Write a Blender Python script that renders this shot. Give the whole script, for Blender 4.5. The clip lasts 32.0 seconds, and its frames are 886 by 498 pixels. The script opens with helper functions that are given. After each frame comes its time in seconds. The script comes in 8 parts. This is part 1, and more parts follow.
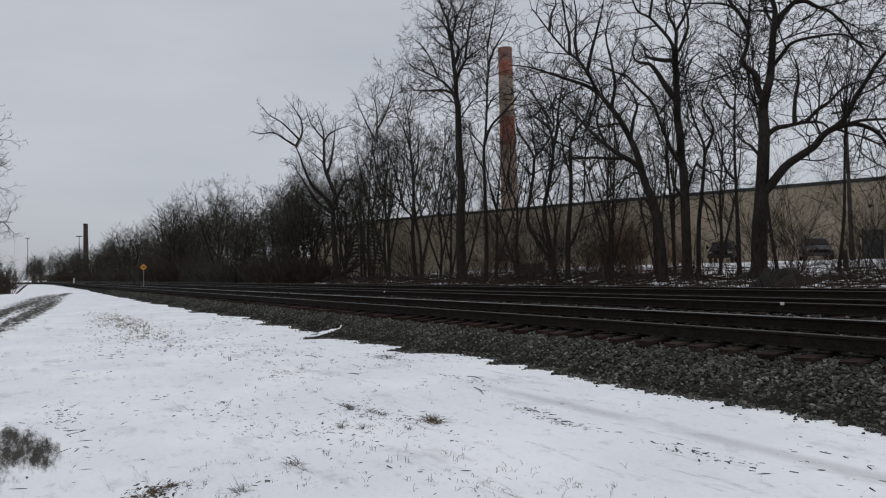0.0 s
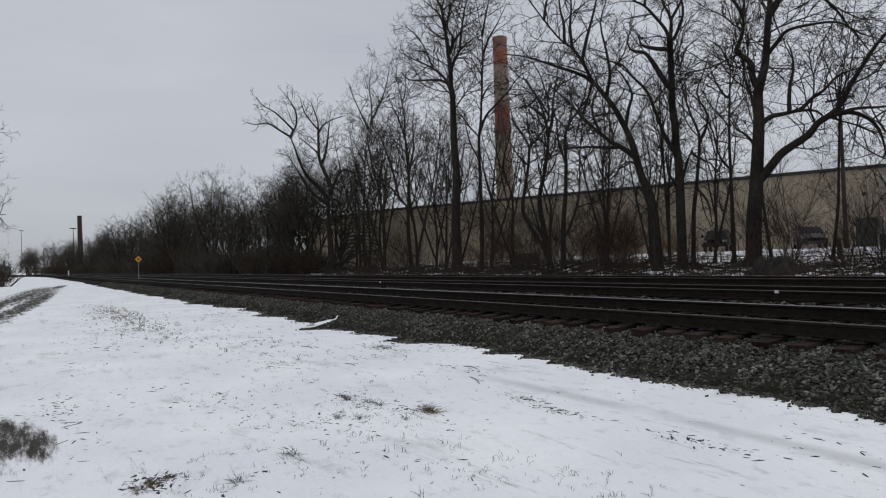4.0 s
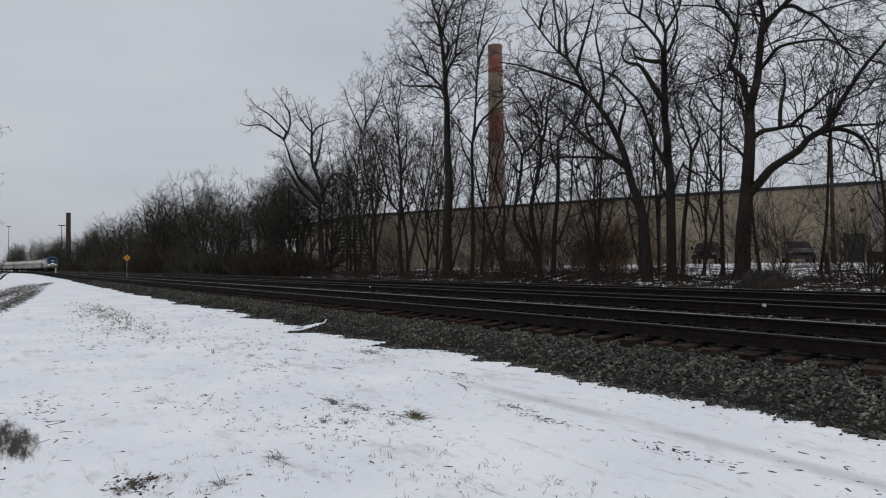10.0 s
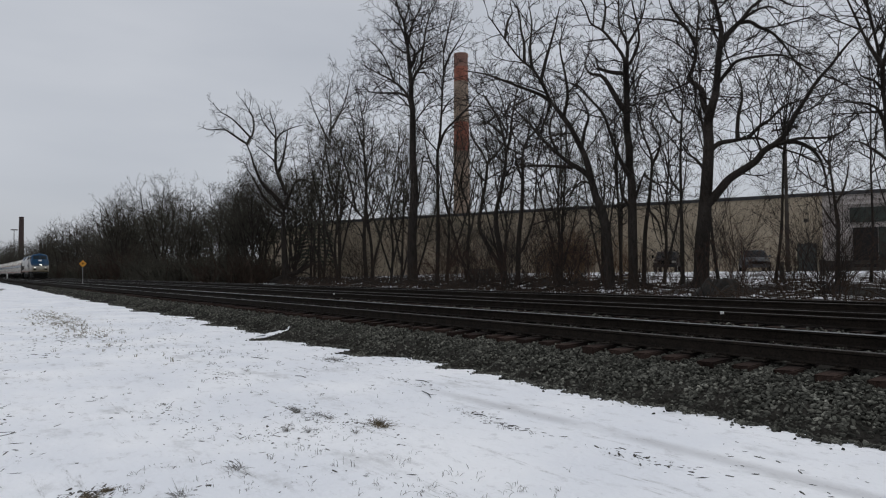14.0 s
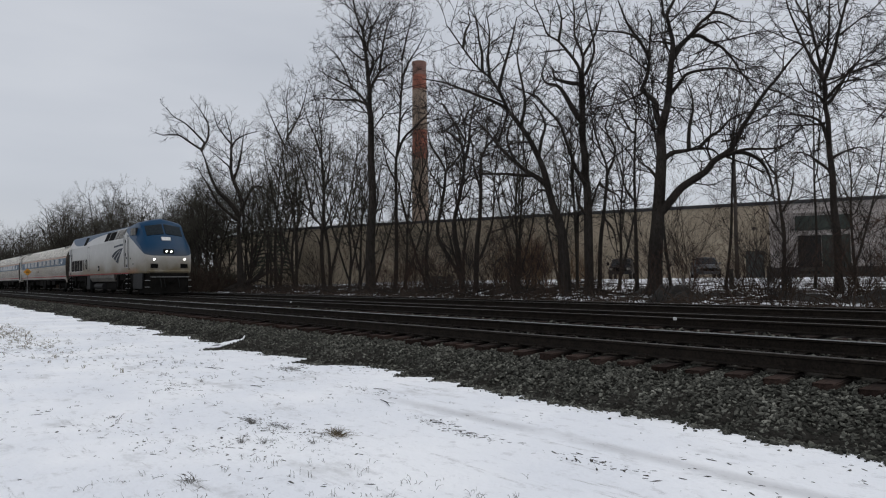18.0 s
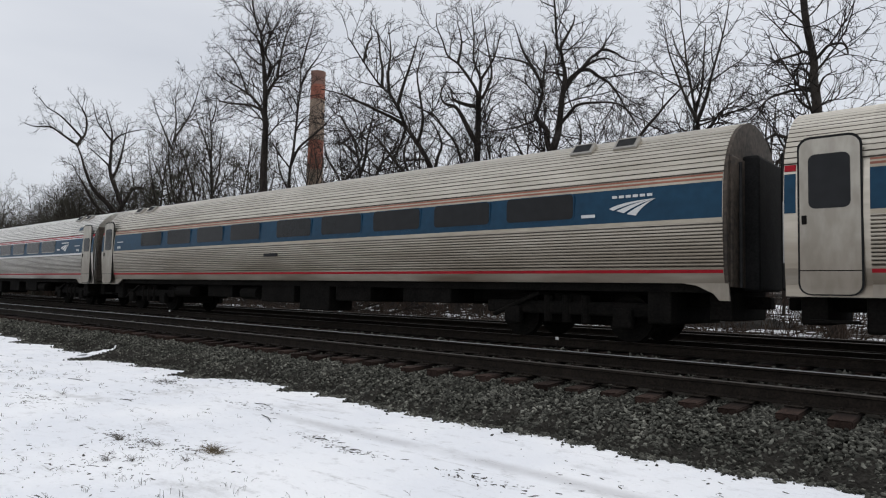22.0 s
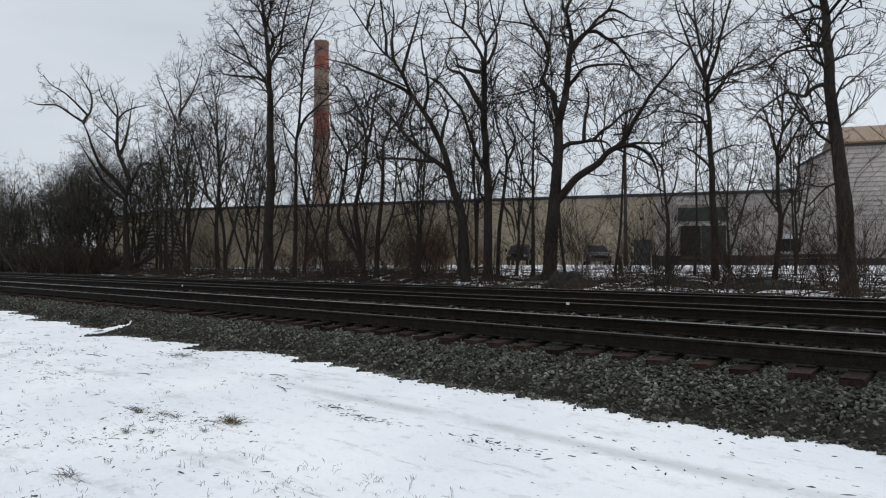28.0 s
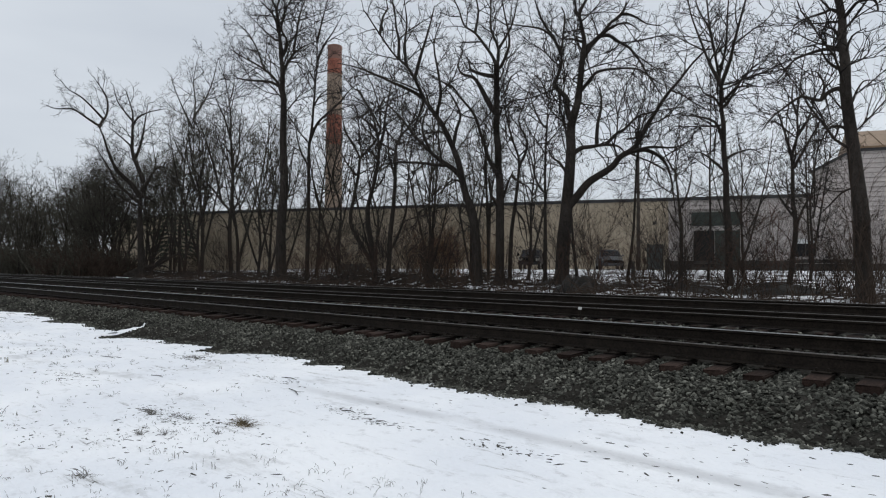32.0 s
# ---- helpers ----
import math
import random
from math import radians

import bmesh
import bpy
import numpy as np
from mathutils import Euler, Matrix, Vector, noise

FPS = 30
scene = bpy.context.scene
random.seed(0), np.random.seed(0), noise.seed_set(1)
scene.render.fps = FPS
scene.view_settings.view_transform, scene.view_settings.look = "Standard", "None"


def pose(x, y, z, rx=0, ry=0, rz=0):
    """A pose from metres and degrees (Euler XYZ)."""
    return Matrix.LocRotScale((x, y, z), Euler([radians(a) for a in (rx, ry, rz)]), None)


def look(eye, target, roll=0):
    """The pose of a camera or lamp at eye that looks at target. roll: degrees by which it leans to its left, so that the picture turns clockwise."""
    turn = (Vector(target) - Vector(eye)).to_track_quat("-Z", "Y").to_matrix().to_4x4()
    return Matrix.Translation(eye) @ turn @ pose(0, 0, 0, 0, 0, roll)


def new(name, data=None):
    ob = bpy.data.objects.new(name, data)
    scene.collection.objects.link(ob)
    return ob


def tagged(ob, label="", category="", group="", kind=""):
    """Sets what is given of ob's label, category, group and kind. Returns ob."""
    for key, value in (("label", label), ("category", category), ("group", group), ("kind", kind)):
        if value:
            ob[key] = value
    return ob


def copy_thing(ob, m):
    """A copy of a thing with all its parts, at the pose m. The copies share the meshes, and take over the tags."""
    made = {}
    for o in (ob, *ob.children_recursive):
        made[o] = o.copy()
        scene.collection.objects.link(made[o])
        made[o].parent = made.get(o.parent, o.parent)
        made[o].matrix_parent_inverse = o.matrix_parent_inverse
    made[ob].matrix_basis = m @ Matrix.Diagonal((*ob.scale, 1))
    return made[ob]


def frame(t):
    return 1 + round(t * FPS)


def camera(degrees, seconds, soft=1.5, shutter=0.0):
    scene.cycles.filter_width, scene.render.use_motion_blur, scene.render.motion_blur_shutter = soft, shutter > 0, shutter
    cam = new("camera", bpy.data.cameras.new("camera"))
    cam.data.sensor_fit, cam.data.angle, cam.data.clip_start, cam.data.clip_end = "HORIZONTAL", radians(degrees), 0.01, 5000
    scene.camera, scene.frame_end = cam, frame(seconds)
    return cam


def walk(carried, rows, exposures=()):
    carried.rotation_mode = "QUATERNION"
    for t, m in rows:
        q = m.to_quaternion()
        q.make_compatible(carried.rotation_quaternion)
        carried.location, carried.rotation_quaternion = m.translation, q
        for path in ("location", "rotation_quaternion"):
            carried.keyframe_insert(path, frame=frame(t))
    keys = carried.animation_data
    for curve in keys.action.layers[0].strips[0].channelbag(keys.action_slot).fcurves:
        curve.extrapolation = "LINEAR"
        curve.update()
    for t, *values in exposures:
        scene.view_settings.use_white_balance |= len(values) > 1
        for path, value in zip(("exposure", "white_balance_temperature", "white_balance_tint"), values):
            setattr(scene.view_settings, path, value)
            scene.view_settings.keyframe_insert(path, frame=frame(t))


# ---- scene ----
# The camera stands on the snow beside the line and follows the train by hand.
EYE = Vector((0.0, 0.0, 1.6))


def aim(yaw, pitch, roll):
    """The camera's pose from its heading (to the left of +y), its rise and its lean, in degrees."""
    a, b = radians(yaw), radians(pitch)
    ahead = Vector((-math.sin(a) * math.cos(b), math.cos(a) * math.cos(b), math.sin(b)))
    return look(EYE, EYE + 10 * ahead, roll)


cam = camera(66.7, 32.0, soft=1.15)
ROWS = [
    (0, 58.07, 1.67, -1.65), (0.5, 58.16, 1.27, -1.68), (1, 57.99, 2.17, -1.76), (1.5, 58.36, 1.31, -1.57),
    (2, 58.5, -0.06, -2.07), (2.5, 58.58, 0.53, -2.03), (3, 58.28, 0.31, -1.83), (3.5, 57.88, 0.76, -1.91),
    (5.5, 57.35, 0.72, -2.06), (6, 56.9, 0.94, -2.42), (6.5, 58.23, 1.64, -2.89), (7, 58.79, 1.56, -2.33),
    (7.5, 58.63, 1.28, -1.3), (8, 57.66, 1.41, -0.74), (8.5, 57.77, 1.17, -0.82), (9, 57.41, 0.94, -1.25),
    (9.5, 57.45, 0.86, -0.9), (10, 56.92, 1.32, -0.63), (10.5, 56.56, 0.92, -0.58), (11, 56.44, 1.51, -0.66),
    (11.5, 56.33, 0.91, -0.79), (12, 56, 1.72, -0.47), (12.5, 55.99, 1.64, -0.62), (13, 55.43, 2.21, -0.58),
    (13.5, 54.22, 2.79, -0.63), (14, 53.93, 1.91, -0.41), (14.5, 53.5, 2.3, -0.55), (16.5, 52.18, 2.25, -0.73),
    (17, 51.03, 3.07, -0.58), (17.5, 50.45, 3.66, -0.88), (18, 50.39, 2.52, -0.57), (18.5, 48.84, 4, -0.46),
    (19, 46.26, 3.39, -0.85), (19.5, 44.06, 3.9, 0.54), (20, 42.98, 3.08, 0.84), (20.5, 42.08, 3.39, 1.06),
    (21, 41.45, 3.58, 1.03), (21.5, 41.15, 3.86, 1.27), (22, 41.24, 3.88, 1.41), (22.5, 41.37, 3.85, 1.51),
    (23, 41.66, 3.21, 0.63), (23.5, 41.99, 3.17, -0.35), (24, 42.16, 2.86, -0.17), (24.5, 42.43, 2.27, -0.29),
    (25, 41.4, 1.63, -0.03), (25.5, 41.19, 1.91, -0.02), (27.5, 41.38, 1.55, 0.16), (28, 41.99, 1.19, 0.02),
    (28.5, 42.14, 2.64, -0.64), (29, 42.52, 2.25, -0.53), (29.5, 42.57, 2.74, -0.39), (30, 42.98, 1.75, -0.5),
    (30.5, 43.01, 2.5, -0.21), (31, 43.15, 2.34, -0.22), (31.5, 43.11, 1.35, -0.38), (32, 43, 1.52, 0.26),
]
walk(cam, [(t, aim(a, b, c)) for t, a, b, c in ROWS], exposures=[(0, -0.2, 6500, 10), (14, -0.2, 6500, 10), (17, -0.12, 6500, 10), (19, 0.02, 6500, 10), (20, 0.12, 6550, 10), (22, 0.22, 6600, 10), (25, 0.2, 6550, 10), (28, 0.16, 6430, 7.5), (32, 0.14, 6430, 7.5)])

# ---- overcast sky and a soft sun ----
world = bpy.data.worlds.new("overcast_sky")
scene.world = world
world.use_nodes = True
wn, wl = world.node_tree.nodes, world.node_tree.links
back = wn["Background"]
sky = wn.new("ShaderNodeTexSky")
sky.sky_type, sky.sun_disc = "NISHITA", False
sky.sun_elevation, sky.sun_rotation = radians(32), radians(200)
wmix = wn.new("ShaderNodeMix")
wmix.data_type, wmix.blend_type = "RGBA", "MIX"
wmix.inputs["Factor"].default_value = 0.93
wco = wn.new("ShaderNodeTexCoord")
wmap = wn.new("ShaderNodeMapping")
wmap.inputs["Scale"].default_value = (1.0, 1.0, 4.5)
wnoise = wn.new("ShaderNodeTexNoise")
wnoise.inputs["Scale"].default_value, wnoise.inputs["Detail"].default_value = 1.6, 4.0
wramp = wn.new("ShaderNodeValToRGB")
wramp.color_ramp.elements[0].position, wramp.color_ramp.elements[0].color = 0.3, (5.53, 5.85, 6.47, 1)
wramp.color_ramp.elements[1].position, wramp.color_ramp.elements[1].color = 0.75, (6.94, 7.2, 7.7, 1)
wl.new(wco.outputs["Generated"], wmap.inputs["Vector"])
wl.new(wmap.outputs["Vector"], wnoise.inputs["Vector"])
wl.new(wnoise.outputs["Fac"], wramp.inputs["Fac"])
wl.new(sky.outputs["Color"], wmix.inputs["A"])
wsep, wlow, wdim = wn.new("ShaderNodeSeparateXYZ"), wn.new("ShaderNodeMapRange"), wn.new("ShaderNodeVectorMath")
wlow.inputs["From Min"].default_value, wlow.inputs["From Max"].default_value, wlow.inputs["To Min"].default_value = 0.0, 0.14, 0.86
wdim.operation = "SCALE"
wl.new(wco.outputs["Generated"], wsep.inputs["Vector"])
wl.new(wsep.outputs["Z"], wlow.inputs["Value"])
wl.new(wramp.outputs["Color"], wdim.inputs["Vector"])
wl.new(wlow.outputs["Result"], wdim.inputs["Scale"])
wl.new(wdim.outputs["Vector"], wmix.inputs["B"])
wl.new(wmix.outputs["Result"], back.inputs["Color"])
back.inputs["Strength"].default_value = 0.1

sun_data = bpy.data.lights.new("sun", "SUN")
sun_data.energy, sun_data.angle, sun_data.color = 0.85, radians(25), (1.0, 0.97, 0.93)
sun = new("sun", sun_data)
sun.matrix_basis = look((12, 30, 50), (0, 0, 0))


# ---- materials ----
def mat(name, dark, light, scale=4.0, rough=0.8, metal=0.0, bump=0.3, fine=8.0, vary=0.0, stretch=(1, 1, 1), spec=0.5):
    """A surface of two tones: broad patches at the scale, finer grain at fine times it, and relief from both."""
    m = bpy.data.materials.new(name)
    m.use_nodes = True
    n, l = m.node_tree.nodes, m.node_tree.links
    b = n["Principled BSDF"]
    b.inputs["Roughness"].default_value, b.inputs["Metallic"].default_value = rough, metal
    b.inputs["Specular IOR Level"].default_value = spec
    co, mp = n.new("ShaderNodeTexCoord"), n.new("ShaderNodeMapping")
    mp.inputs["Scale"].default_value = stretch
    l.new(co.outputs["Object"], mp.inputs["Vector"])
    broad, grain = n.new("ShaderNodeTexNoise"), n.new("ShaderNodeTexNoise")
    for node, s in ((broad, scale), (grain, scale * fine)):
        node.inputs["Scale"].default_value, node.inputs["Detail"].default_value = s, 5.0
        l.new(mp.outputs["Vector"], node.inputs["Vector"])
    half = n.new("ShaderNodeMath")
    half.operation = "MULTIPLY_ADD"
    half.inputs[1].default_value, half.inputs[2].default_value = 0.55, 0.0
    l.new(grain.outputs["Fac"], half.inputs[0])
    both = n.new("ShaderNodeMath")
    both.operation = "MULTIPLY_ADD"
    both.inputs[1].default_value = 0.45
    l.new(broad.outputs["Fac"], both.inputs[0])
    l.new(half.outputs[0], both.inputs[2])
    ramp = n.new("ShaderNodeValToRGB")
    ramp.color_ramp.elements[0].position, ramp.color_ramp.elements[0].color = 0.36, (*dark, 1)
    ramp.color_ramp.elements[1].position, ramp.color_ramp.elements[1].color = 0.66, (*light, 1)
    l.new(both.outputs[0], ramp.inputs["Fac"])
    last = ramp.outputs["Color"]
    if vary:
        info, hsv, rng = n.new("ShaderNodeObjectInfo"), n.new("ShaderNodeHueSaturation"), n.new("ShaderNodeMapRange")
        rng.inputs["To Min"].default_value, rng.inputs["To Max"].default_value = 1 - vary, 1 + vary
        l.new(info.outputs["Random"], rng.inputs["Value"])
        l.new(rng.outputs["Result"], hsv.inputs["Value"])
        l.new(last, hsv.inputs["Color"])
        last = hsv.outputs["Color"]
    l.new(last, b.inputs["Base Color"])
    if bump:
        bp = n.new("ShaderNodeBump")
        bp.inputs["Strength"].default_value, bp.inputs["Distance"].default_value = bump, 0.02
        l.new(both.outputs[0], bp.inputs["Height"])
        l.new(bp.outputs["Normal"], b.inputs["Normal"])
    return m


def plain_glow(name, colour, strength):
    m = bpy.data.materials.new(name)
    m.use_nodes = True
    b = m.node_tree.nodes["Principled BSDF"]
    b.inputs["Base Color"].default_value = (*colour, 1)
    b.inputs["Emission Color"].default_value = (*colour, 1)
    b.inputs["Emission Strength"].default_value = strength
    return m


BARK = mat("bark", (0.018, 0.0155, 0.0135), (0.062, 0.053, 0.046), 3.0, 0.95, bump=0.6, stretch=(3, 3, 0.7), spec=0.08)
TWIG = mat("twig", (0.017, 0.015, 0.014), (0.042, 0.037, 0.034), 2.0, 0.95, bump=0.0, spec=0.05)
THICKET = mat("thicket_twig", (0.045, 0.043, 0.034), (0.105, 0.098, 0.08), 1.0, 0.95, bump=0.0, spec=0.05)
BRUSH = mat("brush_twig", (0.032, 0.024, 0.019), (0.085, 0.062, 0.048), 1.0, 0.95, bump=0.0, spec=0.05)
NEEDLE = mat("needles", (0.012, 0.022, 0.014), (0.035, 0.05, 0.03), 3.0, 0.9, bump=0.0)
STEEL_TOP = mat("worn_rail_head", (0.22, 0.22, 0.22), (0.36, 0.36, 0.35), 2.0, 0.32, 1.0, 0.05, stretch=(0.3, 4, 4))
DULL_TOP = mat("dull_rail_head", (0.05, 0.045, 0.04), (0.11, 0.10, 0.09), 2.0, 0.42, 0.8, 0.05, stretch=(0.3, 4, 4))
RUST = mat("rusty_rail", (0.009, 0.0075, 0.006), (0.028, 0.022, 0.0175), 5.0, 0.9, 0.0, 0.4, spec=0.12)
TIE = mat("creosoted_tie", (0.018, 0.0122, 0.0105), (0.062, 0.040, 0.032), 2.2, 0.95, bump=0.7, vary=0.35, stretch=(6, 0.6, 4), spec=0.1)
STONE = mat("ballast_stone", (0.045, 0.047, 0.038), (0.165, 0.165, 0.14), 9.0, 0.95, bump=0.4, vary=0.45, spec=0.15)
# bed coloured darker than its stones, painting in the shade of their gaps
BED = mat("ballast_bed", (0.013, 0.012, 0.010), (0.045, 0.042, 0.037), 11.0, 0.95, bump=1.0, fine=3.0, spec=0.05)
BRICK = mat("chimney_brick", (0.20, 0.065, 0.042), (0.34, 0.13, 0.085), 1.3, 0.9, bump=0.3)
PALE_BRICK = mat("pale_chimney_band", (0.21, 0.155, 0.115), (0.33, 0.25, 0.19), 1.3, 0.9, bump=0.3)
BLOCK = mat("painted_block_wall", (0.325, 0.266, 0.194), (0.47, 0.393, 0.293), 0.35, 0.95, bump=0.3, fine=14, spec=0.2)
FLASH = mat("dark_roof_edge", (0.02, 0.02, 0.022), (0.05, 0.05, 0.052), 2.0, 0.7)

STRIPE_WHITE = mat("stripe_white", (0.6, 0.6, 0.59), (0.72, 0.72, 0.71), 1.0, 0.45, bump=0.02)
DARK_GLASS = mat("tinted_glass", (0.008, 0.009, 0.010), (0.014, 0.015, 0.017), 0.6, 0.1, bump=0.0, spec=0.2)
UNDER = mat("grimy_running_gear", (0.004, 0.004, 0.0035), (0.014, 0.0125, 0.011), 2.5, 0.9, 0.0, 0.4, spec=0.08)
RUBBER = mat("black_rubber", (0.008, 0.008, 0.008), (0.02, 0.02, 0.02), 3.0, 0.85, spec=0.2)
BLACK = mat("black_paint", (0.005, 0.005, 0.005), (0.010, 0.010, 0.010), 2.0, 0.9, bump=0.0, spec=0.06)
RAILING = mat("handrail_steel", (0.25, 0.25, 0.25), (0.4, 0.4, 0.4), 3.0, 0.4, 0.6, 0.0)
SKIRT = mat("dark_grey_skirt", (0.015, 0.0155, 0.016), (0.032, 0.032, 0.032), 1.2, 0.7, bump=0.1, spec=0.15)
STEEL_FLAT = mat("dulled_stainless_steel", (0.27, 0.252, 0.220), (0.38, 0.360, 0.322), 0.9, 0.38, 0.7, 0.04)

# ---- mesh helpers ----
def mesh(name, verts, faces, mats, index=None, smooth=False):
    me = bpy.data.meshes.new(name)
    me.from_pydata([tuple(v) for v in verts], [], faces)
    for m in mats if isinstance(mats, (list, tuple)) else [mats]:
        me.materials.append(m)
    if index is not None:
        me.polygons.foreach_set("material_index", index)
    if smooth:
        me.polygons.foreach_set("use_smooth", [True] * len(me.polygons))
    me.update()
    return me


def empty(name, m=None, label="", category="", group="", kind=""):
    ob = new(name)
    ob.empty_display_size = 0.3
    if m is not None:
        ob.matrix_basis = m
    return tagged(ob, label, category, group, kind)


def child(name, me, parent, m=None, label=""):
    ob = new(name, me)
    ob.parent = parent
    if m is not None:
        ob.matrix_basis = m
    return tagged(ob, label)


def part(name, bm, material, parent, label="", m=None, smooth=False):
    """Links a bmesh as one mesh object under a thing or a part."""
    me = bpy.data.meshes.new(name)
    bmesh.ops.recalc_face_normals(bm, faces=bm.faces)
    bm.to_mesh(me)
    bm.free()
    me.materials.append(material)
    if smooth:
        me.polygons.foreach_set("use_smooth", [True] * len(me.polygons))
    return child(name, me, parent, m, label)


def box(x0, x1, y0, y1, z0, z1, bevel=0.0, bm=None):
    bm = bm or bmesh.new()
    made = bmesh.ops.create_cube(bm, size=1.0)["verts"]
    for v in made:
        v.co = Vector((x0 + (v.co.x + 0.5) * (x1 - x0), y0 + (v.co.y + 0.5) * (y1 - y0), z0 + (v.co.z + 0.5) * (z1 - z0)))
    if bevel:
        edges = list({e for v in made for e in v.link_edges})
        bmesh.ops.bevel(bm, geom=edges, offset=bevel, segments=2, profile=0.5, affect="EDGES")
    return bm


def rod(a, b, r, n=8, r2=None, bm=None):
    """A round bar from a to b."""
    bm = bm or bmesh.new()
    a, b = Vector(a), Vector(b)
    m = Matrix.Translation((a + b) / 2) @ (b - a).to_track_quat("Z", "Y").to_matrix().to_4x4()
    bmesh.ops.create_cone(bm, cap_ends=True, segments=n, radius1=r, radius2=r if r2 is None else r2, depth=(b - a).length, matrix=m)
    return bm


def sweep(section, xs, place):
    """Vertices and faces of a closed section, a list of (y, z), carried along stations xs; place gives (x, y, z)."""
    n = len(section)
    verts = [place(x, y, z) for x in xs for y, z in section]
    faces = [(i * n + j, i * n + (j + 1) % n, (i + 1) * n + (j + 1) % n, (i + 1) * n + j) for i in range(len(xs) - 1) for j in range(n)]
    faces += [tuple(range(n))[::-1], tuple((len(xs) - 1) * n + j for j in range(n))]
    return verts, faces


# ---- the ground, the ballast and the tracks ----
CURVE_FROM, CURVE_R = -240.0, 800.0


def bend(x):
    """How far the line has swung to the side where it curves in the distance."""
    return -((x - CURVE_FROM) ** 2) / (2 * CURVE_R) if x < CURVE_FROM else 0.0


def wave(x, y, s, seed=0.0):
    return noise.noise(Vector((x * s + seed, y * s - seed, 0.37 + seed)))


# where snow reaches into the stones, and where stones have spilled out: place, width, how far
TOE_BUMPS = ((-4.4, 0.9, 0.2), (-10.2, 0.7, 0.42), (-12.6, 1.6, -0.3), (-16.7, 0.5, 0.3), (-15.6, 0.5, -0.35), (-20.0, 1.2, 0.3), (-23.5, 1.6, 0.5), (-28, 2, 0.2))


def toe(x):
    """Where the ballast slope runs out into the snow."""
    y = 6.68 + 0.2 * wave(x, 0, 0.7, 7) + 0.16 * wave(x, 0, 2.6, 1) + 0.17 * wave(x, 0, 7.3, 4) + 0.09 * wave(x, 0, 19.0, 21)
    if x < -7:
        y = min(7.25, y + (0.55 * wave(x, 0, 0.9, 9) + 0.35 * wave(x, 0, 2.3, 13)) * min(1.0, (-7 - x) / 3))
    for at, wide, out in TOE_BUMPS:
        y += out * math.exp(-(((x - at) / wide) ** 2))
    return y - min(0.0, x + 30) * 0.012


def ground_z(x, y):
    yy = y - bend(x)
    z = 0.05 * wave(x, y, 0.12) + 0.02 * wave(x, y, 0.6, 5)
    if yy < 0:
        z *= max(0.3, 1 + yy / 40)
    if yy > 6.5:
        z -= 0.03 * min(1.0, (yy - 6.5) / 0.5)
    if yy > 20.3:
        a = min(1.0, (yy - 20.3) / 1.5)
        z += 0.5 * a + 0.9 * min(1.0, max(0.0, yy - 24) / 24) + 0.12 * a * wave(x, y, 0.5, 11)
    return z


def steps(*runs):
    """Stations: runs of (start, end, step), joined."""
    out = []
    for a, b, s in runs:
        n = max(1, round((b - a) / s))
        out += [a + (b - a) * i / n for i in range(n)]
    return out + [runs[-1][1]]


GX = steps((-1500, -400, 100), (-400, -120, 10), (-120, -40, 2), (-40, -14, 0.5), (-14, 2, 0.25), (2, 20, 1), (20, 100, 8), (100, 600, 100))
GY = steps((-400, -60, 40), (-60, -8, 4), (-8, 0, 0.8), (0, 7.2, 0.25), (7.2, 20, 0.8), (20, 30, 0.5), (30, 60, 2), (60, 200, 14), (200, 1200, 100))
verts = [(x, y + bend(x) * max(0.0, 1 - abs(y - 13) / 300), 0) for x in GX for y in GY]
verts = [(x, y, ground_z(x, y)) for x, y, _ in verts]
ny = len(GY)
faces = [(i * ny + j, (i + 1) * ny + j, (i + 1) * ny + j + 1, i * ny + j + 1) for i in range(len(GX) - 1) for j in range(ny - 1)]


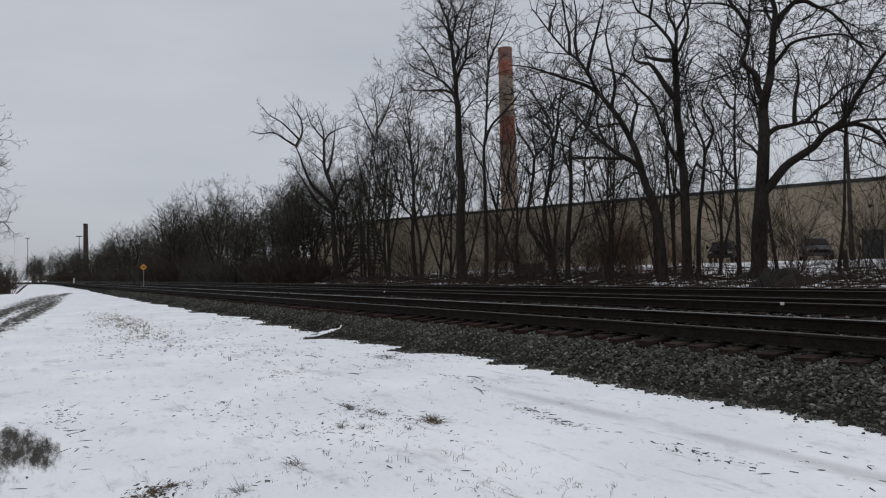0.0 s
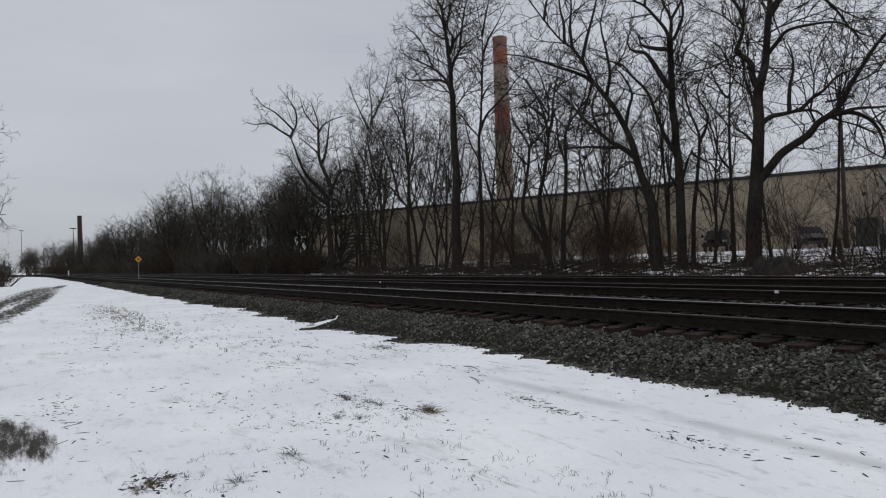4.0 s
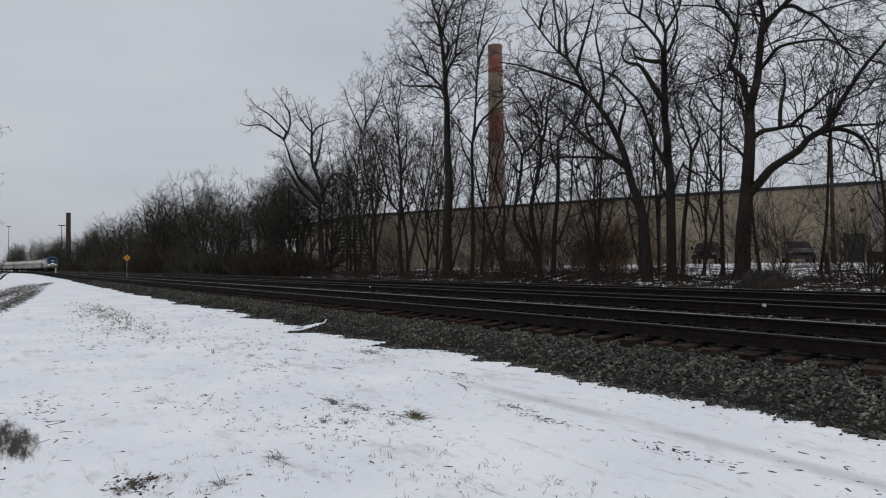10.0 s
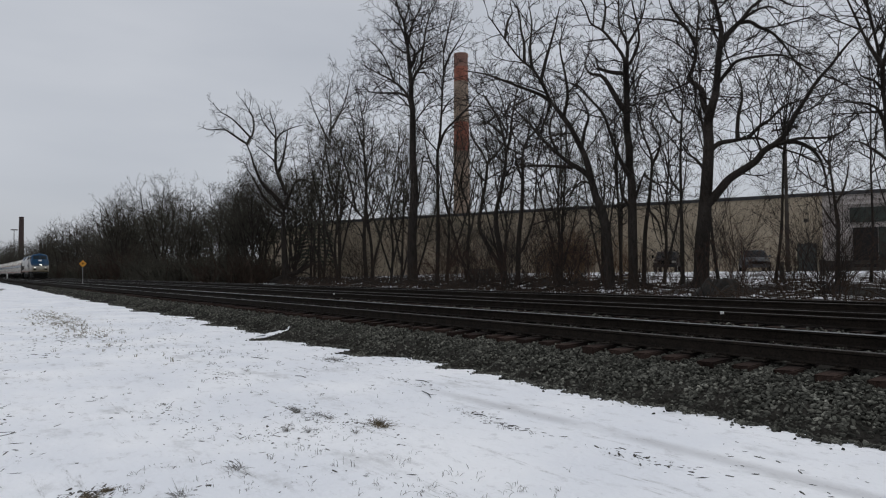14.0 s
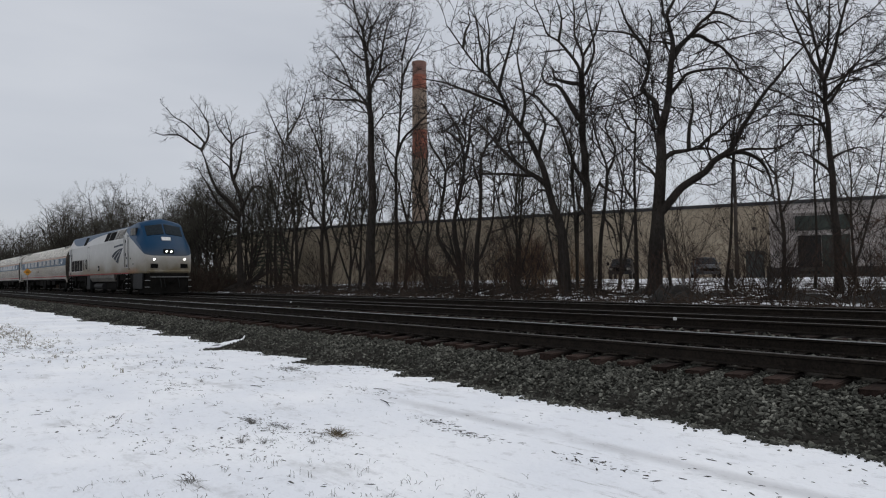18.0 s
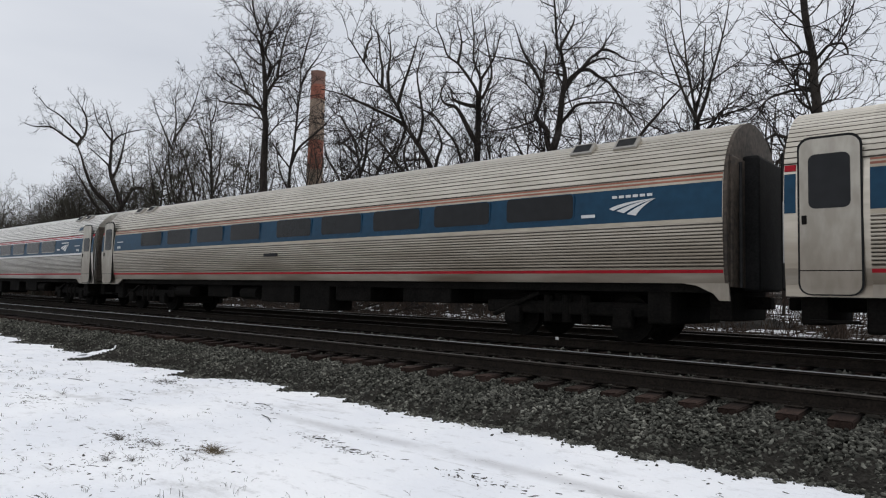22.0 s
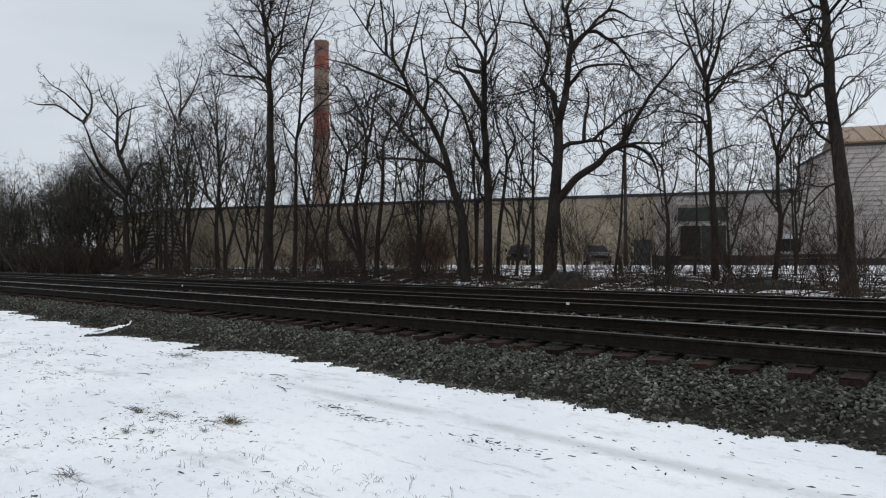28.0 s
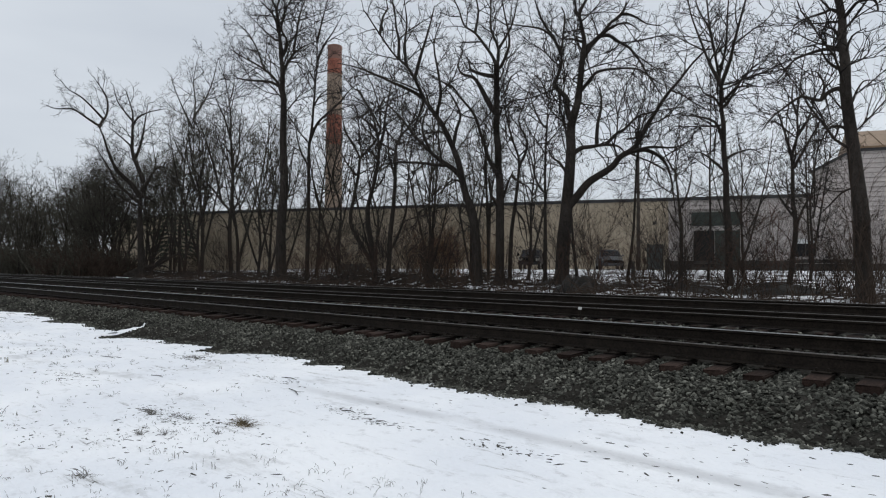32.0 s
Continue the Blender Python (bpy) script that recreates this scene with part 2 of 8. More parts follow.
def ground_material():
    """Thin snow over frozen grass, with muddy wheel tracks and, under the trees, leaf litter with patches of snow."""
    m = bpy.data.materials.new("snowy_ground")
    m.use_nodes = True
    n, l = m.node_tree.nodes, m.node_tree.links
    b = n["Principled BSDF"]
    b.inputs["Roughness"].default_value, b.inputs["Specular IOR Level"].default_value = 0.85, 0.15
    geo = n.new("ShaderNodeNewGeometry")
    sep = n.new("ShaderNodeSeparateXYZ")
    l.new(geo.outputs["Position"], sep.inputs["Vector"])

    def math_node(op, a, c=None, d=None):
        k = n.new("ShaderNodeMath")
        k.operation = op
        for i, v in enumerate((a, c, d)):
            if v is None:
                continue
            if isinstance(v, (int, float)):
                k.inputs[i].default_value = v
            else:
                l.new(v, k.inputs[i])
        return k.outputs[0]

    def noise_node(scale, detail=5.0, stretch=(1, 1, 1), turn=0.0, rough=0.5):
        mp, k = n.new("ShaderNodeMapping"), n.new("ShaderNodeTexNoise")
        mp.inputs["Scale"].default_value = stretch
        mp.inputs["Rotation"].default_value = (0, 0, turn)
        l.new(geo.outputs["Position"], mp.inputs["Vector"])
        l.new(mp.outputs["Vector"], k.inputs["Vector"])
        k.inputs["Scale"].default_value, k.inputs["Detail"].default_value, k.inputs["Roughness"].default_value = scale, detail, rough
        return k.outputs["Fac"]

    def span(v, a, c, lo=0.0, hi=1.0):
        k = n.new("ShaderNodeMapRange")
        k.interpolation_type = "SMOOTHSTEP"
        for i, w in (("From Min", a), ("From Max", c), ("To Min", lo), ("To Max", hi)):
            k.inputs[i].default_value = w
        l.new(v, k.inputs["Value"])
        return k.outputs["Result"]

    def mix(f, a, c):
        k = n.new("ShaderNodeMix")
        k.data_type = "RGBA"
        for i, v in (("Factor", f), ("A", a), ("B", c)):
            if isinstance(v, tuple):
                k.inputs[i].default_value = (*v, 1)
            else:
                l.new(v, k.inputs[i])
        return k.outputs["Result"]

    def spot(cx, cy, rx, ry, turn):
        """1 inside a turned ellipse, fading to 0 at its rim."""
        mp = n.new("ShaderNodeMapping")
        mp.vector_type = "TEXTURE"
        mp.inputs["Location"].default_value, mp.inputs["Rotation"].default_value, mp.inputs["Scale"].default_value = (cx, cy, 0), (0, 0, turn), (rx, ry, 1000)
        l.new(geo.outputs["Position"], mp.inputs["Vector"])
        ln = n.new("ShaderNodeVectorMath")
        ln.operation = "LENGTH"
        l.new(mp.outputs["Vector"], ln.inputs[0])
        return span(ln.outputs["Value"], 1.0, 0.25)

    x, y = sep.outputs["X"], sep.outputs["Y"]
    snow = mix(span(noise_node(0.5), 0.35, 0.7), (0.80, 0.82, 0.86), (0.90, 0.91, 0.93))
    # thin places where the ground shows grey through the snow
    thin = span(noise_node(1.3, 9, (0.6, 1, 1), 0.1, 0.7), 0.54, 0.70)
    snow = mix(math_node("MULTIPLY", thin, 0.5), snow, (0.42, 0.42, 0.42))
    crust = span(noise_node(5.5, 7, (0.7, 1, 1), 0.1, 0.7), 0.55, 0.66)
    snow = mix(math_node("MULTIPLY", crust, 0.35), snow, (0.45, 0.45, 0.46))
    # dark specks of soil and dead stalks
    speck = math_node("MULTIPLY", span(noise_node(22, 3), 0.70, 0.76), span(noise_node(0.9, 4), 0.46, 0.62))
    snow = mix(math_node("MULTIPLY", speck, 0.8), snow, (0.10, 0.095, 0.08))
    # wheel tracks and mud beside the lane
    mud = None
    for row in MUD:
        k = math_node("MULTIPLY", spot(*row[:5]), row[5])
        mud = k if mud is None else math_node("MAXIMUM", mud, k)
    streak = noise_node(4.2, 10, (0.16, 1.1, 1), 0.08, 0.8)
    slush = span(math_node("ADD", math_node("MULTIPLY", mud, 0.3), streak), 0.56, 0.70)
    mud = span(math_node("ADD", math_node("MULTIPLY", mud, 0.26), streak), 0.61, 0.74)
    soil = mix(noise_node(6), (0.016, 0.014, 0.012), (0.075, 0.068, 0.056))
    top = mix(math_node("MULTIPLY", slush, 0.75), snow, (0.40, 0.395, 0.39))
    top = mix(mud, top, soil)
    # dry grass showing through
    dry = spot(-30, 3.3, 13, 1.7, -0.04)
    dry = math_node("MULTIPLY", dry, span(noise_node(7, 5, (0.5, 1, 1)), 0.54, 0.7))
    top = mix(math_node("MULTIPLY", dry, 0.6), top, (0.42, 0.37, 0.26))
    # a shallow grey rut along the line
    rut = math_node("ABSOLUTE", math_node("SUBTRACT", y, 5.22))
    rut = math_node("MULTIPLY", span(rut, 0.2, 0.02), span(noise_node(0.8, 3), 0.25, 0.5))
    rut = math_node("MULTIPLY", rut, span(x, -8.5, -6.0))
    top = mix(math_node("MULTIPLY", rut, 0.48), top, (0.42, 0.42, 0.43))
    # leaf litter under the trees
    litter = mix(noise_node(9, 6), (0.010, 0.008, 0.006), (0.05, 0.038, 0.029))
    woods = math_node("MULTIPLY", span(y, 19.6, 21.5), span(y, 52, 40))
    woods = math_node("MAXIMUM", woods, span(x, -95, -120))
    woods = math_node("MULTIPLY", woods, span(y, 16, 19))
    patch = span(noise_node(0.7, 7, (0.6, 1.5, 1), 0.2, 0.7), 0.45, 0.52)
    top = mix(math_node("MULTIPLY", woods, patch), top, litter)
    l.new(top, b.inputs["Base Color"])
    bp = n.new("ShaderNodeBump")
    bp.inputs["Strength"].default_value, bp.inputs["Distance"].default_value = 0.7, 0.06
    rise = math_node("ADD", noise_node(3.0, 6), math_node("MULTIPLY", noise_node(18, 4), 0.35))
    l.new(rise, bp.inputs["Height"])
    l.new(bp.outputs["Normal"], b.inputs["Normal"])
    return m


# muddy places: centre, radii, turn and how bare they are
MUD = ((-7.75, -0.02, 1.5, 0.38, 0.12, 0.98), (-7.2, -0.4, 2.4, 0.42, 0.06, 0.7), (-62.0, 1.1, 38.0, 2.3, -0.075, 0.8), (-44.0, 0.75, 34.0, 0.9, -0.085, 0.95), (-50.0, -0.1, 32.0, 0.8, -0.10, 0.95), (-36.0, -1.3, 28.0, 0.9, -0.06, 1.0), (-82.0, 3.6, 16.0, 0.9, -0.1, 0.9))
tagged(new("ground", mesh("ground", verts, faces, ground_material(), smooth=True)), "thin trampled snow over frozen grass and leaf litter", "ground", kind="structure")

# the ballast bed under the three tracks
BED_Y = [(0, -0.12), (0.04, 0.0), (0.5, 0.17), (0.95, 0.30), (1.15, 0.34)]
BED_REST = [(8.3, 0.37), (8.6, 0.45), (10.6, 0.47), (11.0, 0.42), (11.5, 0.42), (11.95, 0.5), (14.8, 0.5), (15.3, 0.44), (16.2, 0.44), (16.6, 0.51), (19.4, 0.51), (20.0, 0.4), (21.2, -0.1)]
BX = steps((-1200, -400, 25), (-400, -100, 5), (-100, -40, 1), (-40, -20, 0.2), (-20, 1, 0.08), (1, 60, 2), (60, 400, 40))
bv, bf = [], []
nb = len(BED_Y) + len(BED_REST)
for x in BX:
    for j, (dy, z) in enumerate(BED_Y):
        y = toe(x) + dy * (7.75 - toe(x)) / 1.05 if j < 4 else 7.9
        bv.append((x, y + bend(x), z + (0.03 * wave(x, y, 2.5, 2) if j else 0)))
    for y, z in BED_REST:
        bv.append((x, y + bend(x), z + 0.03 * wave(x, y, 1.7, 2)))
for i in range(len(BX) - 1):
    for j in range(nb - 1):
        bf.append((i * nb + j, (i + 1) * nb + j, (i + 1) * nb + j + 1, i * nb + j + 1))
ballast = tagged(new("ballast_bed", mesh("ballast_bed", bv, bf, BED, smooth=True)), "crushed-stone ballast bed under three tracks, coloured dark as shade between stones", "ballast", kind="structure")

RAIL_SECTION = [(-0.075, 0), (0.075, 0), (0.075, 0.012), (0.012, 0.03), (0.010, 0.135), (0.037, 0.148), (0.037, 0.178), (0.028, 0.186), (-0.028, 0.186), (-0.037, 0.178), (-0.037, 0.148), (-0.010, 0.135), (-0.012, 0.03), (-0.075, 0.012)]
RAIL_X = steps((-1200, -400, 25), (-400, -240, 8), (-240, 20, 20), (20, 400, 100))


def tie_mesh(seed):
    rng = random.Random(seed)
    bm = box(-0.115, 0.115, -1.3, 1.3, -0.17, 0.0, 0.012)
    for v in bm.verts:
        v.co += Vector((rng.uniform(-0.012, 0.012), rng.uniform(-0.03, 0.03), rng.uniform(-0.008, 0.006)))
    me = bpy.data.meshes.new("tie")
    bm.to_mesh(me)
    bm.free()
    me.materials.append(TIE)
    return me


def track(name, yc, top, ties_from, cant=0.0, label=""):
    ob = empty("railway_track", None, label, "railway track", "tracks", "structure")
    for side in (-1, 1):
        zr = top - 0.186 + side * cant
        sec = [(yc + side * 0.7525 + y, zr + z) for y, z in RAIL_SECTION]
        v, f = sweep(sec, RAIL_X, lambda x, y, z: (x, y + bend(x), z))
        n = len(RAIL_SECTION)
        idx = [1 if (k % n) in (7, 8) and k < n * (len(RAIL_X) - 1) else 0 for k in range(len(f))]
        child("rail", mesh("rail", v, f, [RUST, STEEL_TOP if name == "near" and side > 0 else DULL_TOP], idx), ob)
    rng = random.Random(name)
    tilt = math.degrees(math.atan2(cant, 0.7525))
    x = -1.0 + 3.0
    far_v, far_f = [], []
    corner = [(a, b, c) for a in (-0.115, 0.115) for b in (-1.3, 1.3) for c in (-0.17, 0)]
    quads = [(0, 1, 3, 2), (4, 6, 7, 5), (0, 4, 5, 1), (2, 3, 7, 6), (0, 2, 6, 4), (1, 5, 7, 3)]
    while x > -320:
        z = top - 0.2 + rng.uniform(-0.012, 0.008)
        y = yc + rng.uniform(-0.06, 0.06)
        if x > -22 and name == "near":
            for side in (-1, 1):
                child("tie_plate", PLATE, ob, pose(x, yc + side * 0.7525, z + side * cant + 0.004, tilt, 0, 0))
        if x > ties_from:
            child("tie", rng.choice(TIE_MESHES), ob, pose(x, y, z, tilt, 0, rng.uniform(-2.0, 2.0)))
        else:
            k = len(far_v)
            far_v += [(x + a, y + b + bend(x), z + c) for a, b, c in corner]
            far_f += [tuple(k + i for i in q) for q in quads]
        x -= 0.5 + rng.uniform(-0.035, 0.035)
    if far_v:
        tagged(child("far_ties", mesh("far_ties", far_v, far_f, RUST), ob), kind="stuff")
    return ob


def darken_ties():
    """The ties are a darker brown between and beside the rails."""
    n, l = TIE.node_tree.nodes, TIE.node_tree.links
    b = n["Principled BSDF"]
    src = b.inputs["Base Color"].links[0].from_socket
    co, sep, ab, rg, mx = (n.new(k) for k in ("ShaderNodeTexCoord", "ShaderNodeSeparateXYZ", "ShaderNodeMath", "ShaderNodeMapRange", "ShaderNodeMix"))
    ab.operation = "ABSOLUTE"
    rg.inputs["From Min"].default_value, rg.inputs["From Max"].default_value = 1.16, 0.95
    mx.data_type = "RGBA"
    mx.inputs["B"].default_value = (0.011, 0.008, 0.007, 1)
    l.new(co.outputs["Object"], sep.inputs["Vector"])
    l.new(sep.outputs["Y"], ab.inputs[0])
    l.new(ab.outputs[0], rg.inputs["Value"])
    l.new(rg.outputs["Result"], mx.inputs["Factor"])
    l.new(src, mx.inputs["A"])
    l.new(mx.outputs["Result"], b.inputs["Base Color"])


def plate_mesh():
    """A rolled steel plate with four spike heads."""
    bm = box(-0.1, 0.1, -0.18, 0.18, 0.0, 0.016, 0.004)
    for sx in (-0.06, 0.06):
        for sy in (-0.105, 0.105):
            box(sx - 0.012, sx + 0.012, sy - 0.02, sy + 0.012, 0.012, 0.05, 0.004, bm)
    me = bpy.data.meshes.new("tie_plate")
    bm.to_mesh(me)
    bm.free()
    me.materials.append(RUST)
    return me


PLATE = plate_mesh()
darken_ties()
TIE_MESHES = [tie_mesh(k) for k in range(4)]
track("near", 9.15, 0.684, -60, 0.032, "rusty railway track with worn wooden ties on dark ballast")
track("middle", 13.35, 0.75, -45, 0.0, "railway track with polished rails, the one the train runs on")
track("far", 18.0, 0.76, -30, 0.0, "disused-looking dark railway track beside the brush")


def bed_z(x, y):
    """The height of the ballast bed, without its small unevenness."""
    t = toe(x)
    rows = [(t, -0.05), (t + 0.5 * (7.75 - t) / 1.05, 0.17), (t + 0.95 * (7.75 - t) / 1.05, 0.30), (7.9, 0.34)] + BED_REST
    for (a, u), (b, v) in zip(rows, rows[1:]):
        if a <= y <= b:
            return u + (v - u) * (y - a) / (b - a)
    return 0.0


def stone_forms():
    """Broken angular stones, as vertex arrays on one set of faces."""
    bm = bmesh.new()
    bmesh.ops.create_icosphere(bm, subdivisions=1, radius=1.0)
    faces = [tuple(v.index for v in f.verts) for f in bm.faces]
    base = np.array([v.co[:] for v in bm.verts])
    bm.free()
    rng = np.random.default_rng(5)
    forms = [base * rng.uniform(0.45, 1.3, (len(base), 1)) * rng.uniform(0.6, 1.25, 3) * (1.1, 1, 0.62) for _ in range(10)]
    return forms, np.array(faces)


STONE_FORMS, STONE_FACES = stone_forms()
rng = np.random.default_rng(11)
heap_v, heap_f, count = [], [], 0
shapes = [mesh("stone", f, [tuple(q) for q in STONE_FACES], STONE) for f in STONE_FORMS]
singles = 0


def stones(x0, x1, y0, y1, per, size):
    """Scatters stones over a strip of the bed; y0 None starts at the foot of the slope."""
    global count, singles
    for _ in range(int((x1 - x0) * ((y1 - (6.6 if y0 is None else y0))) * per)):
        x = rng.uniform(x0, x1)
        lo = toe(x) - 0.10 if y0 is None else y0
        y = rng.uniform(lo, y1)
        s = size * rng.uniform(0.55, 1.35)
        z = max(bed_z(x, y), ground_z(x, y) - 0.3 * s if y < 7.2 else -1) + s * rng.uniform(0.1, 0.9)
        k = rng.integers(len(STONE_FORMS))
        turn = Euler(rng.uniform(-0.8, 0.8, 2).tolist() + [rng.uniform(0, 6.28)])
        if singles < 300 and -3.6 < x < -1.4 and y < 7.7:
            child("stone", shapes[k], ballast, Matrix.LocRotScale((x, y, z), turn, (s, s, s)))
            singles += 1
            continue
        heap_v.append(STONE_FORMS[k] @ np.array(turn.to_matrix()).T * s + (x, y, z))
        heap_f.append(STONE_FACES + count)
        count += len(STONE_FORMS[k])


stones(-9.0, 0.2, None, 8.4, 950, 0.0275)
stones(-20.0, -9.0, None, 8.35, 700, 0.027)
stones(-40.0, -20.0, None, 8.2, 340, 0.032)
stones(-80.0, -40.0, None, 8.2, 120, 0.043)
stones(-14.0, 0.5, 8.5, 10.4, 60, 0.04)
stones(-40.0, -14.0, 8.5, 10.4, 45, 0.045)
stones(-16.0, 0.5, 10.4, 12.2, 70, 0.045)
stones(-45.0, -16.0, 10.4, 12.2, 40, 0.05)
# stones that have rolled out onto the snow
for _ in range(2600):
    x = float(rng.uniform(-22, 0.2))
    y = toe(x) + 0.05 - float(rng.exponential(0.075))
    s = float(rng.uniform(0.009, 0.024)) * (1 + max(0.0, -x - 9) * 0.04)
    k = rng.integers(len(STONE_FORMS))
    turn = Euler(rng.uniform(-0.8, 0.8, 2).tolist() + [rng.uniform(0, 6.28)])
    heap_v.append(STONE_FORMS[k] @ np.array(turn.to_matrix()).T * s + (x, y, ground_z(x, y) + 0.3 * s))
    heap_f.append(STONE_FACES + count)
    count += len(STONE_FORMS[k])
me = bpy.data.meshes.new("ballast_stones")
me.from_pydata(np.concatenate(heap_v).tolist(), [], np.concatenate(heap_f).tolist())
LOOSE = mat("loose_ballast", (0.043, 0.0435, 0.036), (0.14, 0.138, 0.118), 2.0, 0.95, bump=0.4, spec=0.12)
isl, hsv = LOOSE.node_tree.nodes.new("ShaderNodeNewGeometry"), LOOSE.node_tree.nodes.new("ShaderNodeHueSaturation")
tone = LOOSE.node_tree.nodes.new("ShaderNodeValToRGB")
tone.color_ramp.elements[0].color, tone.color_ramp.elements[1].color = (0.3, 0.3, 0.3, 1), (2.3, 2.28, 2.1, 1)
e = tone.color_ramp.elements.new(0.8)
e.color = (1.15, 1.15, 1.15, 1)
bsdf = LOOSE.node_tree.nodes["Principled BSDF"]
src = bsdf.inputs["Base Color"].links[0].from_socket
LOOSE.node_tree.links.new(isl.outputs["Random Per Island"], tone.inputs["Fac"])
LOOSE.node_tree.links.new(tone.outputs["Color"], hsv.inputs["Value"])
LOOSE.node_tree.links.new(src, hsv.inputs["Color"])
LOOSE.node_tree.links.new(hsv.outputs["Color"], bsdf.inputs["Base Color"])
me.materials.append(LOOSE)
tagged(child("ballast_stones", me, ballast), kind="stuff")


# a tongue of snow left lying up the stones
tv, tf = [], []
for i in range(61):
    t = i / 60
    x, y = -15.75 - 1.25 * t, 6.1 + 1.2 * t
    wide = 0.2 * (1.25 - 0.55 * t) * math.sin(math.pi * (0.2 + 0.78 * t)) * (1 + 1.1 * wave(t * 9, 0, 1.0, 3))
    for k in range(7):
        c = k / 3 - 1
        ragged = 1 + 0.9 * wave(t * 30, 2.0 if c < 0 else 7.0, 1.0, 5)
        px, py = x + 0.45 * c * wide * ragged, y + 0.9 * c * wide * ragged
        tv.append((px, py, max(bed_z(px, py), ground_z(px, py)) + 0.055 * (1 - c * c) * (0.8 + 0.7 * wave(px * 6, py * 6, 1.0, 8)) + 0.05))
for i in range(60):
    for k in range(6):
        q = i * 7 + k
        tf.append((q, q + 7, q + 8, q + 1))
PATCH_SNOW = mat("patch_snow", (0.74, 0.76, 0.79), (0.90, 0.91, 0.93), 3.0, 0.85, bump=0.5, spec=0.15)
tagged(new("snow_patch", mesh("snow_patch", tv, tf, PATCH_SNOW, smooth=True)), "narrow tongue of snow lying on the ballast slope", "snow")


# ---- the works building, the sided house and the chimneys ----
SIDING = mat("white_clapboard", (0.38, 0.34, 0.317), (0.53, 0.478, 0.45), 0.8, 0.9, bump=0.15, vary=0.1, spec=0.2)
GREEN_DOOR = mat("grey_green_door", (0.045, 0.053, 0.05), (0.07, 0.079, 0.075), 1.0, 0.7)
GREEN_PANEL = mat("dark_green_panel", (0.016, 0.024, 0.018), (0.036, 0.046, 0.037), 1.2, 0.7)
DARK_IN = mat("bay_shade", (0.004, 0.004, 0.004), (0.012, 0.012, 0.012), 1.0, 0.9)
METAL_ROOF = mat("weathered_tan_metal_roof", (0.16, 0.10, 0.055), (0.26, 0.17, 0.10), 0.8, 0.6, 0.2, 0.1)
FOUND = mat("dark_foundation", (0.03, 0.026, 0.023), (0.065, 0.057, 0.05), 0.8, 0.9)
TIMBER = mat("weathered_timber", (0.035, 0.032, 0.028), (0.085, 0.078, 0.068), 2.0, 0.9, bump=0.5, stretch=(0.5, 3, 3))
POLE = mat("creosoted_pole", (0.03, 0.025, 0.02), (0.07, 0.055, 0.045), 2.0, 0.9, bump=0.4)

W0, W1, W2 = Vector((-16.0, 64.6, 0)), Vector((-76.0, 39.0, 0)), Vector((-100.0, 38.4, 0))
WALL_TOP = 7.8
# the long front: along is counted from its near corner, out points towards the tracks
ALONG = (W1 - W0).normalized()
OUT = Vector((-ALONG.y, ALONG.x, 0))
OUT = OUT if OUT.y < 0 else -OUT


def front(bm, s0, s1, z0, z1, d0, d1):
    """A block on the long front between stations s, heights z and depths d in front of it."""
    ring = [W0 + ALONG * s + OUT * d for s, d in ((s0, d0), (s1, d0), (s1, d1), (s0, d1))]
    low = [bm.verts.new((p.x, p.y, z0)) for p in ring]
    high = [bm.verts.new((p.x, p.y, z1)) for p in ring]
    bm.faces.new(low[::-1]), bm.faces.new(high)
    for i in range(4):
        bm.faces.new((low[i], low[(i + 1) % 4], high[(i + 1) % 4], high[i]))
    return bm


def on_front(name, s0, s1, z0, z1, d0, d1, material, parent, label=""):
    return part(name, front(bmesh.new(), s0, s1, z0, z1, d0, d1), material, parent, label)


works = empty("works_building", None, "long low tan block works building with dark flat roof edge", "building")
FULL = (W1 - W0).length
on_front("wall", 12.2, FULL, 0.3, WALL_TOP, -0.4, 0, BLOCK, works)
on_front("roof_edge", 0.3, FULL, WALL_TOP, WALL_TOP + 0.3, -0.6, 0.14, FLASH, works)
on_front("roof", 0.3, FULL, WALL_TOP - 0.3, WALL_TOP, -30, -0.6, FLASH, works)
for z0, z1, mat_k, nm, grow in ((0.3, WALL_TOP, BLOCK, "wall", 0.0), (WALL_TOP, WALL_TOP + 0.3, FLASH, "roof_edge", 0.14)):
    bm = box(W2.x, W1.x, 38.4 - grow, 38.9, z0, z1)
    part(nm, bm, mat_k, works)
part("end_wall", box(-100.4, -100.0, 38.4, 70, 0.3, WALL_TOP), BLOCK, works)
# pilasters and the block courses that show on the wall
for k in range(13):
    s = 15.5 + 4.0 * k
    on_front("pilaster", s, s + 0.35, 0.4, WALL_TOP - 0.15, 0.0, 0.06, BLOCK, works)
door = on_front("door", 12.75, 14.05, 1.42, 3.68, 0.0, 0.06, GREEN_DOOR, works, "grey-green steel door")
on_front("door_frame", 12.65, 12.75, 1.42, 3.78, 0.0, 0.09, GREEN_PANEL, door)
on_front("door_frame", 14.05, 14.15, 1.42, 3.78, 0.0, 0.09, GREEN_PANEL, door)
on_front("door_frame", 12.75, 14.05, 3.68, 3.78, 0.0, 0.09, GREEN_PANEL, door)
on_front("wall_lamp", 13.25, 13.6, 5.65, 5.9, 0.0, 0.2, FOUND, works)

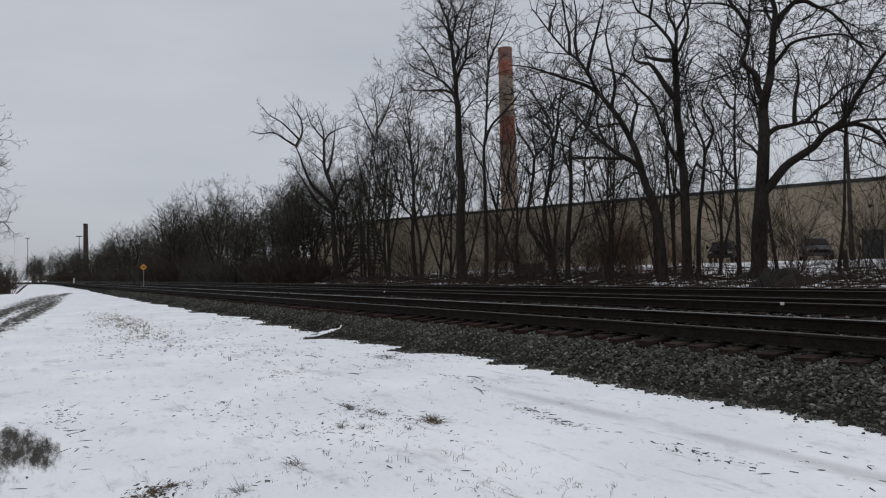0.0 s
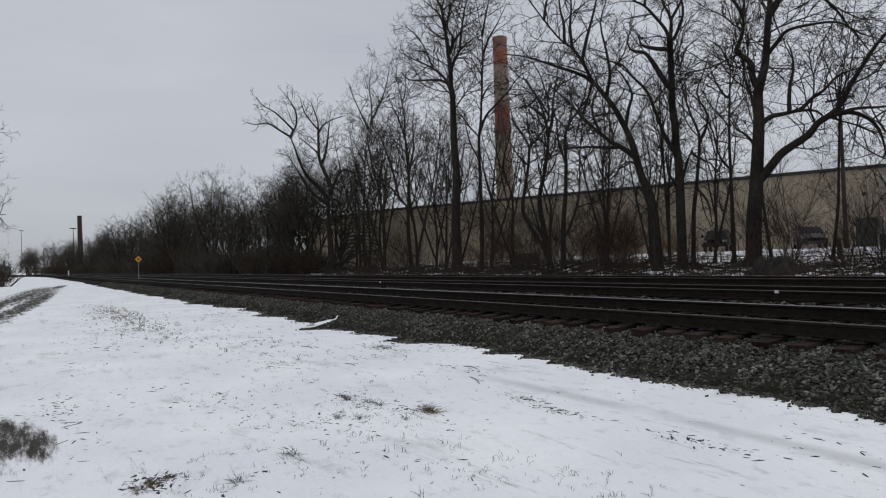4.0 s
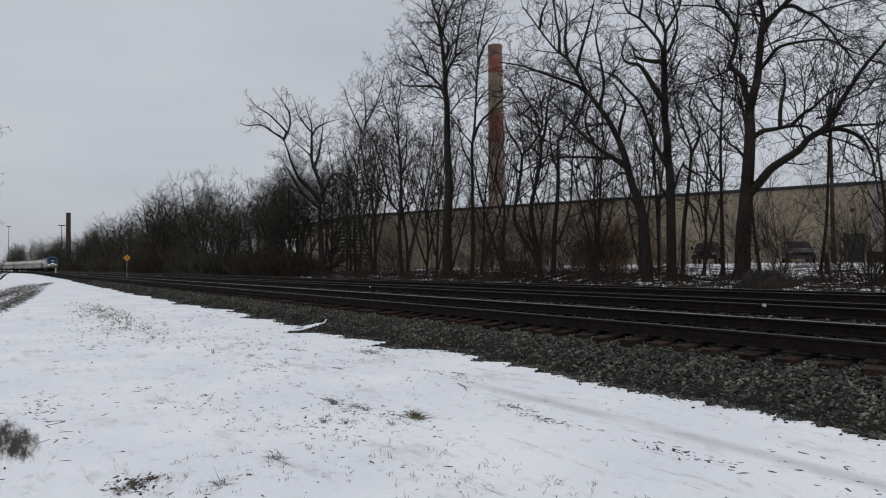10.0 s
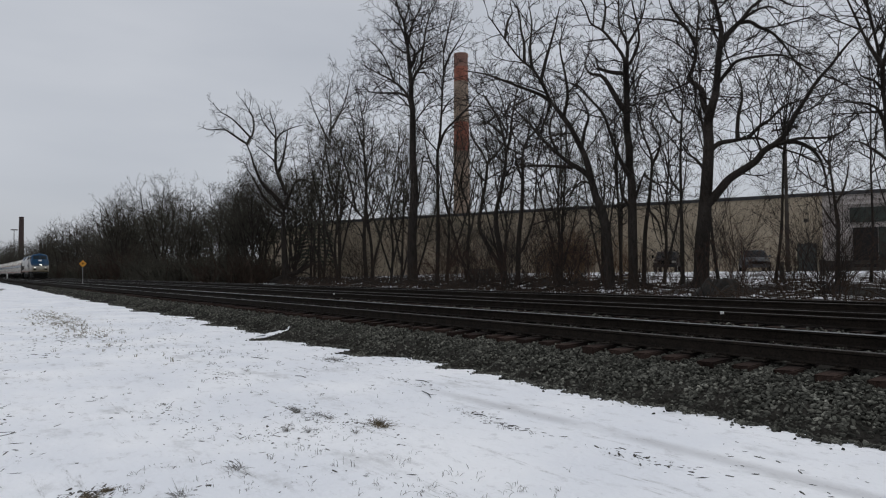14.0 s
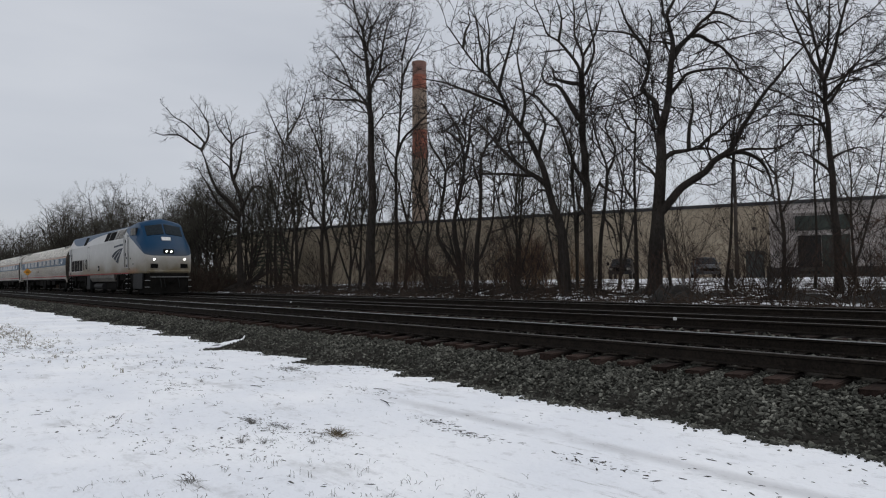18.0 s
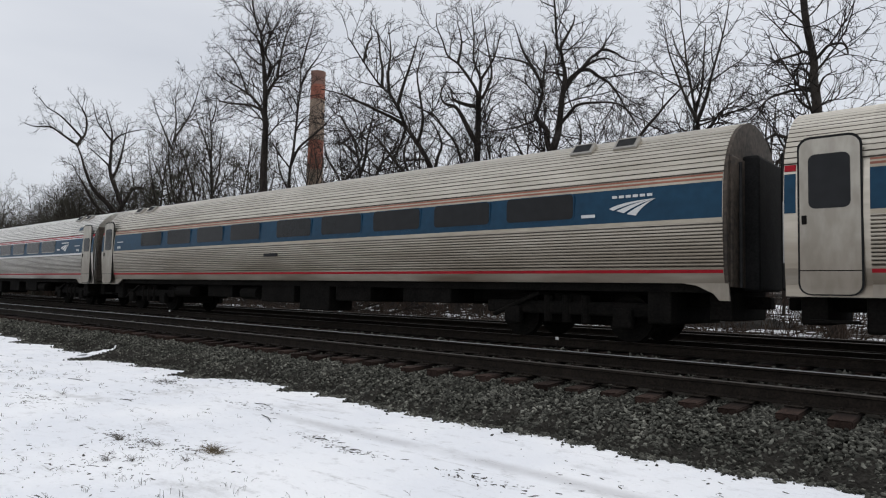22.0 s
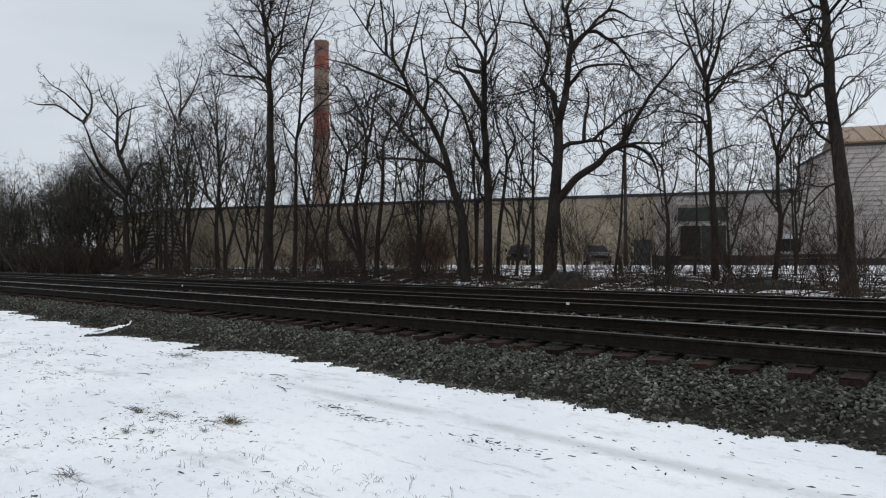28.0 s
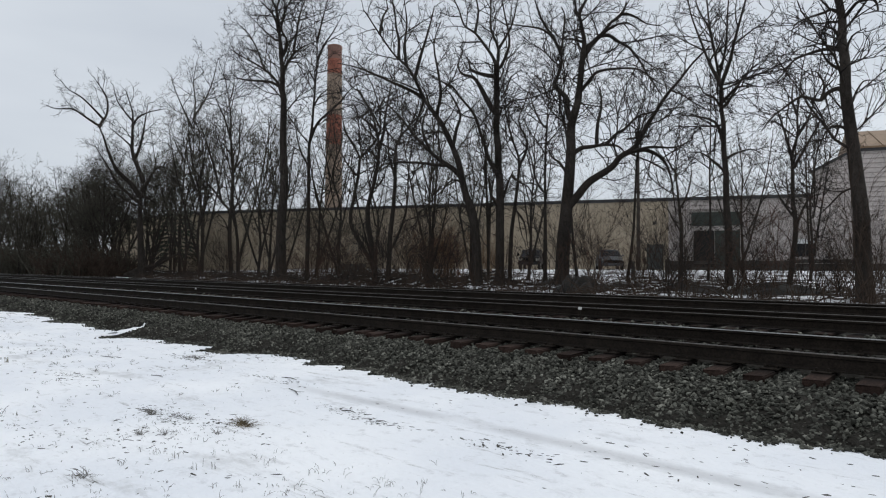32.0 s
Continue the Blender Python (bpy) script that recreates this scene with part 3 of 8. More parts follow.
# the boarded wing and the taller house at its end
house = empty("clapboard_house", None, "pale clapboard house with tan metal roof beside the works", "house")
on_front("wall", 0.25, 10.25, 2.0, WALL_TOP, -0.4, -0.06, SIDING, house)
on_front("wall", 10.25, 12.2, 0.4, WALL_TOP, -0.4, -0.06, SIDING, house)
on_front("foundation", 0.25, 12.2, 0.3, 2.02, -0.5, -0.04, FOUND, house)
bm = bmesh.new()
prof = [(0.25, 2.0), (-26.0, 2.0), (-26.0, 11.85), (-3.3, 11.85), (0.25, 9.95)]
a = [bm.verts.new(W0 + ALONG * s + OUT * -0.06 + Vector((0, 0, z))) for s, z in prof]
b = [bm.verts.new(W0 + ALONG * s + OUT * -0.4 + Vector((0, 0, z))) for s, z in prof]
bm.faces.new(a), bm.faces.new(b[::-1])
for i in range(5):
    bm.faces.new((a[i], b[i], b[(i + 1) % 5], a[(i + 1) % 5]))
part("tall_wall", bm, SIDING, house)
on_front("foundation", -26, 0.25, 0.3, 2.02, -0.5, -0.02, FOUND, house)


def board(s0, s1, z):
    """One clapboard, thicker at its lower edge."""
    bm = bmesh.new()
    pts = [(0.0, z + 0.06), (0.14, z + 0.06), (0.03, z + 0.40), (0.0, z + 0.40)]
    a = [bm.verts.new(W0 + ALONG * s0 + OUT * (d - 0.06) + Vector((0, 0, h))) for d, h in pts]
    b = [bm.verts.new(W0 + ALONG * s1 + OUT * (d - 0.06) + Vector((0, 0, h))) for d, h in pts]
    bm.faces.new(a), bm.faces.new(b[::-1])
    for i in range(4):
        bm.faces.new((a[i], b[i], b[(i + 1) % 4], a[(i + 1) % 4]))
    return part("clapboard", bm, SIDING, house)


z = 2.02
while z < 11.4:
    left = 0.2 if z < 9.6 else 0.2 - (z + 0.4 - 9.95) / 1.9 * 3.5
    if z + 0.4 < 7.75:
        spans = [(12.15, 10.2), (6.1, 1.85), (-0.05, -26)] if 2.3 < z < 4.3 else [(12.15, 10.2), (6.1, -26)] if z < 6.5 else [(12.15, -26)]
    else:
        spans = [(left, -26)]
    for s1, s0 in spans:
        if s1 > 0.2 and z + 0.4 >= 7.75:
            s1 = left
        board(s0, s1, z)
    z += 0.405
# sloping roof edge on the left and the metal roof
bm = bmesh.new()
pts = [(0.55, 9.8), (0.55, 10.05), (-3.3, 12.1), (-3.3, 11.85)]
a = [bm.verts.new(W0 + ALONG * s + OUT * 0.25 + Vector((0, 0, h))) for s, h in pts]
b = [bm.verts.new(W0 + ALONG * s - OUT * 0.5 + Vector((0, 0, h))) for s, h in pts]
bm.faces.new(a), bm.faces.new(b[::-1])
for i in range(4):
    bm.faces.new((a[i], b[i], b[(i + 1) % 4], a[(i + 1) % 4]))
part("lean_roof", bm, FLASH, house)
bm = bmesh.new()
pts = [(0.45, 11.8), (0.45, 11.95), (-4.6, 14.1), (-9.0, 11.9), (-9.0, 11.75)]
a = [bm.verts.new(W0 + ALONG * -3.1 + OUT * d + Vector((0, 0, h))) for d, h in pts]
b = [bm.verts.new(W0 + ALONG * -26.4 + OUT * d + Vector((0, 0, h))) for d, h in pts]
bm.faces.new(a), bm.faces.new(b[::-1])
for i in range(5):
    bm.faces.new((a[i], b[i], b[(i + 1) % 5], a[(i + 1) % 5]))
roof = part("roof", bm, METAL_ROOF, house, "tan standing-seam metal roof")
for k in range(16):
    s = -3.4 - 1.45 * k
    bm = bmesh.new()
    q = [(0.46, 11.96), (0.46, 12.02), (-4.6, 14.17), (-4.6, 14.11)]
    a = [bm.verts.new(W0 + ALONG * s + OUT * d + Vector((0, 0, h))) for d, h in q]
    b = [bm.verts.new(W0 + ALONG * (s - 0.06) + OUT * d + Vector((0, 0, h))) for d, h in q]
    bm.faces.new(a), bm.faces.new(b[::-1])
    for i in range(4):
        bm.faces.new((a[i], b[i], b[(i + 1) % 4], a[(i + 1) % 4]))
    part("seam", bm, METAL_ROOF, roof)
on_front("eave_board", -26, -3.2, 11.6, 11.8, -0.06, 0.3, FLASH, house)
# loading bay: awning, opening, sliding panel
on_front("awning", 6.1, 10.2, 5.42, 6.65, -0.06, 0.5, GREEN_PANEL, house, "dark green awning over the loading bay")
# no opening is cut: a near-black plate paints the shade inside the bay
on_front("bay_opening", 8.25, 10.0, 1.6, 5.42, -0.06, 0.0, DARK_IN, house)
on_front("transom", 6.1, 10.2, 5.0, 5.42, -0.06, 0.06, SIDING, house)
pan = on_front("sliding_panel", 6.12, 8.2, 1.9, 5.0, -0.06, 0.05, GREEN_PANEL, house)
on_front("pane", 6.5, 7.7, 3.0, 4.6, 0.05, 0.07, FOUND, pan)
# window with its frame, blind and sash
win = on_front("window", 0.1, 1.7, 2.62, 4.2, -0.06, -0.02, DARK_GLASS, house)
on_front("blind", 0.12, 1.68, 3.75, 4.18, -0.02, 0.0, STRIPE_WHITE, win)
on_front("mullion", 0.86, 0.94, 2.62, 4.2, -0.02, 0.03, TIMBER, win)
for s0, s1, z0, z1 in ((0.0, 0.1, 2.5, 4.3), (1.7, 1.8, 2.5, 4.3), (0.1, 1.7, 4.2, 4.3), (0.1, 1.7, 2.45, 2.62)):
    on_front("window_frame", s0, s1, z0, z1, -0.06, 0.06, SIDING, win)


def chimney(name, x, y, height, r0, r1, bands, label):
    """A tapering brick shaft in courses, with coloured bands and a rim."""
    ob = empty("brick_chimney", pose(x, y, 0), label, "chimney")
    edges = [0.0] + [b for b, _ in bands]
    for (top, m), low in zip(bands, edges):
        rr = lambda z: r0 + (r1 - r0) * z / height
        # one shell with shallow weathered joints every few courses
        rings, z = [(low, rr(low))], low
        while z < top - 0.01:
            z2 = min(top, z + 0.8)
            rings += [(z2 - 0.07, rr(z2)), (z2 - 0.06, rr(z2) - 0.025), (z2 - 0.01, rr(z2) - 0.025), (z2, rr(z2))]
            z = z2
        k = 28
        v = [(r * math.cos(2 * math.pi * i / k), r * math.sin(2 * math.pi * i / k), h) for h, r in rings for i in range(k)]
        f = [(a * k + i, a * k + (i + 1) % k, (a + 1) * k + (i + 1) % k, (a + 1) * k + i) for a in range(len(rings) - 1) for i in range(k)]
        f += [tuple(range(k))[::-1], tuple((len(rings) - 1) * k + i for i in range(k))]
        child("shaft_band", mesh("shaft_band", v, f, m), ob)
    part("rim", rod((0, 0, height - 0.5), (0, 0, height), r1 + 0.08, 26), bands[-1][1], ob)
    return ob


OLD_BRICK = mat("sooty_brick", (0.03, 0.02, 0.018), (0.07, 0.045, 0.04), 1.0, 0.9)
TOP_BRICK = mat("weathered_top_brick", (0.16, 0.085, 0.065), (0.25, 0.14, 0.11), 1.3, 0.9)
chimney("stack", -90.5, 70, 38.8, 1.55, 1.18, [(22.0, PALE_BRICK), (27.0, BRICK), (34.0, PALE_BRICK), (36.5, BRICK), (38.8, TOP_BRICK)], "tall round brick chimney with red and pale bands")
chimney("far", -360, 25, 27.8, 1.3, 0.95, [(27.8, OLD_BRICK)], "distant dark round brick chimney above the trees")


# ---- bare trees ----
class Wood:
    """Gathers tapered round branches as vertices and faces."""

    def __init__(self):
        self.v, self.f = [], []

    def branch(self, pts, radii, n, point=False):
        base = len(self.v)
        ax = (pts[-1] - pts[0]).normalized()
        side = ax.orthogonal().normalized()
        last = len(pts) - 1 if point else len(pts)
        for i, (p, r) in enumerate(zip(pts[:last], radii)):
            d = (pts[min(i + 1, len(pts) - 1)] - pts[max(i - 1, 0)]).normalized()
            a = (side - d * side.dot(d)).normalized()
            b = d.cross(a)
            for k in range(n):
                t = 2 * math.pi * k / n
                self.v.append(p + a * (r * math.cos(t)) + b * (r * math.sin(t)))
        if point:
            self.v.append(pts[-1])
            q = base + (last - 1) * n
            self.f += [(q + k, q + (k + 1) % n, q + n) for k in range(n)]
        for i in range(last - 1):
            for k in range(n):
                q = base + i * n
                self.f.append((q + k, q + (k + 1) % n, q + n + (k + 1) % n, q + n + k))
        if n > 3 and not point:
            self.f.append(tuple(base + (len(pts) - 1) * n + k for k in range(n)))


def smooth_path(pts, per=3):
    """A rounder path through the given points."""
    out = []
    for i in range(len(pts) - 1):
        p0, p1, p2, p3 = pts[max(i - 1, 0)], pts[i], pts[i + 1], pts[min(i + 2, len(pts) - 1)]
        for k in range(per):
            t = k / per
            out.append(0.5 * (2 * p1 + (p2 - p0) * t + (2 * p0 - 5 * p1 + 4 * p2 - p3) * t * t + (3 * p1 - p0 - 3 * p2 + p3) * t**3))
    return out + [pts[-1]]


def bough(rng, sink, start, way, r, length, level, last, rise, full):
    """One branch, gently bowed upwards at its end, and the thinner ones that leave it by turns on all sides."""
    n = (5, 5, 4, 2, 1)[level]
    crook = (0.10, 0.15, 0.19, 0.2, 0.14)[level]
    d, p, pts, radii = way.normalized(), start, [start], [r]
    for i in range(n):
        d = (d + Vector((rng.gauss(0, crook), rng.gauss(0, crook), rng.gauss(0, crook * 0.8) + rise))).normalized()
        p = p + d * (length / n)
        pts.append(p)
        radii.append(max(0.008, r * (1 - 0.66 * (i + 1) / n)))
    sink[0 if level <= 1 else 1].branch(pts, radii, 5 if level <= 1 else 3, level > 1)
    if level >= last:
        return
    count = max(3, round(length * full[level] * rng.uniform(0.8, 1.2)))
    turn = rng.uniform(0, 6.28)
    for c in range(count):
        t = 0.16 + 0.84 * (c + rng.random()) / count
        k = min(int(t * n), n - 1)
        q = pts[k].lerp(pts[k + 1], t * n - k)
        along = (pts[k + 1] - pts[k]).normalized()
        out = along.orthogonal().normalized()
        turn += 2.4 + rng.uniform(-0.5, 0.5)
        out.rotate(Matrix.Rotation(turn, 3, along))
        size = length * rng.uniform(0.42, 0.74) * (1.15 - 0.5 * t)
        bough(rng, sink, q, along + out * rng.uniform(0.55, 1.25), max(0.0115, min(radii[k] * 0.78, 0.0125 * size + 0.008)), max(0.3, size), level + 1, last, rise * 1.15, full)


class Tree:
    """A bare tree: a trunk line and its main limbs as (across, up) in metres, and the branches that grow from them."""

    def __init__(self, seed, x, y, r, label, *line, tip=0.12, depth=1.0):
        self.rng, self.sink = random.Random(seed), (Wood(), Wood())
        self.x, self.y, self.label, self.depth = x, y, label, depth
        path = smooth_path([Vector((u, self.rng.uniform(-0.12, 0.12) * i, z)) for i, (u, z) in enumerate(line)])
        n = len(path) - 1
        radii = [0.84 * r * (tip + (1 - tip) * (1 - i / n) ** 1.3) * (1.28 if i == 0 else 1.0) for i in range(n + 1)]
        self.sink[0].branch(path, radii, 9)
        self.runs, self.placed, self.height = [(path, radii, 0.35)], list(path), path[-1].z

    def limb(self, r, *line):
        rng = self.rng
        at = min(self.placed, key=lambda p: (p.x - line[0][0]) ** 2 + (p.z - line[0][1]) ** 2)
        drift = rng.uniform(-0.7, 0.7) * self.depth
        path = smooth_path([Vector((u, at.y + drift * i * 0.8, z)) for i, (u, z) in enumerate(line)])
        path[0] = at.copy()
        radii = [0.86 * r * (1 - 0.86 * i / (len(path) - 1)) + 0.006 for i in range(len(path))]
        self.sink[0].branch(path, radii, 7)
        self.placed += path
        self.runs.append((path, radii, 0.18))

    def meshes(self, step=0.78, last=4, rise=0.025, full=(0, 2.1, 1.95, 1.45), reach=1.4, twig=None):
        rng = self.rng
        for path, radii, lo in self.runs:
            m = len(path) - 1
            total = sum((path[i + 1] - path[i]).length for i in range(m))
            count = max(3, round(total * (1 - lo) / step))
            turn = rng.uniform(0, 6.28)
            for c in range(count):
                t = lo + (1 - lo) * (c + rng.random()) / count
                k = min(int(t * m), m - 1)
                q = path[k].lerp(path[k + 1], t * m - k)
                along = (path[k + 1] - path[k]).normalized()
                out = along.orthogonal().normalized()
                turn += 2.4 + rng.uniform(-0.5, 0.5)
                out.rotate(Matrix.Rotation(turn, 3, along))
                size = reach * rng.uniform(0.55, 1.15) * (1.0 + 0.16 * min(total, 9.0)) * (1.2 - 0.55 * t)
                bough(rng, self.sink, q, along * 0.75 + out * rng.uniform(0.7, 1.3), max(0.014, min(radii[k] * 0.66, 0.013 * size + 0.010)), size, 1 if size > 1.3 else 2, last, rise, full)
        wood, twigs = self.sink
        return mesh("trunk", wood.v, wood.f, BARK, smooth=True), mesh("crown", twigs.v, twigs.f, twig or TWIG)

    def leafless(self, group="trees along the line", size=1.0, **kind):
        return plant(self.meshes(**kind), self.x, self.y, self.label, group=group, size=size)


def plant(meshes, x, y, label, z=None, turn=None, category="tree", group="", size=1.0, name="bare_tree"):
    z = ground_z(x, y) - 0.08 if z is None else z
    turn = math.degrees(math.atan2(-x, y)) if turn is None else turn
    ob = empty(name, pose(x, y, z, 0, 0, turn) @ Matrix.Scale(size, 4), label, category, group)
    for nm, me in zip(("trunk", "crown"), meshes):
        child(nm, me, ob)
    return ob


def wild_tree(seed, h, r=0.15, stems=2, limbs=7, low=0.3, spread=0.3, **kind):
    """A tree of the wood: one or more rising stems with limbs that fork upwards."""
    rng = random.Random(seed)
    lean = rng.uniform(-0.08, 0.08)
    t = Tree(seed + 1000, 0, 0, r, "", *[(lean * h * f + rng.gauss(0, 0.03) * h * f, h * f) for f in (0, 0.2, 0.42, 0.64, 0.84, 1.0)], depth=0.6)
    for k in range(stems - 1 + limbs):
        f = rng.uniform(0.0, 0.12) if k < stems - 1 else low + (0.85 - low) * (k - stems + 1.5) / limbs
        s = (-1 if k % 2 else 1) * rng.uniform(0.6, 1.3) * spread
        ln = h * ((0.95 - f) * rng.uniform(0.75, 1.0) if k < stems - 1 else (1.05 - f) * rng.uniform(0.45, 0.7))
        u0 = lean * h * f
        t.limb(r * (0.7 if k < stems - 1 else 0.48 * (1.2 - f)), (u0, h * f), (u0 + s * ln * 0.4, h * f + ln * 0.35), (u0 + s * ln * 0.72, h * f + ln * 0.68), (u0 + s * ln * 0.9, h * f + ln))
    return t.meshes(**kind)


# the trees that stand out, each with its trunk line and main limbs
tree = Tree(40, -63.8, 27, 0.48, "large crooked leafless tree at the edge of the thicket", (0, 0), (-0.2, 3.8), (-0.3, 6.5), (-0.1, 8.4), (0, 9.5))
tree.limb(0.26, (0, 9.4), (-0.4, 10.6), (-0.9, 11.8), (-1.1, 12.8), (-1.1, 14.2), (-1.1, 15.3), (-1.1, 16.5), (-1.4, 17.6), (-1.8, 18.9))
tree.limb(0.12, (-1.1, 15.3), (-0.6, 16), (0.1, 16.4), (1, 16.7), (2, 16.9))
tree.limb(0.12, (-1.1, 15.7), (-1.8, 16.5), (-2.5, 17.5), (-2.9, 19.1))
tree.limb(0.18, (-0.8, 11.8), (-0.4, 13.1), (-0.1, 14.7), (0.1, 16.3), (0.3, 17.9))
tree.limb(0.12, (-1.1, 13), (-2.1, 13.9), (-3.2, 14.8))
tree.limb(0.3, (-0.2, 7.8), (-1.1, 9.1), (-2.1, 10), (-2.6, 10.7), (-3.1, 11.9), (-3.5, 13.2), (-3.8, 13.9))
tree.limb(0.16, (-3.8, 13.9), (-3.6, 14.6), (-3.3, 15.2), (-3.2, 16.3), (-3.4, 17.3), (-3.9, 18.2), (-4.6, 19.3))
tree.limb(0.13, (-3.5, 14.8), (-4.3, 15.6), (-5.3, 16.5), (-6.3, 17), (-6.9, 17.7))
tree.limb(0.13, (-3.8, 14), (-5.1, 14.9), (-6.1, 15.5), (-7.4, 15.4), (-8.2, 15.7))
tree.limb(0.2, (-0.3, 7.3), (-1.5, 8.3), (-2.4, 9.3), (-3.2, 10.8), (-3.7, 11.6), (-4.4, 12.9))
tree.limb(0.22, (0, 8.5), (0.6, 9.9), (1.1, 10.8), (1.8, 11), (2.6, 10.6), (3.2, 10))
tree.limb(0.12, (-0.4, 6.9), (-1.5, 7.5), (-2.5, 7.2), (-3.5, 7.2))
tree.limb(0.14, (0, 8.1), (0.9, 7.5), (1.7, 6.6))
tree.leafless(reach=1.05, step=0.55, size=0.95)
tree = Tree(41, -51.1, 29, 0.22, "leafless forked tree among brush beside the tracks", (0, 0), (-0.2, 3.5), (-0.1, 5.9), (-0, 8.3), (-0.1, 10.2), (-0.2, 12.1), (-0.2, 13.5), (-0.4, 14.9), (-0.7, 16.6), (-1.3, 18.4))
tree.limb(0.13, (-0.1, 5.5), (-0.9, 6.4), (-1.5, 7.3), (-2.4, 8.2), (-3.1, 9))
tree.limb(0.12, (-0.9, 6.4), (-1.4, 8.9), (-2, 10.9), (-2.4, 12.1), (-2.8, 13))
tree.limb(0.1, (-0.2, 11.4), (-0.5, 12.8), (-0.9, 13.9), (-1.4, 15.1), (-1.7, 16.4))
tree.limb(0.1, (0, 8.7), (0.5, 10.7), (0.5, 12.6), (0.7, 14.6))
tree.limb(0.08, (-0.3, 14.7), (0, 15.9), (0, 17.6))
tree.limb(0.08, (-0.1, 10.2), (-0.8, 11.1), (-1.6, 11.6))
tree.limb(0.09, (-0.1, 5), (0.5, 6.6), (1, 8.3), (1.2, 10.7))
tree.limb(0.08, (-0.2, 3.5), (-0.6, 4.7), (-1.3, 5.4))
tree.leafless()
tree = Tree(42, -64.5, 31, 0.2, "leafless tree with a fan of rising limbs", (0, 0), (-0.1, 3.9), (-0, 6.2), (0.2, 9), (0.3, 11.3), (0.5, 13.3), (0.9, 15), (1.2, 15.9))
tree.limb(0.12, (0.9, 15), (0.2, 16.4), (-0.5, 18), (-1.1, 19.6))
tree.limb(0.12, (1.2, 15.9), (2.1, 17.4), (2.8, 19.3), (3.2, 21.4))
tree.limb(0.1, (1.1, 15.5), (1.2, 17.5), (1, 19.4), (1.3, 21.3))
tree.limb(0.1, (0.3, 11.3), (-0.5, 12.9), (-1, 14.5))
tree.limb(0.1, (0.2, 9.8), (1.1, 10.2), (1.9, 9.3), (1.6, 7.1))
tree.limb(0.08, (0.5, 13.3), (1.4, 14.3), (2.2, 14.7), (2.9, 14))
tree.leafless()
tree = Tree(43, -40.9, 27, 0.44, "tall dark leafless tree with a thick ivied trunk", (0, 0), (-0, 3.2), (0.1, 5.2), (0.2, 7.3), (0.1, 9.3), (0.1, 11.3), (0.1, 12.7), (0, 13.7), (-0, 14.8), (-0.1, 15.8), (-0.2, 17), (-0.3, 18.2), (-0.5, 19.4), (-0.9, 20.6), (-1.2, 21.8), (-1.5, 23.2))
tree.limb(0.15, (0.1, 12.6), (-0.2, 13.9), (-0.7, 14.7), (-1.3, 15.3), (-2, 15.8), (-3, 16.4), (-3.8, 17))
tree.limb(0.13, (-0.2, 13.9), (-0.9, 14.3), (-2.2, 14.4), (-3.1, 14.6), (-3.7, 15.2))
tree.limb(0.15, (0, 14.6), (0.4, 15.4), (0.8, 16), (1.5, 16.5), (2.3, 16.9))
tree.limb(0.11, (0.7, 16), (0.9, 17.1), (1.1, 18.3), (1.5, 19.4), (2.1, 20.4))
tree.limb(0.12, (-0.1, 15.7), (0.3, 17), (-0.1, 17.9), (0.1, 19.2), (0.7, 20.4), (0.9, 21.5))
tree.limb(0.11, (-0.3, 17.8), (-0.6, 19), (-1.3, 19.8), (-2, 20.4))
tree.limb(0.09, (-0.5, 19.4), (-0.1, 20.7), (0.1, 21.7))
tree.limb(0.09, (-0.2, 16.8), (-1.3, 17.7), (-1.9, 18.3))
tree.limb(0.08, (-1.3, 15.3), (-1.8, 16.7), (-2.4, 17.8), (-3.2, 18.5))
tree.limb(0.08, (0.4, 15.4), (1.1, 15.4), (1.7, 15.1))
tree.leafless(step=0.5, full=(0, 2.3, 2.1, 1.5), reach=1.5)
tree = Tree(44, -40.6, 29, 0.19, "slender leafless tree beside the tracks", (0, 0), (0.1, 3.3), (0.1, 5.3), (0.1, 7.4), (0.1, 9.5), (0.3, 11.1), (0.4, 12.6), (0.5, 14.1), (0.6, 15.8), (0.6, 17.4), (0.5, 18.7), (0.3, 20), (-0, 21.2))
tree.limb(0.12, (0.2, 10.2), (0.7, 11.4), (1.5, 12.2), (2.4, 13.1), (3, 13.9), (3.9, 14.5))
tree.limb(0.09, (0.4, 12.6), (0.9, 13.5), (1.6, 14.2))
tree.limb(0.1, (0.6, 15.8), (1.1, 17), (1.7, 17.9), (2.4, 19.2))
tree.limb(0.09, (0.6, 17.4), (0.9, 18.7), (1.2, 19.8), (1.4, 20.8))
tree.limb(0.08, (0.5, 14.3), (0.1, 15.1), (-0.3, 15.9))
tree.limb(0.09, (0.1, 8.2), (-0.5, 9.4), (-0.8, 10.7), (-1, 12.1))
tree.leafless()
tree = Tree(45, -34.2, 30, 0.24, "leafless many-stemmed tree with tangled dark limbs", (0, 0), (-0.3, 2.6), (-0.5, 3.9), (-0.5, 5), (-0.2, 6.2), (0.1, 7.7), (0.2, 8.9), (-0, 10), (-0.2, 10.9), (-0.5, 11.7), (-1.1, 12.5), (-1.6, 13.1), (-2.3, 13.7))
tree.limb(0.16, (-0.2, 1.2), (-1.1, 2.7), (-1.7, 4), (-1.5, 5.6), (-1.2, 7.3), (-1.1, 8.5), (-0.7, 9), (-0.1, 9.8), (0.3, 10.8), (0.2, 12.3), (-0.2, 13.9), (-0.7, 15), (-1.1, 16.3))
tree.limb(0.13, (0.2, 8.8), (0.5, 10), (0.6, 11.2), (0.8, 12.3), (1, 13.5), (1.3, 14.6))
tree.limb(0.1, (0, 10), (-0.7, 10.6), (-1.3, 10.8), (-1.9, 10.3))
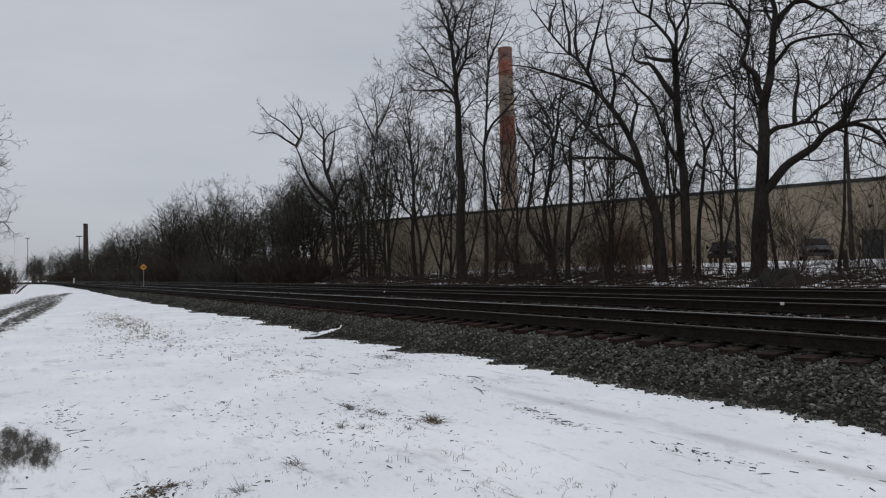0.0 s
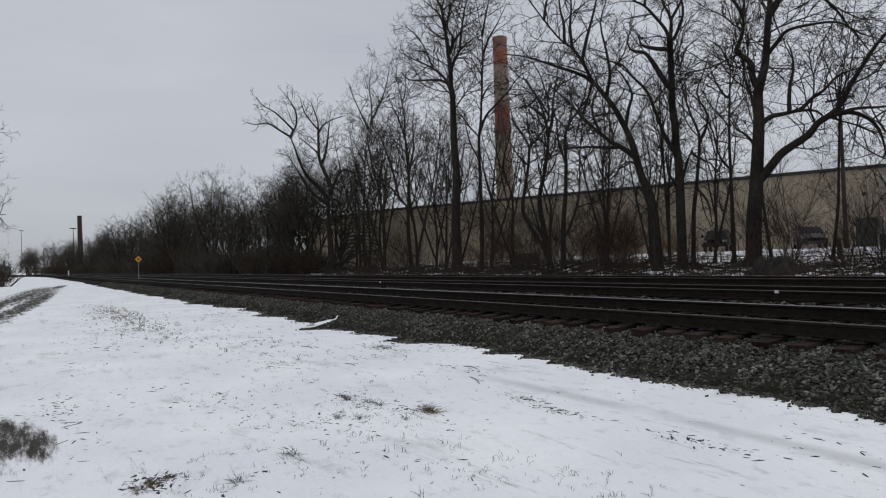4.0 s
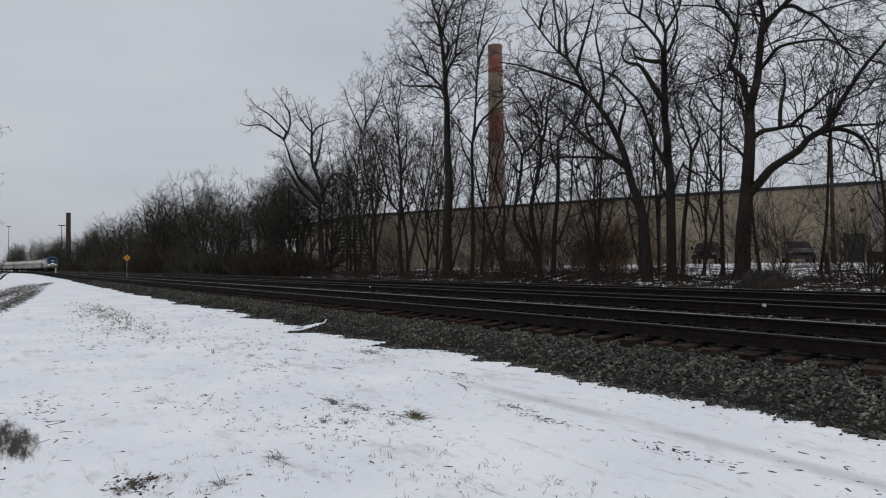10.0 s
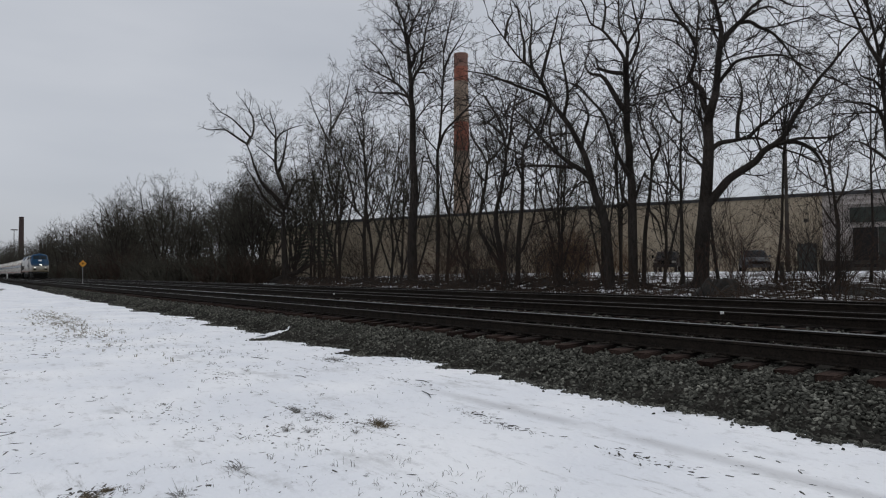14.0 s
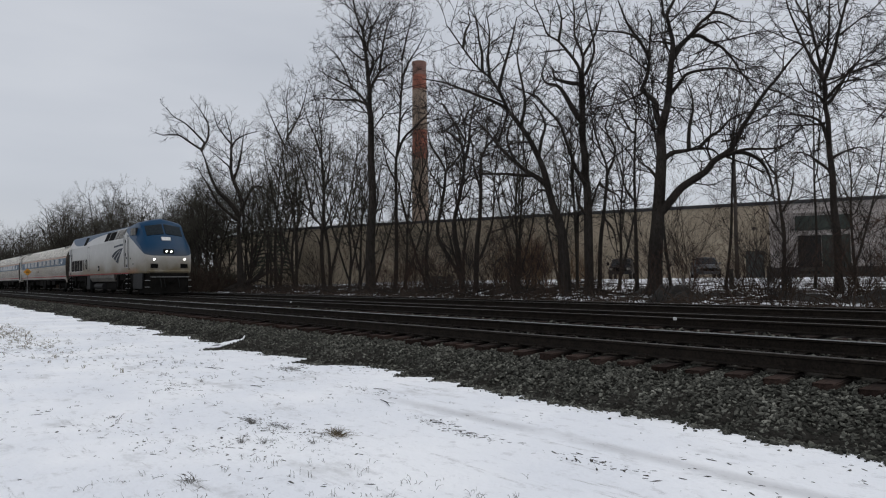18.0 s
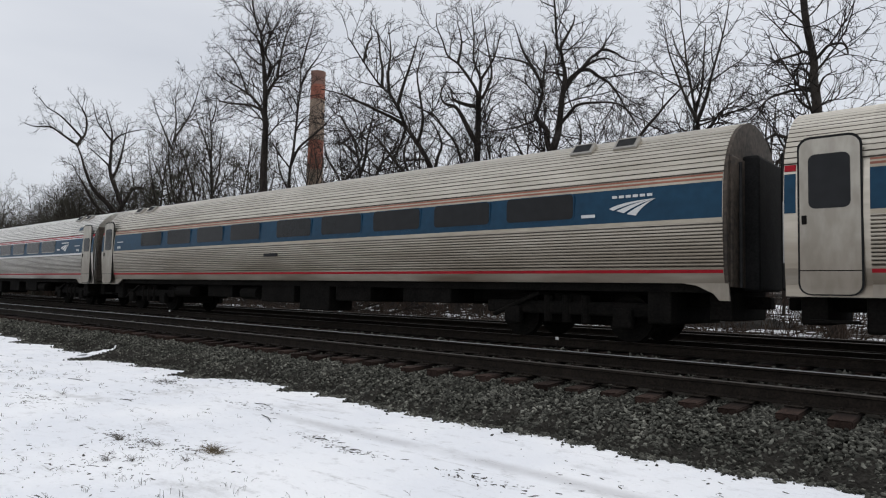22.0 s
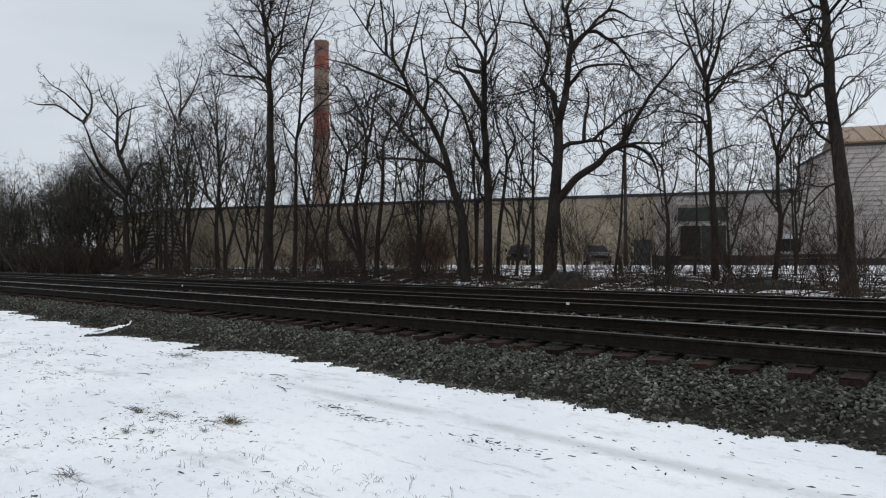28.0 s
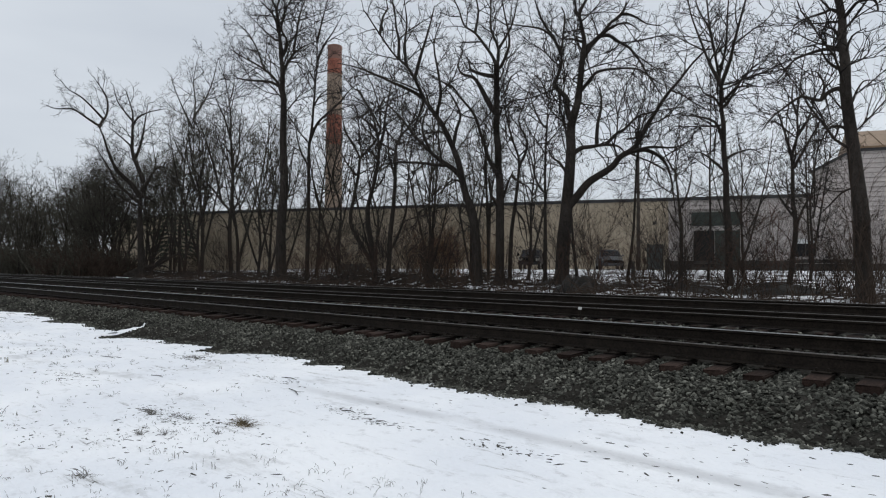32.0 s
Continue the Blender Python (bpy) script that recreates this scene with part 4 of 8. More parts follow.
tree.limb(0.1, (-1.1, 8.5), (-1.6, 9.6), (-2.1, 10.4), (-2.4, 11.5))
tree.limb(0.1, (-0.5, 11.6), (-1.1, 11.2), (-1.6, 11.4))
tree.limb(0.1, (-1.2, 7.1), (-1.9, 7.9), (-2.3, 8.6))
tree.limb(0.1, (0.2, 12.3), (0.6, 13.1), (1.2, 13.3))
tree.limb(0.09, (-0.2, 6), (0.5, 6.9), (0.8, 8.1))
tree.limb(0.09, (0.3, 10.8), (-0.3, 12.1), (-1.3, 13.7), (-1.6, 15))
tree.leafless()
tree = Tree(46, -31.8, 29, 0.2, "leafless tree of crooked rising stems before the works wall", (0, 0), (0.1, 3), (0.3, 4.8), (0.4, 6.7), (0.4, 8), (0.5, 8.9), (1, 9.7), (1.5, 10.5), (1.8, 11.2), (1.9, 12.2), (1.8, 13.5))
tree.limb(0.1, (0.4, 6.8), (0, 8.1), (-0.1, 9.6), (-0.4, 10.9))
tree.limb(0.1, (0.2, 2), (0.9, 3.8), (1.2, 5.2), (1.3, 7.4), (1.6, 9.6), (2, 11.1))
tree.limb(0.08, (1, 9.7), (1.6, 10.1), (2.4, 10.7))
tree.limb(0.08, (0.5, 8.5), (0.9, 10.3), (0.8, 11.6), (1, 12.9))
tree.leafless()
tree = Tree(47, -23.5, 28, 0.31, "leafless tree that leans far over", (0, 0), (-0.1, 2.2), (-0.2, 3.4), (-0.4, 4.3), (-0.7, 5.1), (-0.9, 5.9), (-1.1, 6.8), (-1.4, 7.6), (-1.8, 8.4), (-2.3, 9.2), (-2.7, 9.8), (-3.1, 10.6), (-3.5, 11.4), (-4, 12.2), (-4.4, 12.8), (-4.9, 13.3), (-5.5, 14), (-6, 14.6), (-6.4, 15.3))
tree.limb(0.17, (-0.9, 6), (-1.5, 6.5), (-2, 6.8), (-2.6, 7.3), (-3.4, 8.1), (-4.1, 9), (-4.6, 9.5), (-5, 9.9))
tree.limb(0.14, (-1.5, 6.6), (-2.3, 6.7), (-3.4, 6.9), (-4.6, 7), (-5, 7))
tree.limb(0.13, (-3.1, 10.6), (-3.7, 10.9), (-4.6, 11.2), (-5.5, 11.5), (-6.5, 11.8), (-7.5, 11.9))
tree.limb(0.12, (-3.5, 11.4), (-3.2, 12.5), (-2.9, 13.4), (-2.6, 14.4), (-2.4, 15.2))
tree.limb(0.11, (-4.6, 13), (-4.6, 14.1), (-4.8, 15), (-4.9, 16), (-5.1, 16.8))
tree.limb(0.11, (-4, 12.2), (-4.1, 13.4), (-4, 14.7), (-4.2, 16.1))
tree.limb(0.12, (-1.4, 7.5), (-1.2, 8.6), (-1, 9.4), (-1.5, 10.5), (-1.9, 10.9))
tree.limb(0.1, (-3.1, 10.5), (-3.4, 9.7), (-4, 8.4), (-4.2, 7.7))
tree.limb(0.1, (-0.7, 5.1), (-1, 5.7), (-1.5, 5.7), (-1.9, 5.1))
tree.limb(0.1, (-0.3, 4), (-0.9, 4.5), (-1, 3.7), (-0.7, 2.8))
tree.limb(0.1, (-5.5, 13.9), (-5.4, 15.1), (-5.2, 15.8), (-5.4, 16.6))
tree.limb(0.11, (-2.3, 9.1), (-2, 10.1), (-2.1, 11.2), (-2.3, 12.5), (-1.9, 13.5))
tree.limb(0.1, (-2.6, 7.3), (-3, 8.4), (-2.8, 9.3), (-2.3, 9.8))
tree.leafless()
tree = Tree(48, -22.8, 29, 0.3, "leafless tree with broken limbs and a snapped top", (0, 0), (-0, 2.8), (0, 4.4), (0, 5.6), (-0.1, 6.5), (-0.1, 7.5), (-0.2, 8.4), (-0.2, 9.3), (-0.2, 10.3), (-0.2, 11.2), (-0.2, 12), tip=0.62)
tree.limb(0.11, (-0.2, 11.8), (-0.4, 12.5), (-0.9, 13.3), (-1.4, 14), (-2, 14.5), (-2.3, 15.4), (-2.7, 16.4), (-2.7, 17.2))
tree.limb(0.11, (-0.2, 11.8), (-0.1, 12.8), (-0.5, 13.8), (-0.5, 15), (-0.7, 16.5))
tree.limb(0.11, (-0.1, 11.7), (0.3, 12.5), (0.5, 13.4), (0.2, 15), (0, 16.4))
tree.limb(0.15, (-0.2, 11.6), (-0.8, 11.8), (-1.4, 12.1), (-1.7, 12.4), (-1.8, 12.9), (-1.9, 13.3))
tree.limb(0.2, (-0.2, 9.3), (-0.6, 9.8), (-1, 10.5), (-1.4, 11), (-2, 11.1), (-2.2, 11.5))
tree.limb(0.13, (-0.1, 6), (-0.6, 6.9), (-0.8, 7.5), (-1.1, 8.4), (-1.4, 9.2), (-2.1, 10), (-2.5, 10.5), (-3.1, 10.7), (-3.7, 11))
tree.limb(0.13, (0, 4.3), (-0.5, 5), (-0.6, 6.1))
tree.limb(0.11, (0.1, 4.6), (0.4, 5.5), (0.7, 6.2))
tree.limb(0.08, (0.6, 5.9), (1.2, 5.5), (1.6, 5.2), (1.8, 4.3))
tree.limb(0.09, (-1.4, 14), (-1.2, 15.1), (-1.5, 16.2))
tree.limb(0.09, (-0.1, 12.8), (0.6, 13.9), (0.9, 15.1))
tree.leafless()
tree = Tree(49, -22.9, 30, 0.15, "slender leafless tree beside the tracks", (0, 0), (0.1, 2.8), (0.3, 4.4), (0.5, 6.2), (0.5, 7.1), (0.1, 8.2), (-0.2, 9.4), (-0.3, 10.8), (-0.4, 12.1), (-0.2, 13.4))
tree.limb(0.09, (0.2, 4.3), (0.8, 3.5), (1, 2.2))
tree.limb(0.08, (0.5, 6.6), (1, 7.9), (0.5, 9.2), (0.9, 10.4), (1.3, 11.6))
tree.limb(0.07, (-0.3, 10.8), (0.1, 11.9), (0.7, 12.4))
tree.leafless()
tree = Tree(50, -21.2, 31, 0.14, "slender leafless tree beside the tracks", (0, 0), (-0, 2.8), (-0, 4.4), (-0, 6.6), (0.1, 8.8), (0.2, 10.4), (0.4, 11.6), (0.6, 12.6))
tree.limb(0.08, (0, 5), (-0.5, 5.8), (-0.8, 7.2), (-1.1, 7.9))
tree.limb(0.08, (0.1, 8.5), (-0.5, 9.4), (-0.9, 10.7))
tree.limb(0.07, (0.2, 10.3), (-0.2, 11.3), (-0.8, 11.8))
tree.leafless()
tree = Tree(51, -19.5, 30, 0.46, "biggest leafless tree with a low spreading limb", (0, 0), (0.1, 2.2), (0.2, 3.3), (0.3, 4.5), (0.4, 5.7), (0.5, 7.2), (0.5, 8.4), (0.7, 9.1), (0.9, 10), (1, 11.1), (1.1, 12), (1.2, 12.9), (1.1, 13.5), (0.9, 14.1), (0.8, 15), (0.6, 16.4), (0.5, 18.4))
tree.limb(0.2, (0.6, 8.6), (0.3, 9.4), (0.3, 10.1), (-0.1, 10.7), (-0.4, 11.1), (-0.2, 11.7), (0, 12.5), (0, 13.2), (0.1, 14.4), (0.2, 15.7), (0, 16.4))
tree.limb(0.11, (0, 13.2), (-0.4, 13.9), (-1, 14.3), (-2.1, 14.4), (-3.2, 14.4))
tree.limb(0.1, (-0.4, 13.9), (-1.1, 15), (-1.4, 15.8), (-1.7, 16.6))
tree.limb(0.26, (0.4, 4.2), (0.9, 4.8), (1.4, 5.4), (2, 5.8), (2.6, 6.2), (3, 6.7), (3.5, 7), (3.9, 7.4), (4.3, 8.2), (4.8, 9), (5.3, 9.8), (5.9, 10.5), (6.6, 11.4), (7.4, 12.2))
tree.limb(0.14, (3.4, 6.9), (4.2, 7.1), (4.9, 6.9), (5.4, 6.5), (5.7, 5.9), (5.9, 5), (6.1, 3.8))
tree.limb(0.11, (3.5, 6.9), (4.4, 7.1), (5.6, 7), (6.4, 7.3))
tree.limb(0.17, (0.5, 6.8), (1, 7.2), (1.6, 7.3), (2.3, 7.4), (3, 7.3), (3.4, 6.8))
tree.limb(0.11, (2.3, 7.4), (2.8, 7.9), (3.3, 8.2), (3.8, 8.7), (4.5, 8.9), (6, 9.1))
tree.limb(0.18, (1.1, 11.9), (1.5, 12.7), (2, 13.3), (2.2, 13.6), (2.7, 14.3), (3.3, 14.8), (3.5, 15.6))
tree.limb(0.12, (2, 13.4), (2.6, 13.5), (3.1, 13.3), (3.7, 13.1), (4.3, 12.5), (4.8, 11.8), (5.4, 11.1), (6.3, 9.7))
tree.limb(0.1, (2.7, 14.2), (3.3, 14.8), (4, 14.7), (4.6, 14.4), (5.5, 14.3))
tree.limb(0.1, (2, 13.3), (2.7, 13.7), (3.4, 13.7), (4, 13.1))
tree.limb(0.11, (0.9, 14.2), (1.3, 15), (1.6, 15.7), (1.7, 16.3))
tree.limb(0.12, (1, 10.4), (1.5, 11), (1.9, 11.4), (2.8, 11.5), (4, 11.4), (4.9, 10.7), (5.8, 10.2))
tree.limb(0.12, (1.8, 7.4), (1.9, 8.6), (2.1, 9.5), (2.1, 10.4), (1.9, 11.2))
tree.limb(0.09, (1.2, 12.9), (0.5, 13.1), (0, 13.1))
tree.limb(0.1, (0.4, 5.7), (-0.1, 6.5), (-0.5, 6.9), (-0.9, 7.7))
tree.leafless()
tree = Tree(52, -12.0, 33, 0.22, "tall slender leafless tree with a fine crown", (0, 0), (-0, 2.6), (-0.1, 4), (-0.1, 5.3), (-0.2, 6.7), (-0.2, 7.8), (-0.3, 8.8), (-0.3, 9.6), (-0.4, 10.5), (-0.6, 11.5), (-0.8, 12.6), (-0.9, 13.8), (-1.1, 15.3), (-1.1, 16.8))
tree.limb(0.11, (-0.2, 6.9), (-0.4, 7.7), (-0.7, 8.1), (-1.3, 8.3), (-2.1, 8.4))
tree.limb(0.08, (-0.3, 8.8), (-0.6, 9.2), (-1.1, 9.4), (-1.4, 10.2))
tree.limb(0.1, (-0.3, 9.6), (0.1, 10.6), (0.3, 11.4), (0.6, 12.4), (0.9, 13.5), (1.1, 14.6))
tree.limb(0.08, (-0.2, 9), (0.3, 9.5), (0.9, 9.5), (1.4, 9.3))
tree.limb(0.09, (-0.4, 10.5), (-0.1, 11.7), (0, 13.1), (0.1, 14.7))
tree.limb(0.09, (-0.3, 9.7), (-0.8, 10.7), (-1.2, 11.8), (-1.6, 13), (-1.8, 14.3))
tree.limb(0.09, (-0.2, 8.7), (0.4, 9.8), (0.8, 10.5), (1.4, 10.8), (1.8, 10.9))
tree.limb(0.08, (-0.2, 6.1), (0.2, 6.4), (1, 6.6), (1.5, 6.3))
tree.limb(0.08, (-0.6, 11.4), (-0.8, 12.6), (-1.3, 13.8), (-1.6, 15))
tree.limb(0.08, (-0.1, 5.5), (-0.7, 6.2), (-1.3, 6.7), (-1.9, 6.8))
tree.leafless()
tree = Tree(53, -8.8, 31, 0.14, "thin leafless tree in the brush beside the tracks", (0, 0), (0.3, 2.5), (0.2, 3.7), (0.2, 4.9), (0.2, 5.9), (0.4, 6.6), (0.4, 7.5), (0.5, 8.5), (0.6, 9.5), (0.8, 10.3))
tree.limb(0.08, (0.2, 5.6), (0, 6.4), (-0.2, 7.1), (-0.4, 7.7))
tree.limb(0.08, (0.4, 6.6), (0.8, 7.3), (1, 8), (1.1, 8.8))
tree.limb(0.07, (0.4, 7.5), (0.2, 8.3), (0.3, 9.3))
tree.limb(0.08, (0.2, 5.1), (0.5, 5.7), (1.1, 6.8), (1.4, 7.5))
tree.limb(0.07, (0.3, 3), (-0.3, 4), (-0.6, 4.9))
tree.limb(0.07, (0.3, 2.7), (0.7, 3.7), (1.1, 4))
tree.leafless()
tree = Tree(54, -14.0, 32, 0.12, "thin leafless tree in the brush beside the tracks", (0, 0), (0.1, 2.6), (0, 3.8), (-0.1, 4.9), (-0.2, 5.7), (-0.1, 6.8), (0.1, 7.8))
tree.limb(0.07, (0, 3.7), (0.4, 4.6), (0.6, 5.7))
tree.limb(0.06, (-0.2, 5.6), (-0.6, 6.4), (-0.9, 7.2))
tree.limb(0.06, (0.1, 2.6), (-0.4, 3.5), (-0.7, 4.3))
tree.leafless()
tree = Tree(55, -4.8, 25, 0.33, "leafless tree with a straight dark trunk and drooping limbs", (0, 0), (-0.1, 1.9), (-0.1, 2.8), (-0.2, 3.9), (-0.3, 5), (-0.4, 5.9), (-0.5, 6.9), (-0.5, 7.8), (-0.6, 8.8), (-0.6, 9.7), (-0.8, 10.8), (-0.9, 12.2), tip=0.4)
tree.limb(0.066, (-0.6, 9.8), (-0.9, 10), (-1.1, 9.9), (-1.4, 9.8), (-1.7, 9.7), (-2, 9.5), (-2.1, 9))
tree.limb(0.066, (-0.6, 8.7), (-0.8, 9.1), (-1, 9.2), (-1.3, 9.3))
tree.limb(0.079, (-0.6, 8.3), (-0.8, 8.5), (-1.2, 8.6), (-1.6, 8.6), (-2.1, 8.5), (-2.5, 8.1), (-2.8, 7.9))
tree.limb(0.066, (-0.5, 7.5), (-0.8, 7.7), (-1, 7.9), (-1.2, 8.3), (-1.4, 8.4))
tree.limb(0.092, (-0.5, 6.8), (-0.7, 7), (-1, 6.9), (-1.2, 6.7), (-1.5, 6.8), (-1.8, 6.9), (-2.3, 6.6), (-2.7, 6.3), (-3, 5.9))
tree.limb(0.066, (-0.4, 5.7), (-0.7, 5.9), (-1, 5.9), (-1.2, 5.6), (-1.4, 5.1))
tree.limb(0.053, (-1.2, 6.7), (-1.1, 7.2), (-1.3, 7.7), (-1.5, 7.8))
tree.limb(0.066, (-0.6, 9.6), (-0.3, 9.8), (-0.1, 9.8), (0.3, 9.6), (0.4, 9.1), (0.3, 8.9), (0, 8.7))
tree.limb(0.053, (-0.5, 8.1), (-0.3, 8.6), (0.1, 8.7))
tree.limb(0.046, (-0.2, 3.8), (-0.6, 3.7), (-1, 3.3), (-1.4, 2.9))
tree.limb(0.053, (-0.6, 9.5), (-1, 9.6), (-1.2, 9.3), (-1.5, 8.7))
tree.limb(0.046, (-0.4, 6.4), (-0.2, 7), (0, 7.4), (0.2, 7.5))
tree.leafless()


# ---- the train ----
def two_tone(name, low, high, stops, x0, x1, z0, z1, rough=0.38, metal=0.0, dirt=0.0):
    """Paint in two colours that part along a line: stops give the line's height, between z0 and z1, along the length."""
    m = mat(name, tuple(0.86 * c for c in low), low, 0.7, rough, metal, 0.04, spec=0.12)
    n, l = m.node_tree.nodes, m.node_tree.links
    b = n["Principled BSDF"]
    base = b.inputs["Base Color"].links[0].from_socket
    co, sep = n.new("ShaderNodeTexCoord"), n.new("ShaderNodeSeparateXYZ")
    l.new(co.outputs["Object"], sep.inputs["Vector"])
    rx, rz = n.new("ShaderNodeMapRange"), n.new("ShaderNodeMapRange")
    rx.inputs["From Min"].default_value, rx.inputs["From Max"].default_value = x0, x1
    rz.inputs["From Min"].default_value, rz.inputs["From Max"].default_value = z0, z1
    l.new(sep.outputs["X"], rx.inputs["Value"])
    l.new(sep.outputs["Z"], rz.inputs["Value"])
    ramp = n.new("ShaderNodeValToRGB")
    els = ramp.color_ramp.elements
    for i, (x, z) in enumerate(stops):
        at, v = (x - x0) / (x1 - x0), (z - z0) / (z1 - z0)
        e = els[0] if i == 0 else els[len(els) - 1] if i == len(stops) - 1 else els.new(at)
        e.position, e.color = at, (v, v, v, 1)
    l.new(rx.outputs["Result"], ramp.inputs["Fac"])
    over = n.new("ShaderNodeMath")
    over.operation = "GREATER_THAN"
    l.new(rz.outputs["Result"], over.inputs[0])
    l.new(ramp.outputs["Color"], over.inputs[1])
    mix = n.new("ShaderNodeMix")
    mix.data_type = "RGBA"
    mix.inputs["B"].default_value = (*high, 1)
    l.new(over.outputs[0], mix.inputs["Factor"])
    l.new(base, mix.inputs["A"])
    last = mix.outputs["Result"]
    if dirt:
        # road dirt thrown up along the lower edge, in uneven clouds
        cl = n.new("ShaderNodeTexNoise")
        cl.inputs["Scale"].default_value, cl.inputs["Detail"].default_value = 1.1, 7.0
        cm = n.new("ShaderNodeMapping")
        cm.inputs["Scale"].default_value = (0.35, 1.0, 0.8)
        l.new(co.outputs["Object"], cm.inputs["Vector"])
        l.new(cm.outputs["Vector"], cl.inputs["Vector"])
        up = n.new("ShaderNodeMapRange")
        up.inputs["From Min"].default_value, up.inputs["From Max"].default_value = 3.2, 1.3
        l.new(sep.outputs["Z"], up.inputs["Value"])
        amount = n.new("ShaderNodeMath")
        amount.operation = "MULTIPLY"
        soft_up = n.new("ShaderNodeMath")
        soft_up.operation = "POWER"
        soft_up.inputs[1].default_value = 1.6
        l.new(up.outputs["Result"], soft_up.inputs[0])
        l.new(soft_up.outputs[0], amount.inputs[0])
        l.new(cl.outputs["Fac"], amount.inputs[1])
        scaled = n.new("ShaderNodeMath")
        scaled.operation, scaled.use_clamp = "MULTIPLY", True
        scaled.inputs[1].default_value = dirt
        l.new(amount.outputs[0], scaled.inputs[0])
        md = n.new("ShaderNodeMix")
        md.data_type = "RGBA"
        md.inputs["B"].default_value = (0.17, 0.14, 0.09, 1)
        l.new(scaled.outputs[0], md.inputs["Factor"])
        l.new(last, md.inputs["A"])
        # rusty water thrown up behind the front truck
        spot, far, fade, wet, rust = (n.new(k) for k in ("ShaderNodeMapping", "ShaderNodeVectorMath", "ShaderNodeMapRange", "ShaderNodeMath", "ShaderNodeMix"))
        spot.vector_type, far.operation, wet.operation, wet.use_clamp, rust.data_type = "TEXTURE", "LENGTH", "MULTIPLY", True, "RGBA"
        spot.inputs["Location"].default_value, spot.inputs["Scale"].default_value = (8.7, 0, 1.5), (1.5, 100, 0.3)
        fade.inputs["From Min"].default_value, fade.inputs["From Max"].default_value, fade.inputs["To Max"].default_value = 1.0, 0.2, 2.1
        rust.inputs["B"].default_value = (0.22, 0.11, 0.045, 1)
        l.new(co.outputs["Object"], spot.inputs["Vector"])
        l.new(spot.outputs["Vector"], far.inputs[0])
        l.new(far.outputs["Value"], fade.inputs["Value"])
        l.new(fade.outputs["Result"], wet.inputs[0])
        l.new(cl.outputs["Fac"], wet.inputs[1])
        l.new(wet.outputs[0], rust.inputs["Factor"])
        l.new(md.outputs["Result"], rust.inputs["A"])
        last = rust.outputs["Result"]
    l.new(last, b.inputs["Base Color"])
    return m


BLUE_C = (0.006, 0.041, 0.094)
LOCO_PAINT = two_tone("locomotive_paint", (0.45, 0.447, 0.432), BLUE_C, [(-10.2, 4.42), (-9.9, 4.25), (-8.9, 3.95), (-7.5, 3.76), (-6.0, 3.70), (-5.2, 3.74), (-4.1, 3.87), (-2.7, 4.08), (-1.6, 4.17), (1.2, 4.28), (4.0, 4.37), (6.1, 4.38), (6.3, 4.14), (7.2, 3.89), (7.9, 3.68), (8.8, 3.4), (9.6, 3.08), (10.4, 2.7), (10.9, 2.42), (11.3, 2.3)], -10.3, 11.3, 2.0, 4.8, 0.38, dirt=2.3)
STEEL = mat("stainless_steel", (0.56, 0.54, 0.49), (0.80, 0.77, 0.715), 0.5, 0.34, 0.88, 0.03, vary=0.06, stretch=(0.25, 2, 2))
DULL_STEEL = mat("grimy_stainless_steel", (0.42, 0.385, 0.32), (0.62, 0.575, 0.495), 0.5, 0.36, 0.88, 0.03, vary=0.14, stretch=(0.25, 2, 2))
BAND_BLUE = mat("band_blue", (0.005, 0.036, 0.072), (0.008, 0.050, 0.096), 0.8, 0.45, bump=0.02, spec=0.2)
STRIPE_RED = mat("stripe_red", (0.28, 0.010, 0.018), (0.40, 0.018, 0.028), 1.0, 0.6, bump=0.02, spec=0.12)
LOGO_BLUE = mat("logo_blue", (0.006, 0.012, 0.024), (0.009, 0.017, 0.033), 1.0, 0.6, bump=0.0, spec=0.15)
CAB_GLASS = mat("dusty_cab_glass", (0.014, 0.02, 0.025), (0.024, 0.032, 0.039), 1.0, 0.5, bump=0.0, spec=0.04)
END_GRIME = mat("grimy_coach_end", (0.018, 0.014, 0.011), (0.10, 0.076, 0.056), 1.5, 0.8, 0.0, 0.1)
# groove faces coloured dark in place of the shade between the ribs
GROOVE = mat("shaded_flute_groove", (0.035, 0.03, 0.024), (0.10, 0.085, 0.068), 0.8, 0.8, 0.0, 0.05, stretch=(0.3, 2, 2))
SLAT = mat("brown_grille_slat", (0.014, 0.011, 0.008), (0.035, 0.028, 0.021), 2.0, 0.8, 0.0, 0.05)
GRIME = mat("red_sill_stripe", (0.2, 0.02, 0.02), (0.32, 0.032, 0.03), 1.2, 0.8, stretch=(0.4, 1, 1))


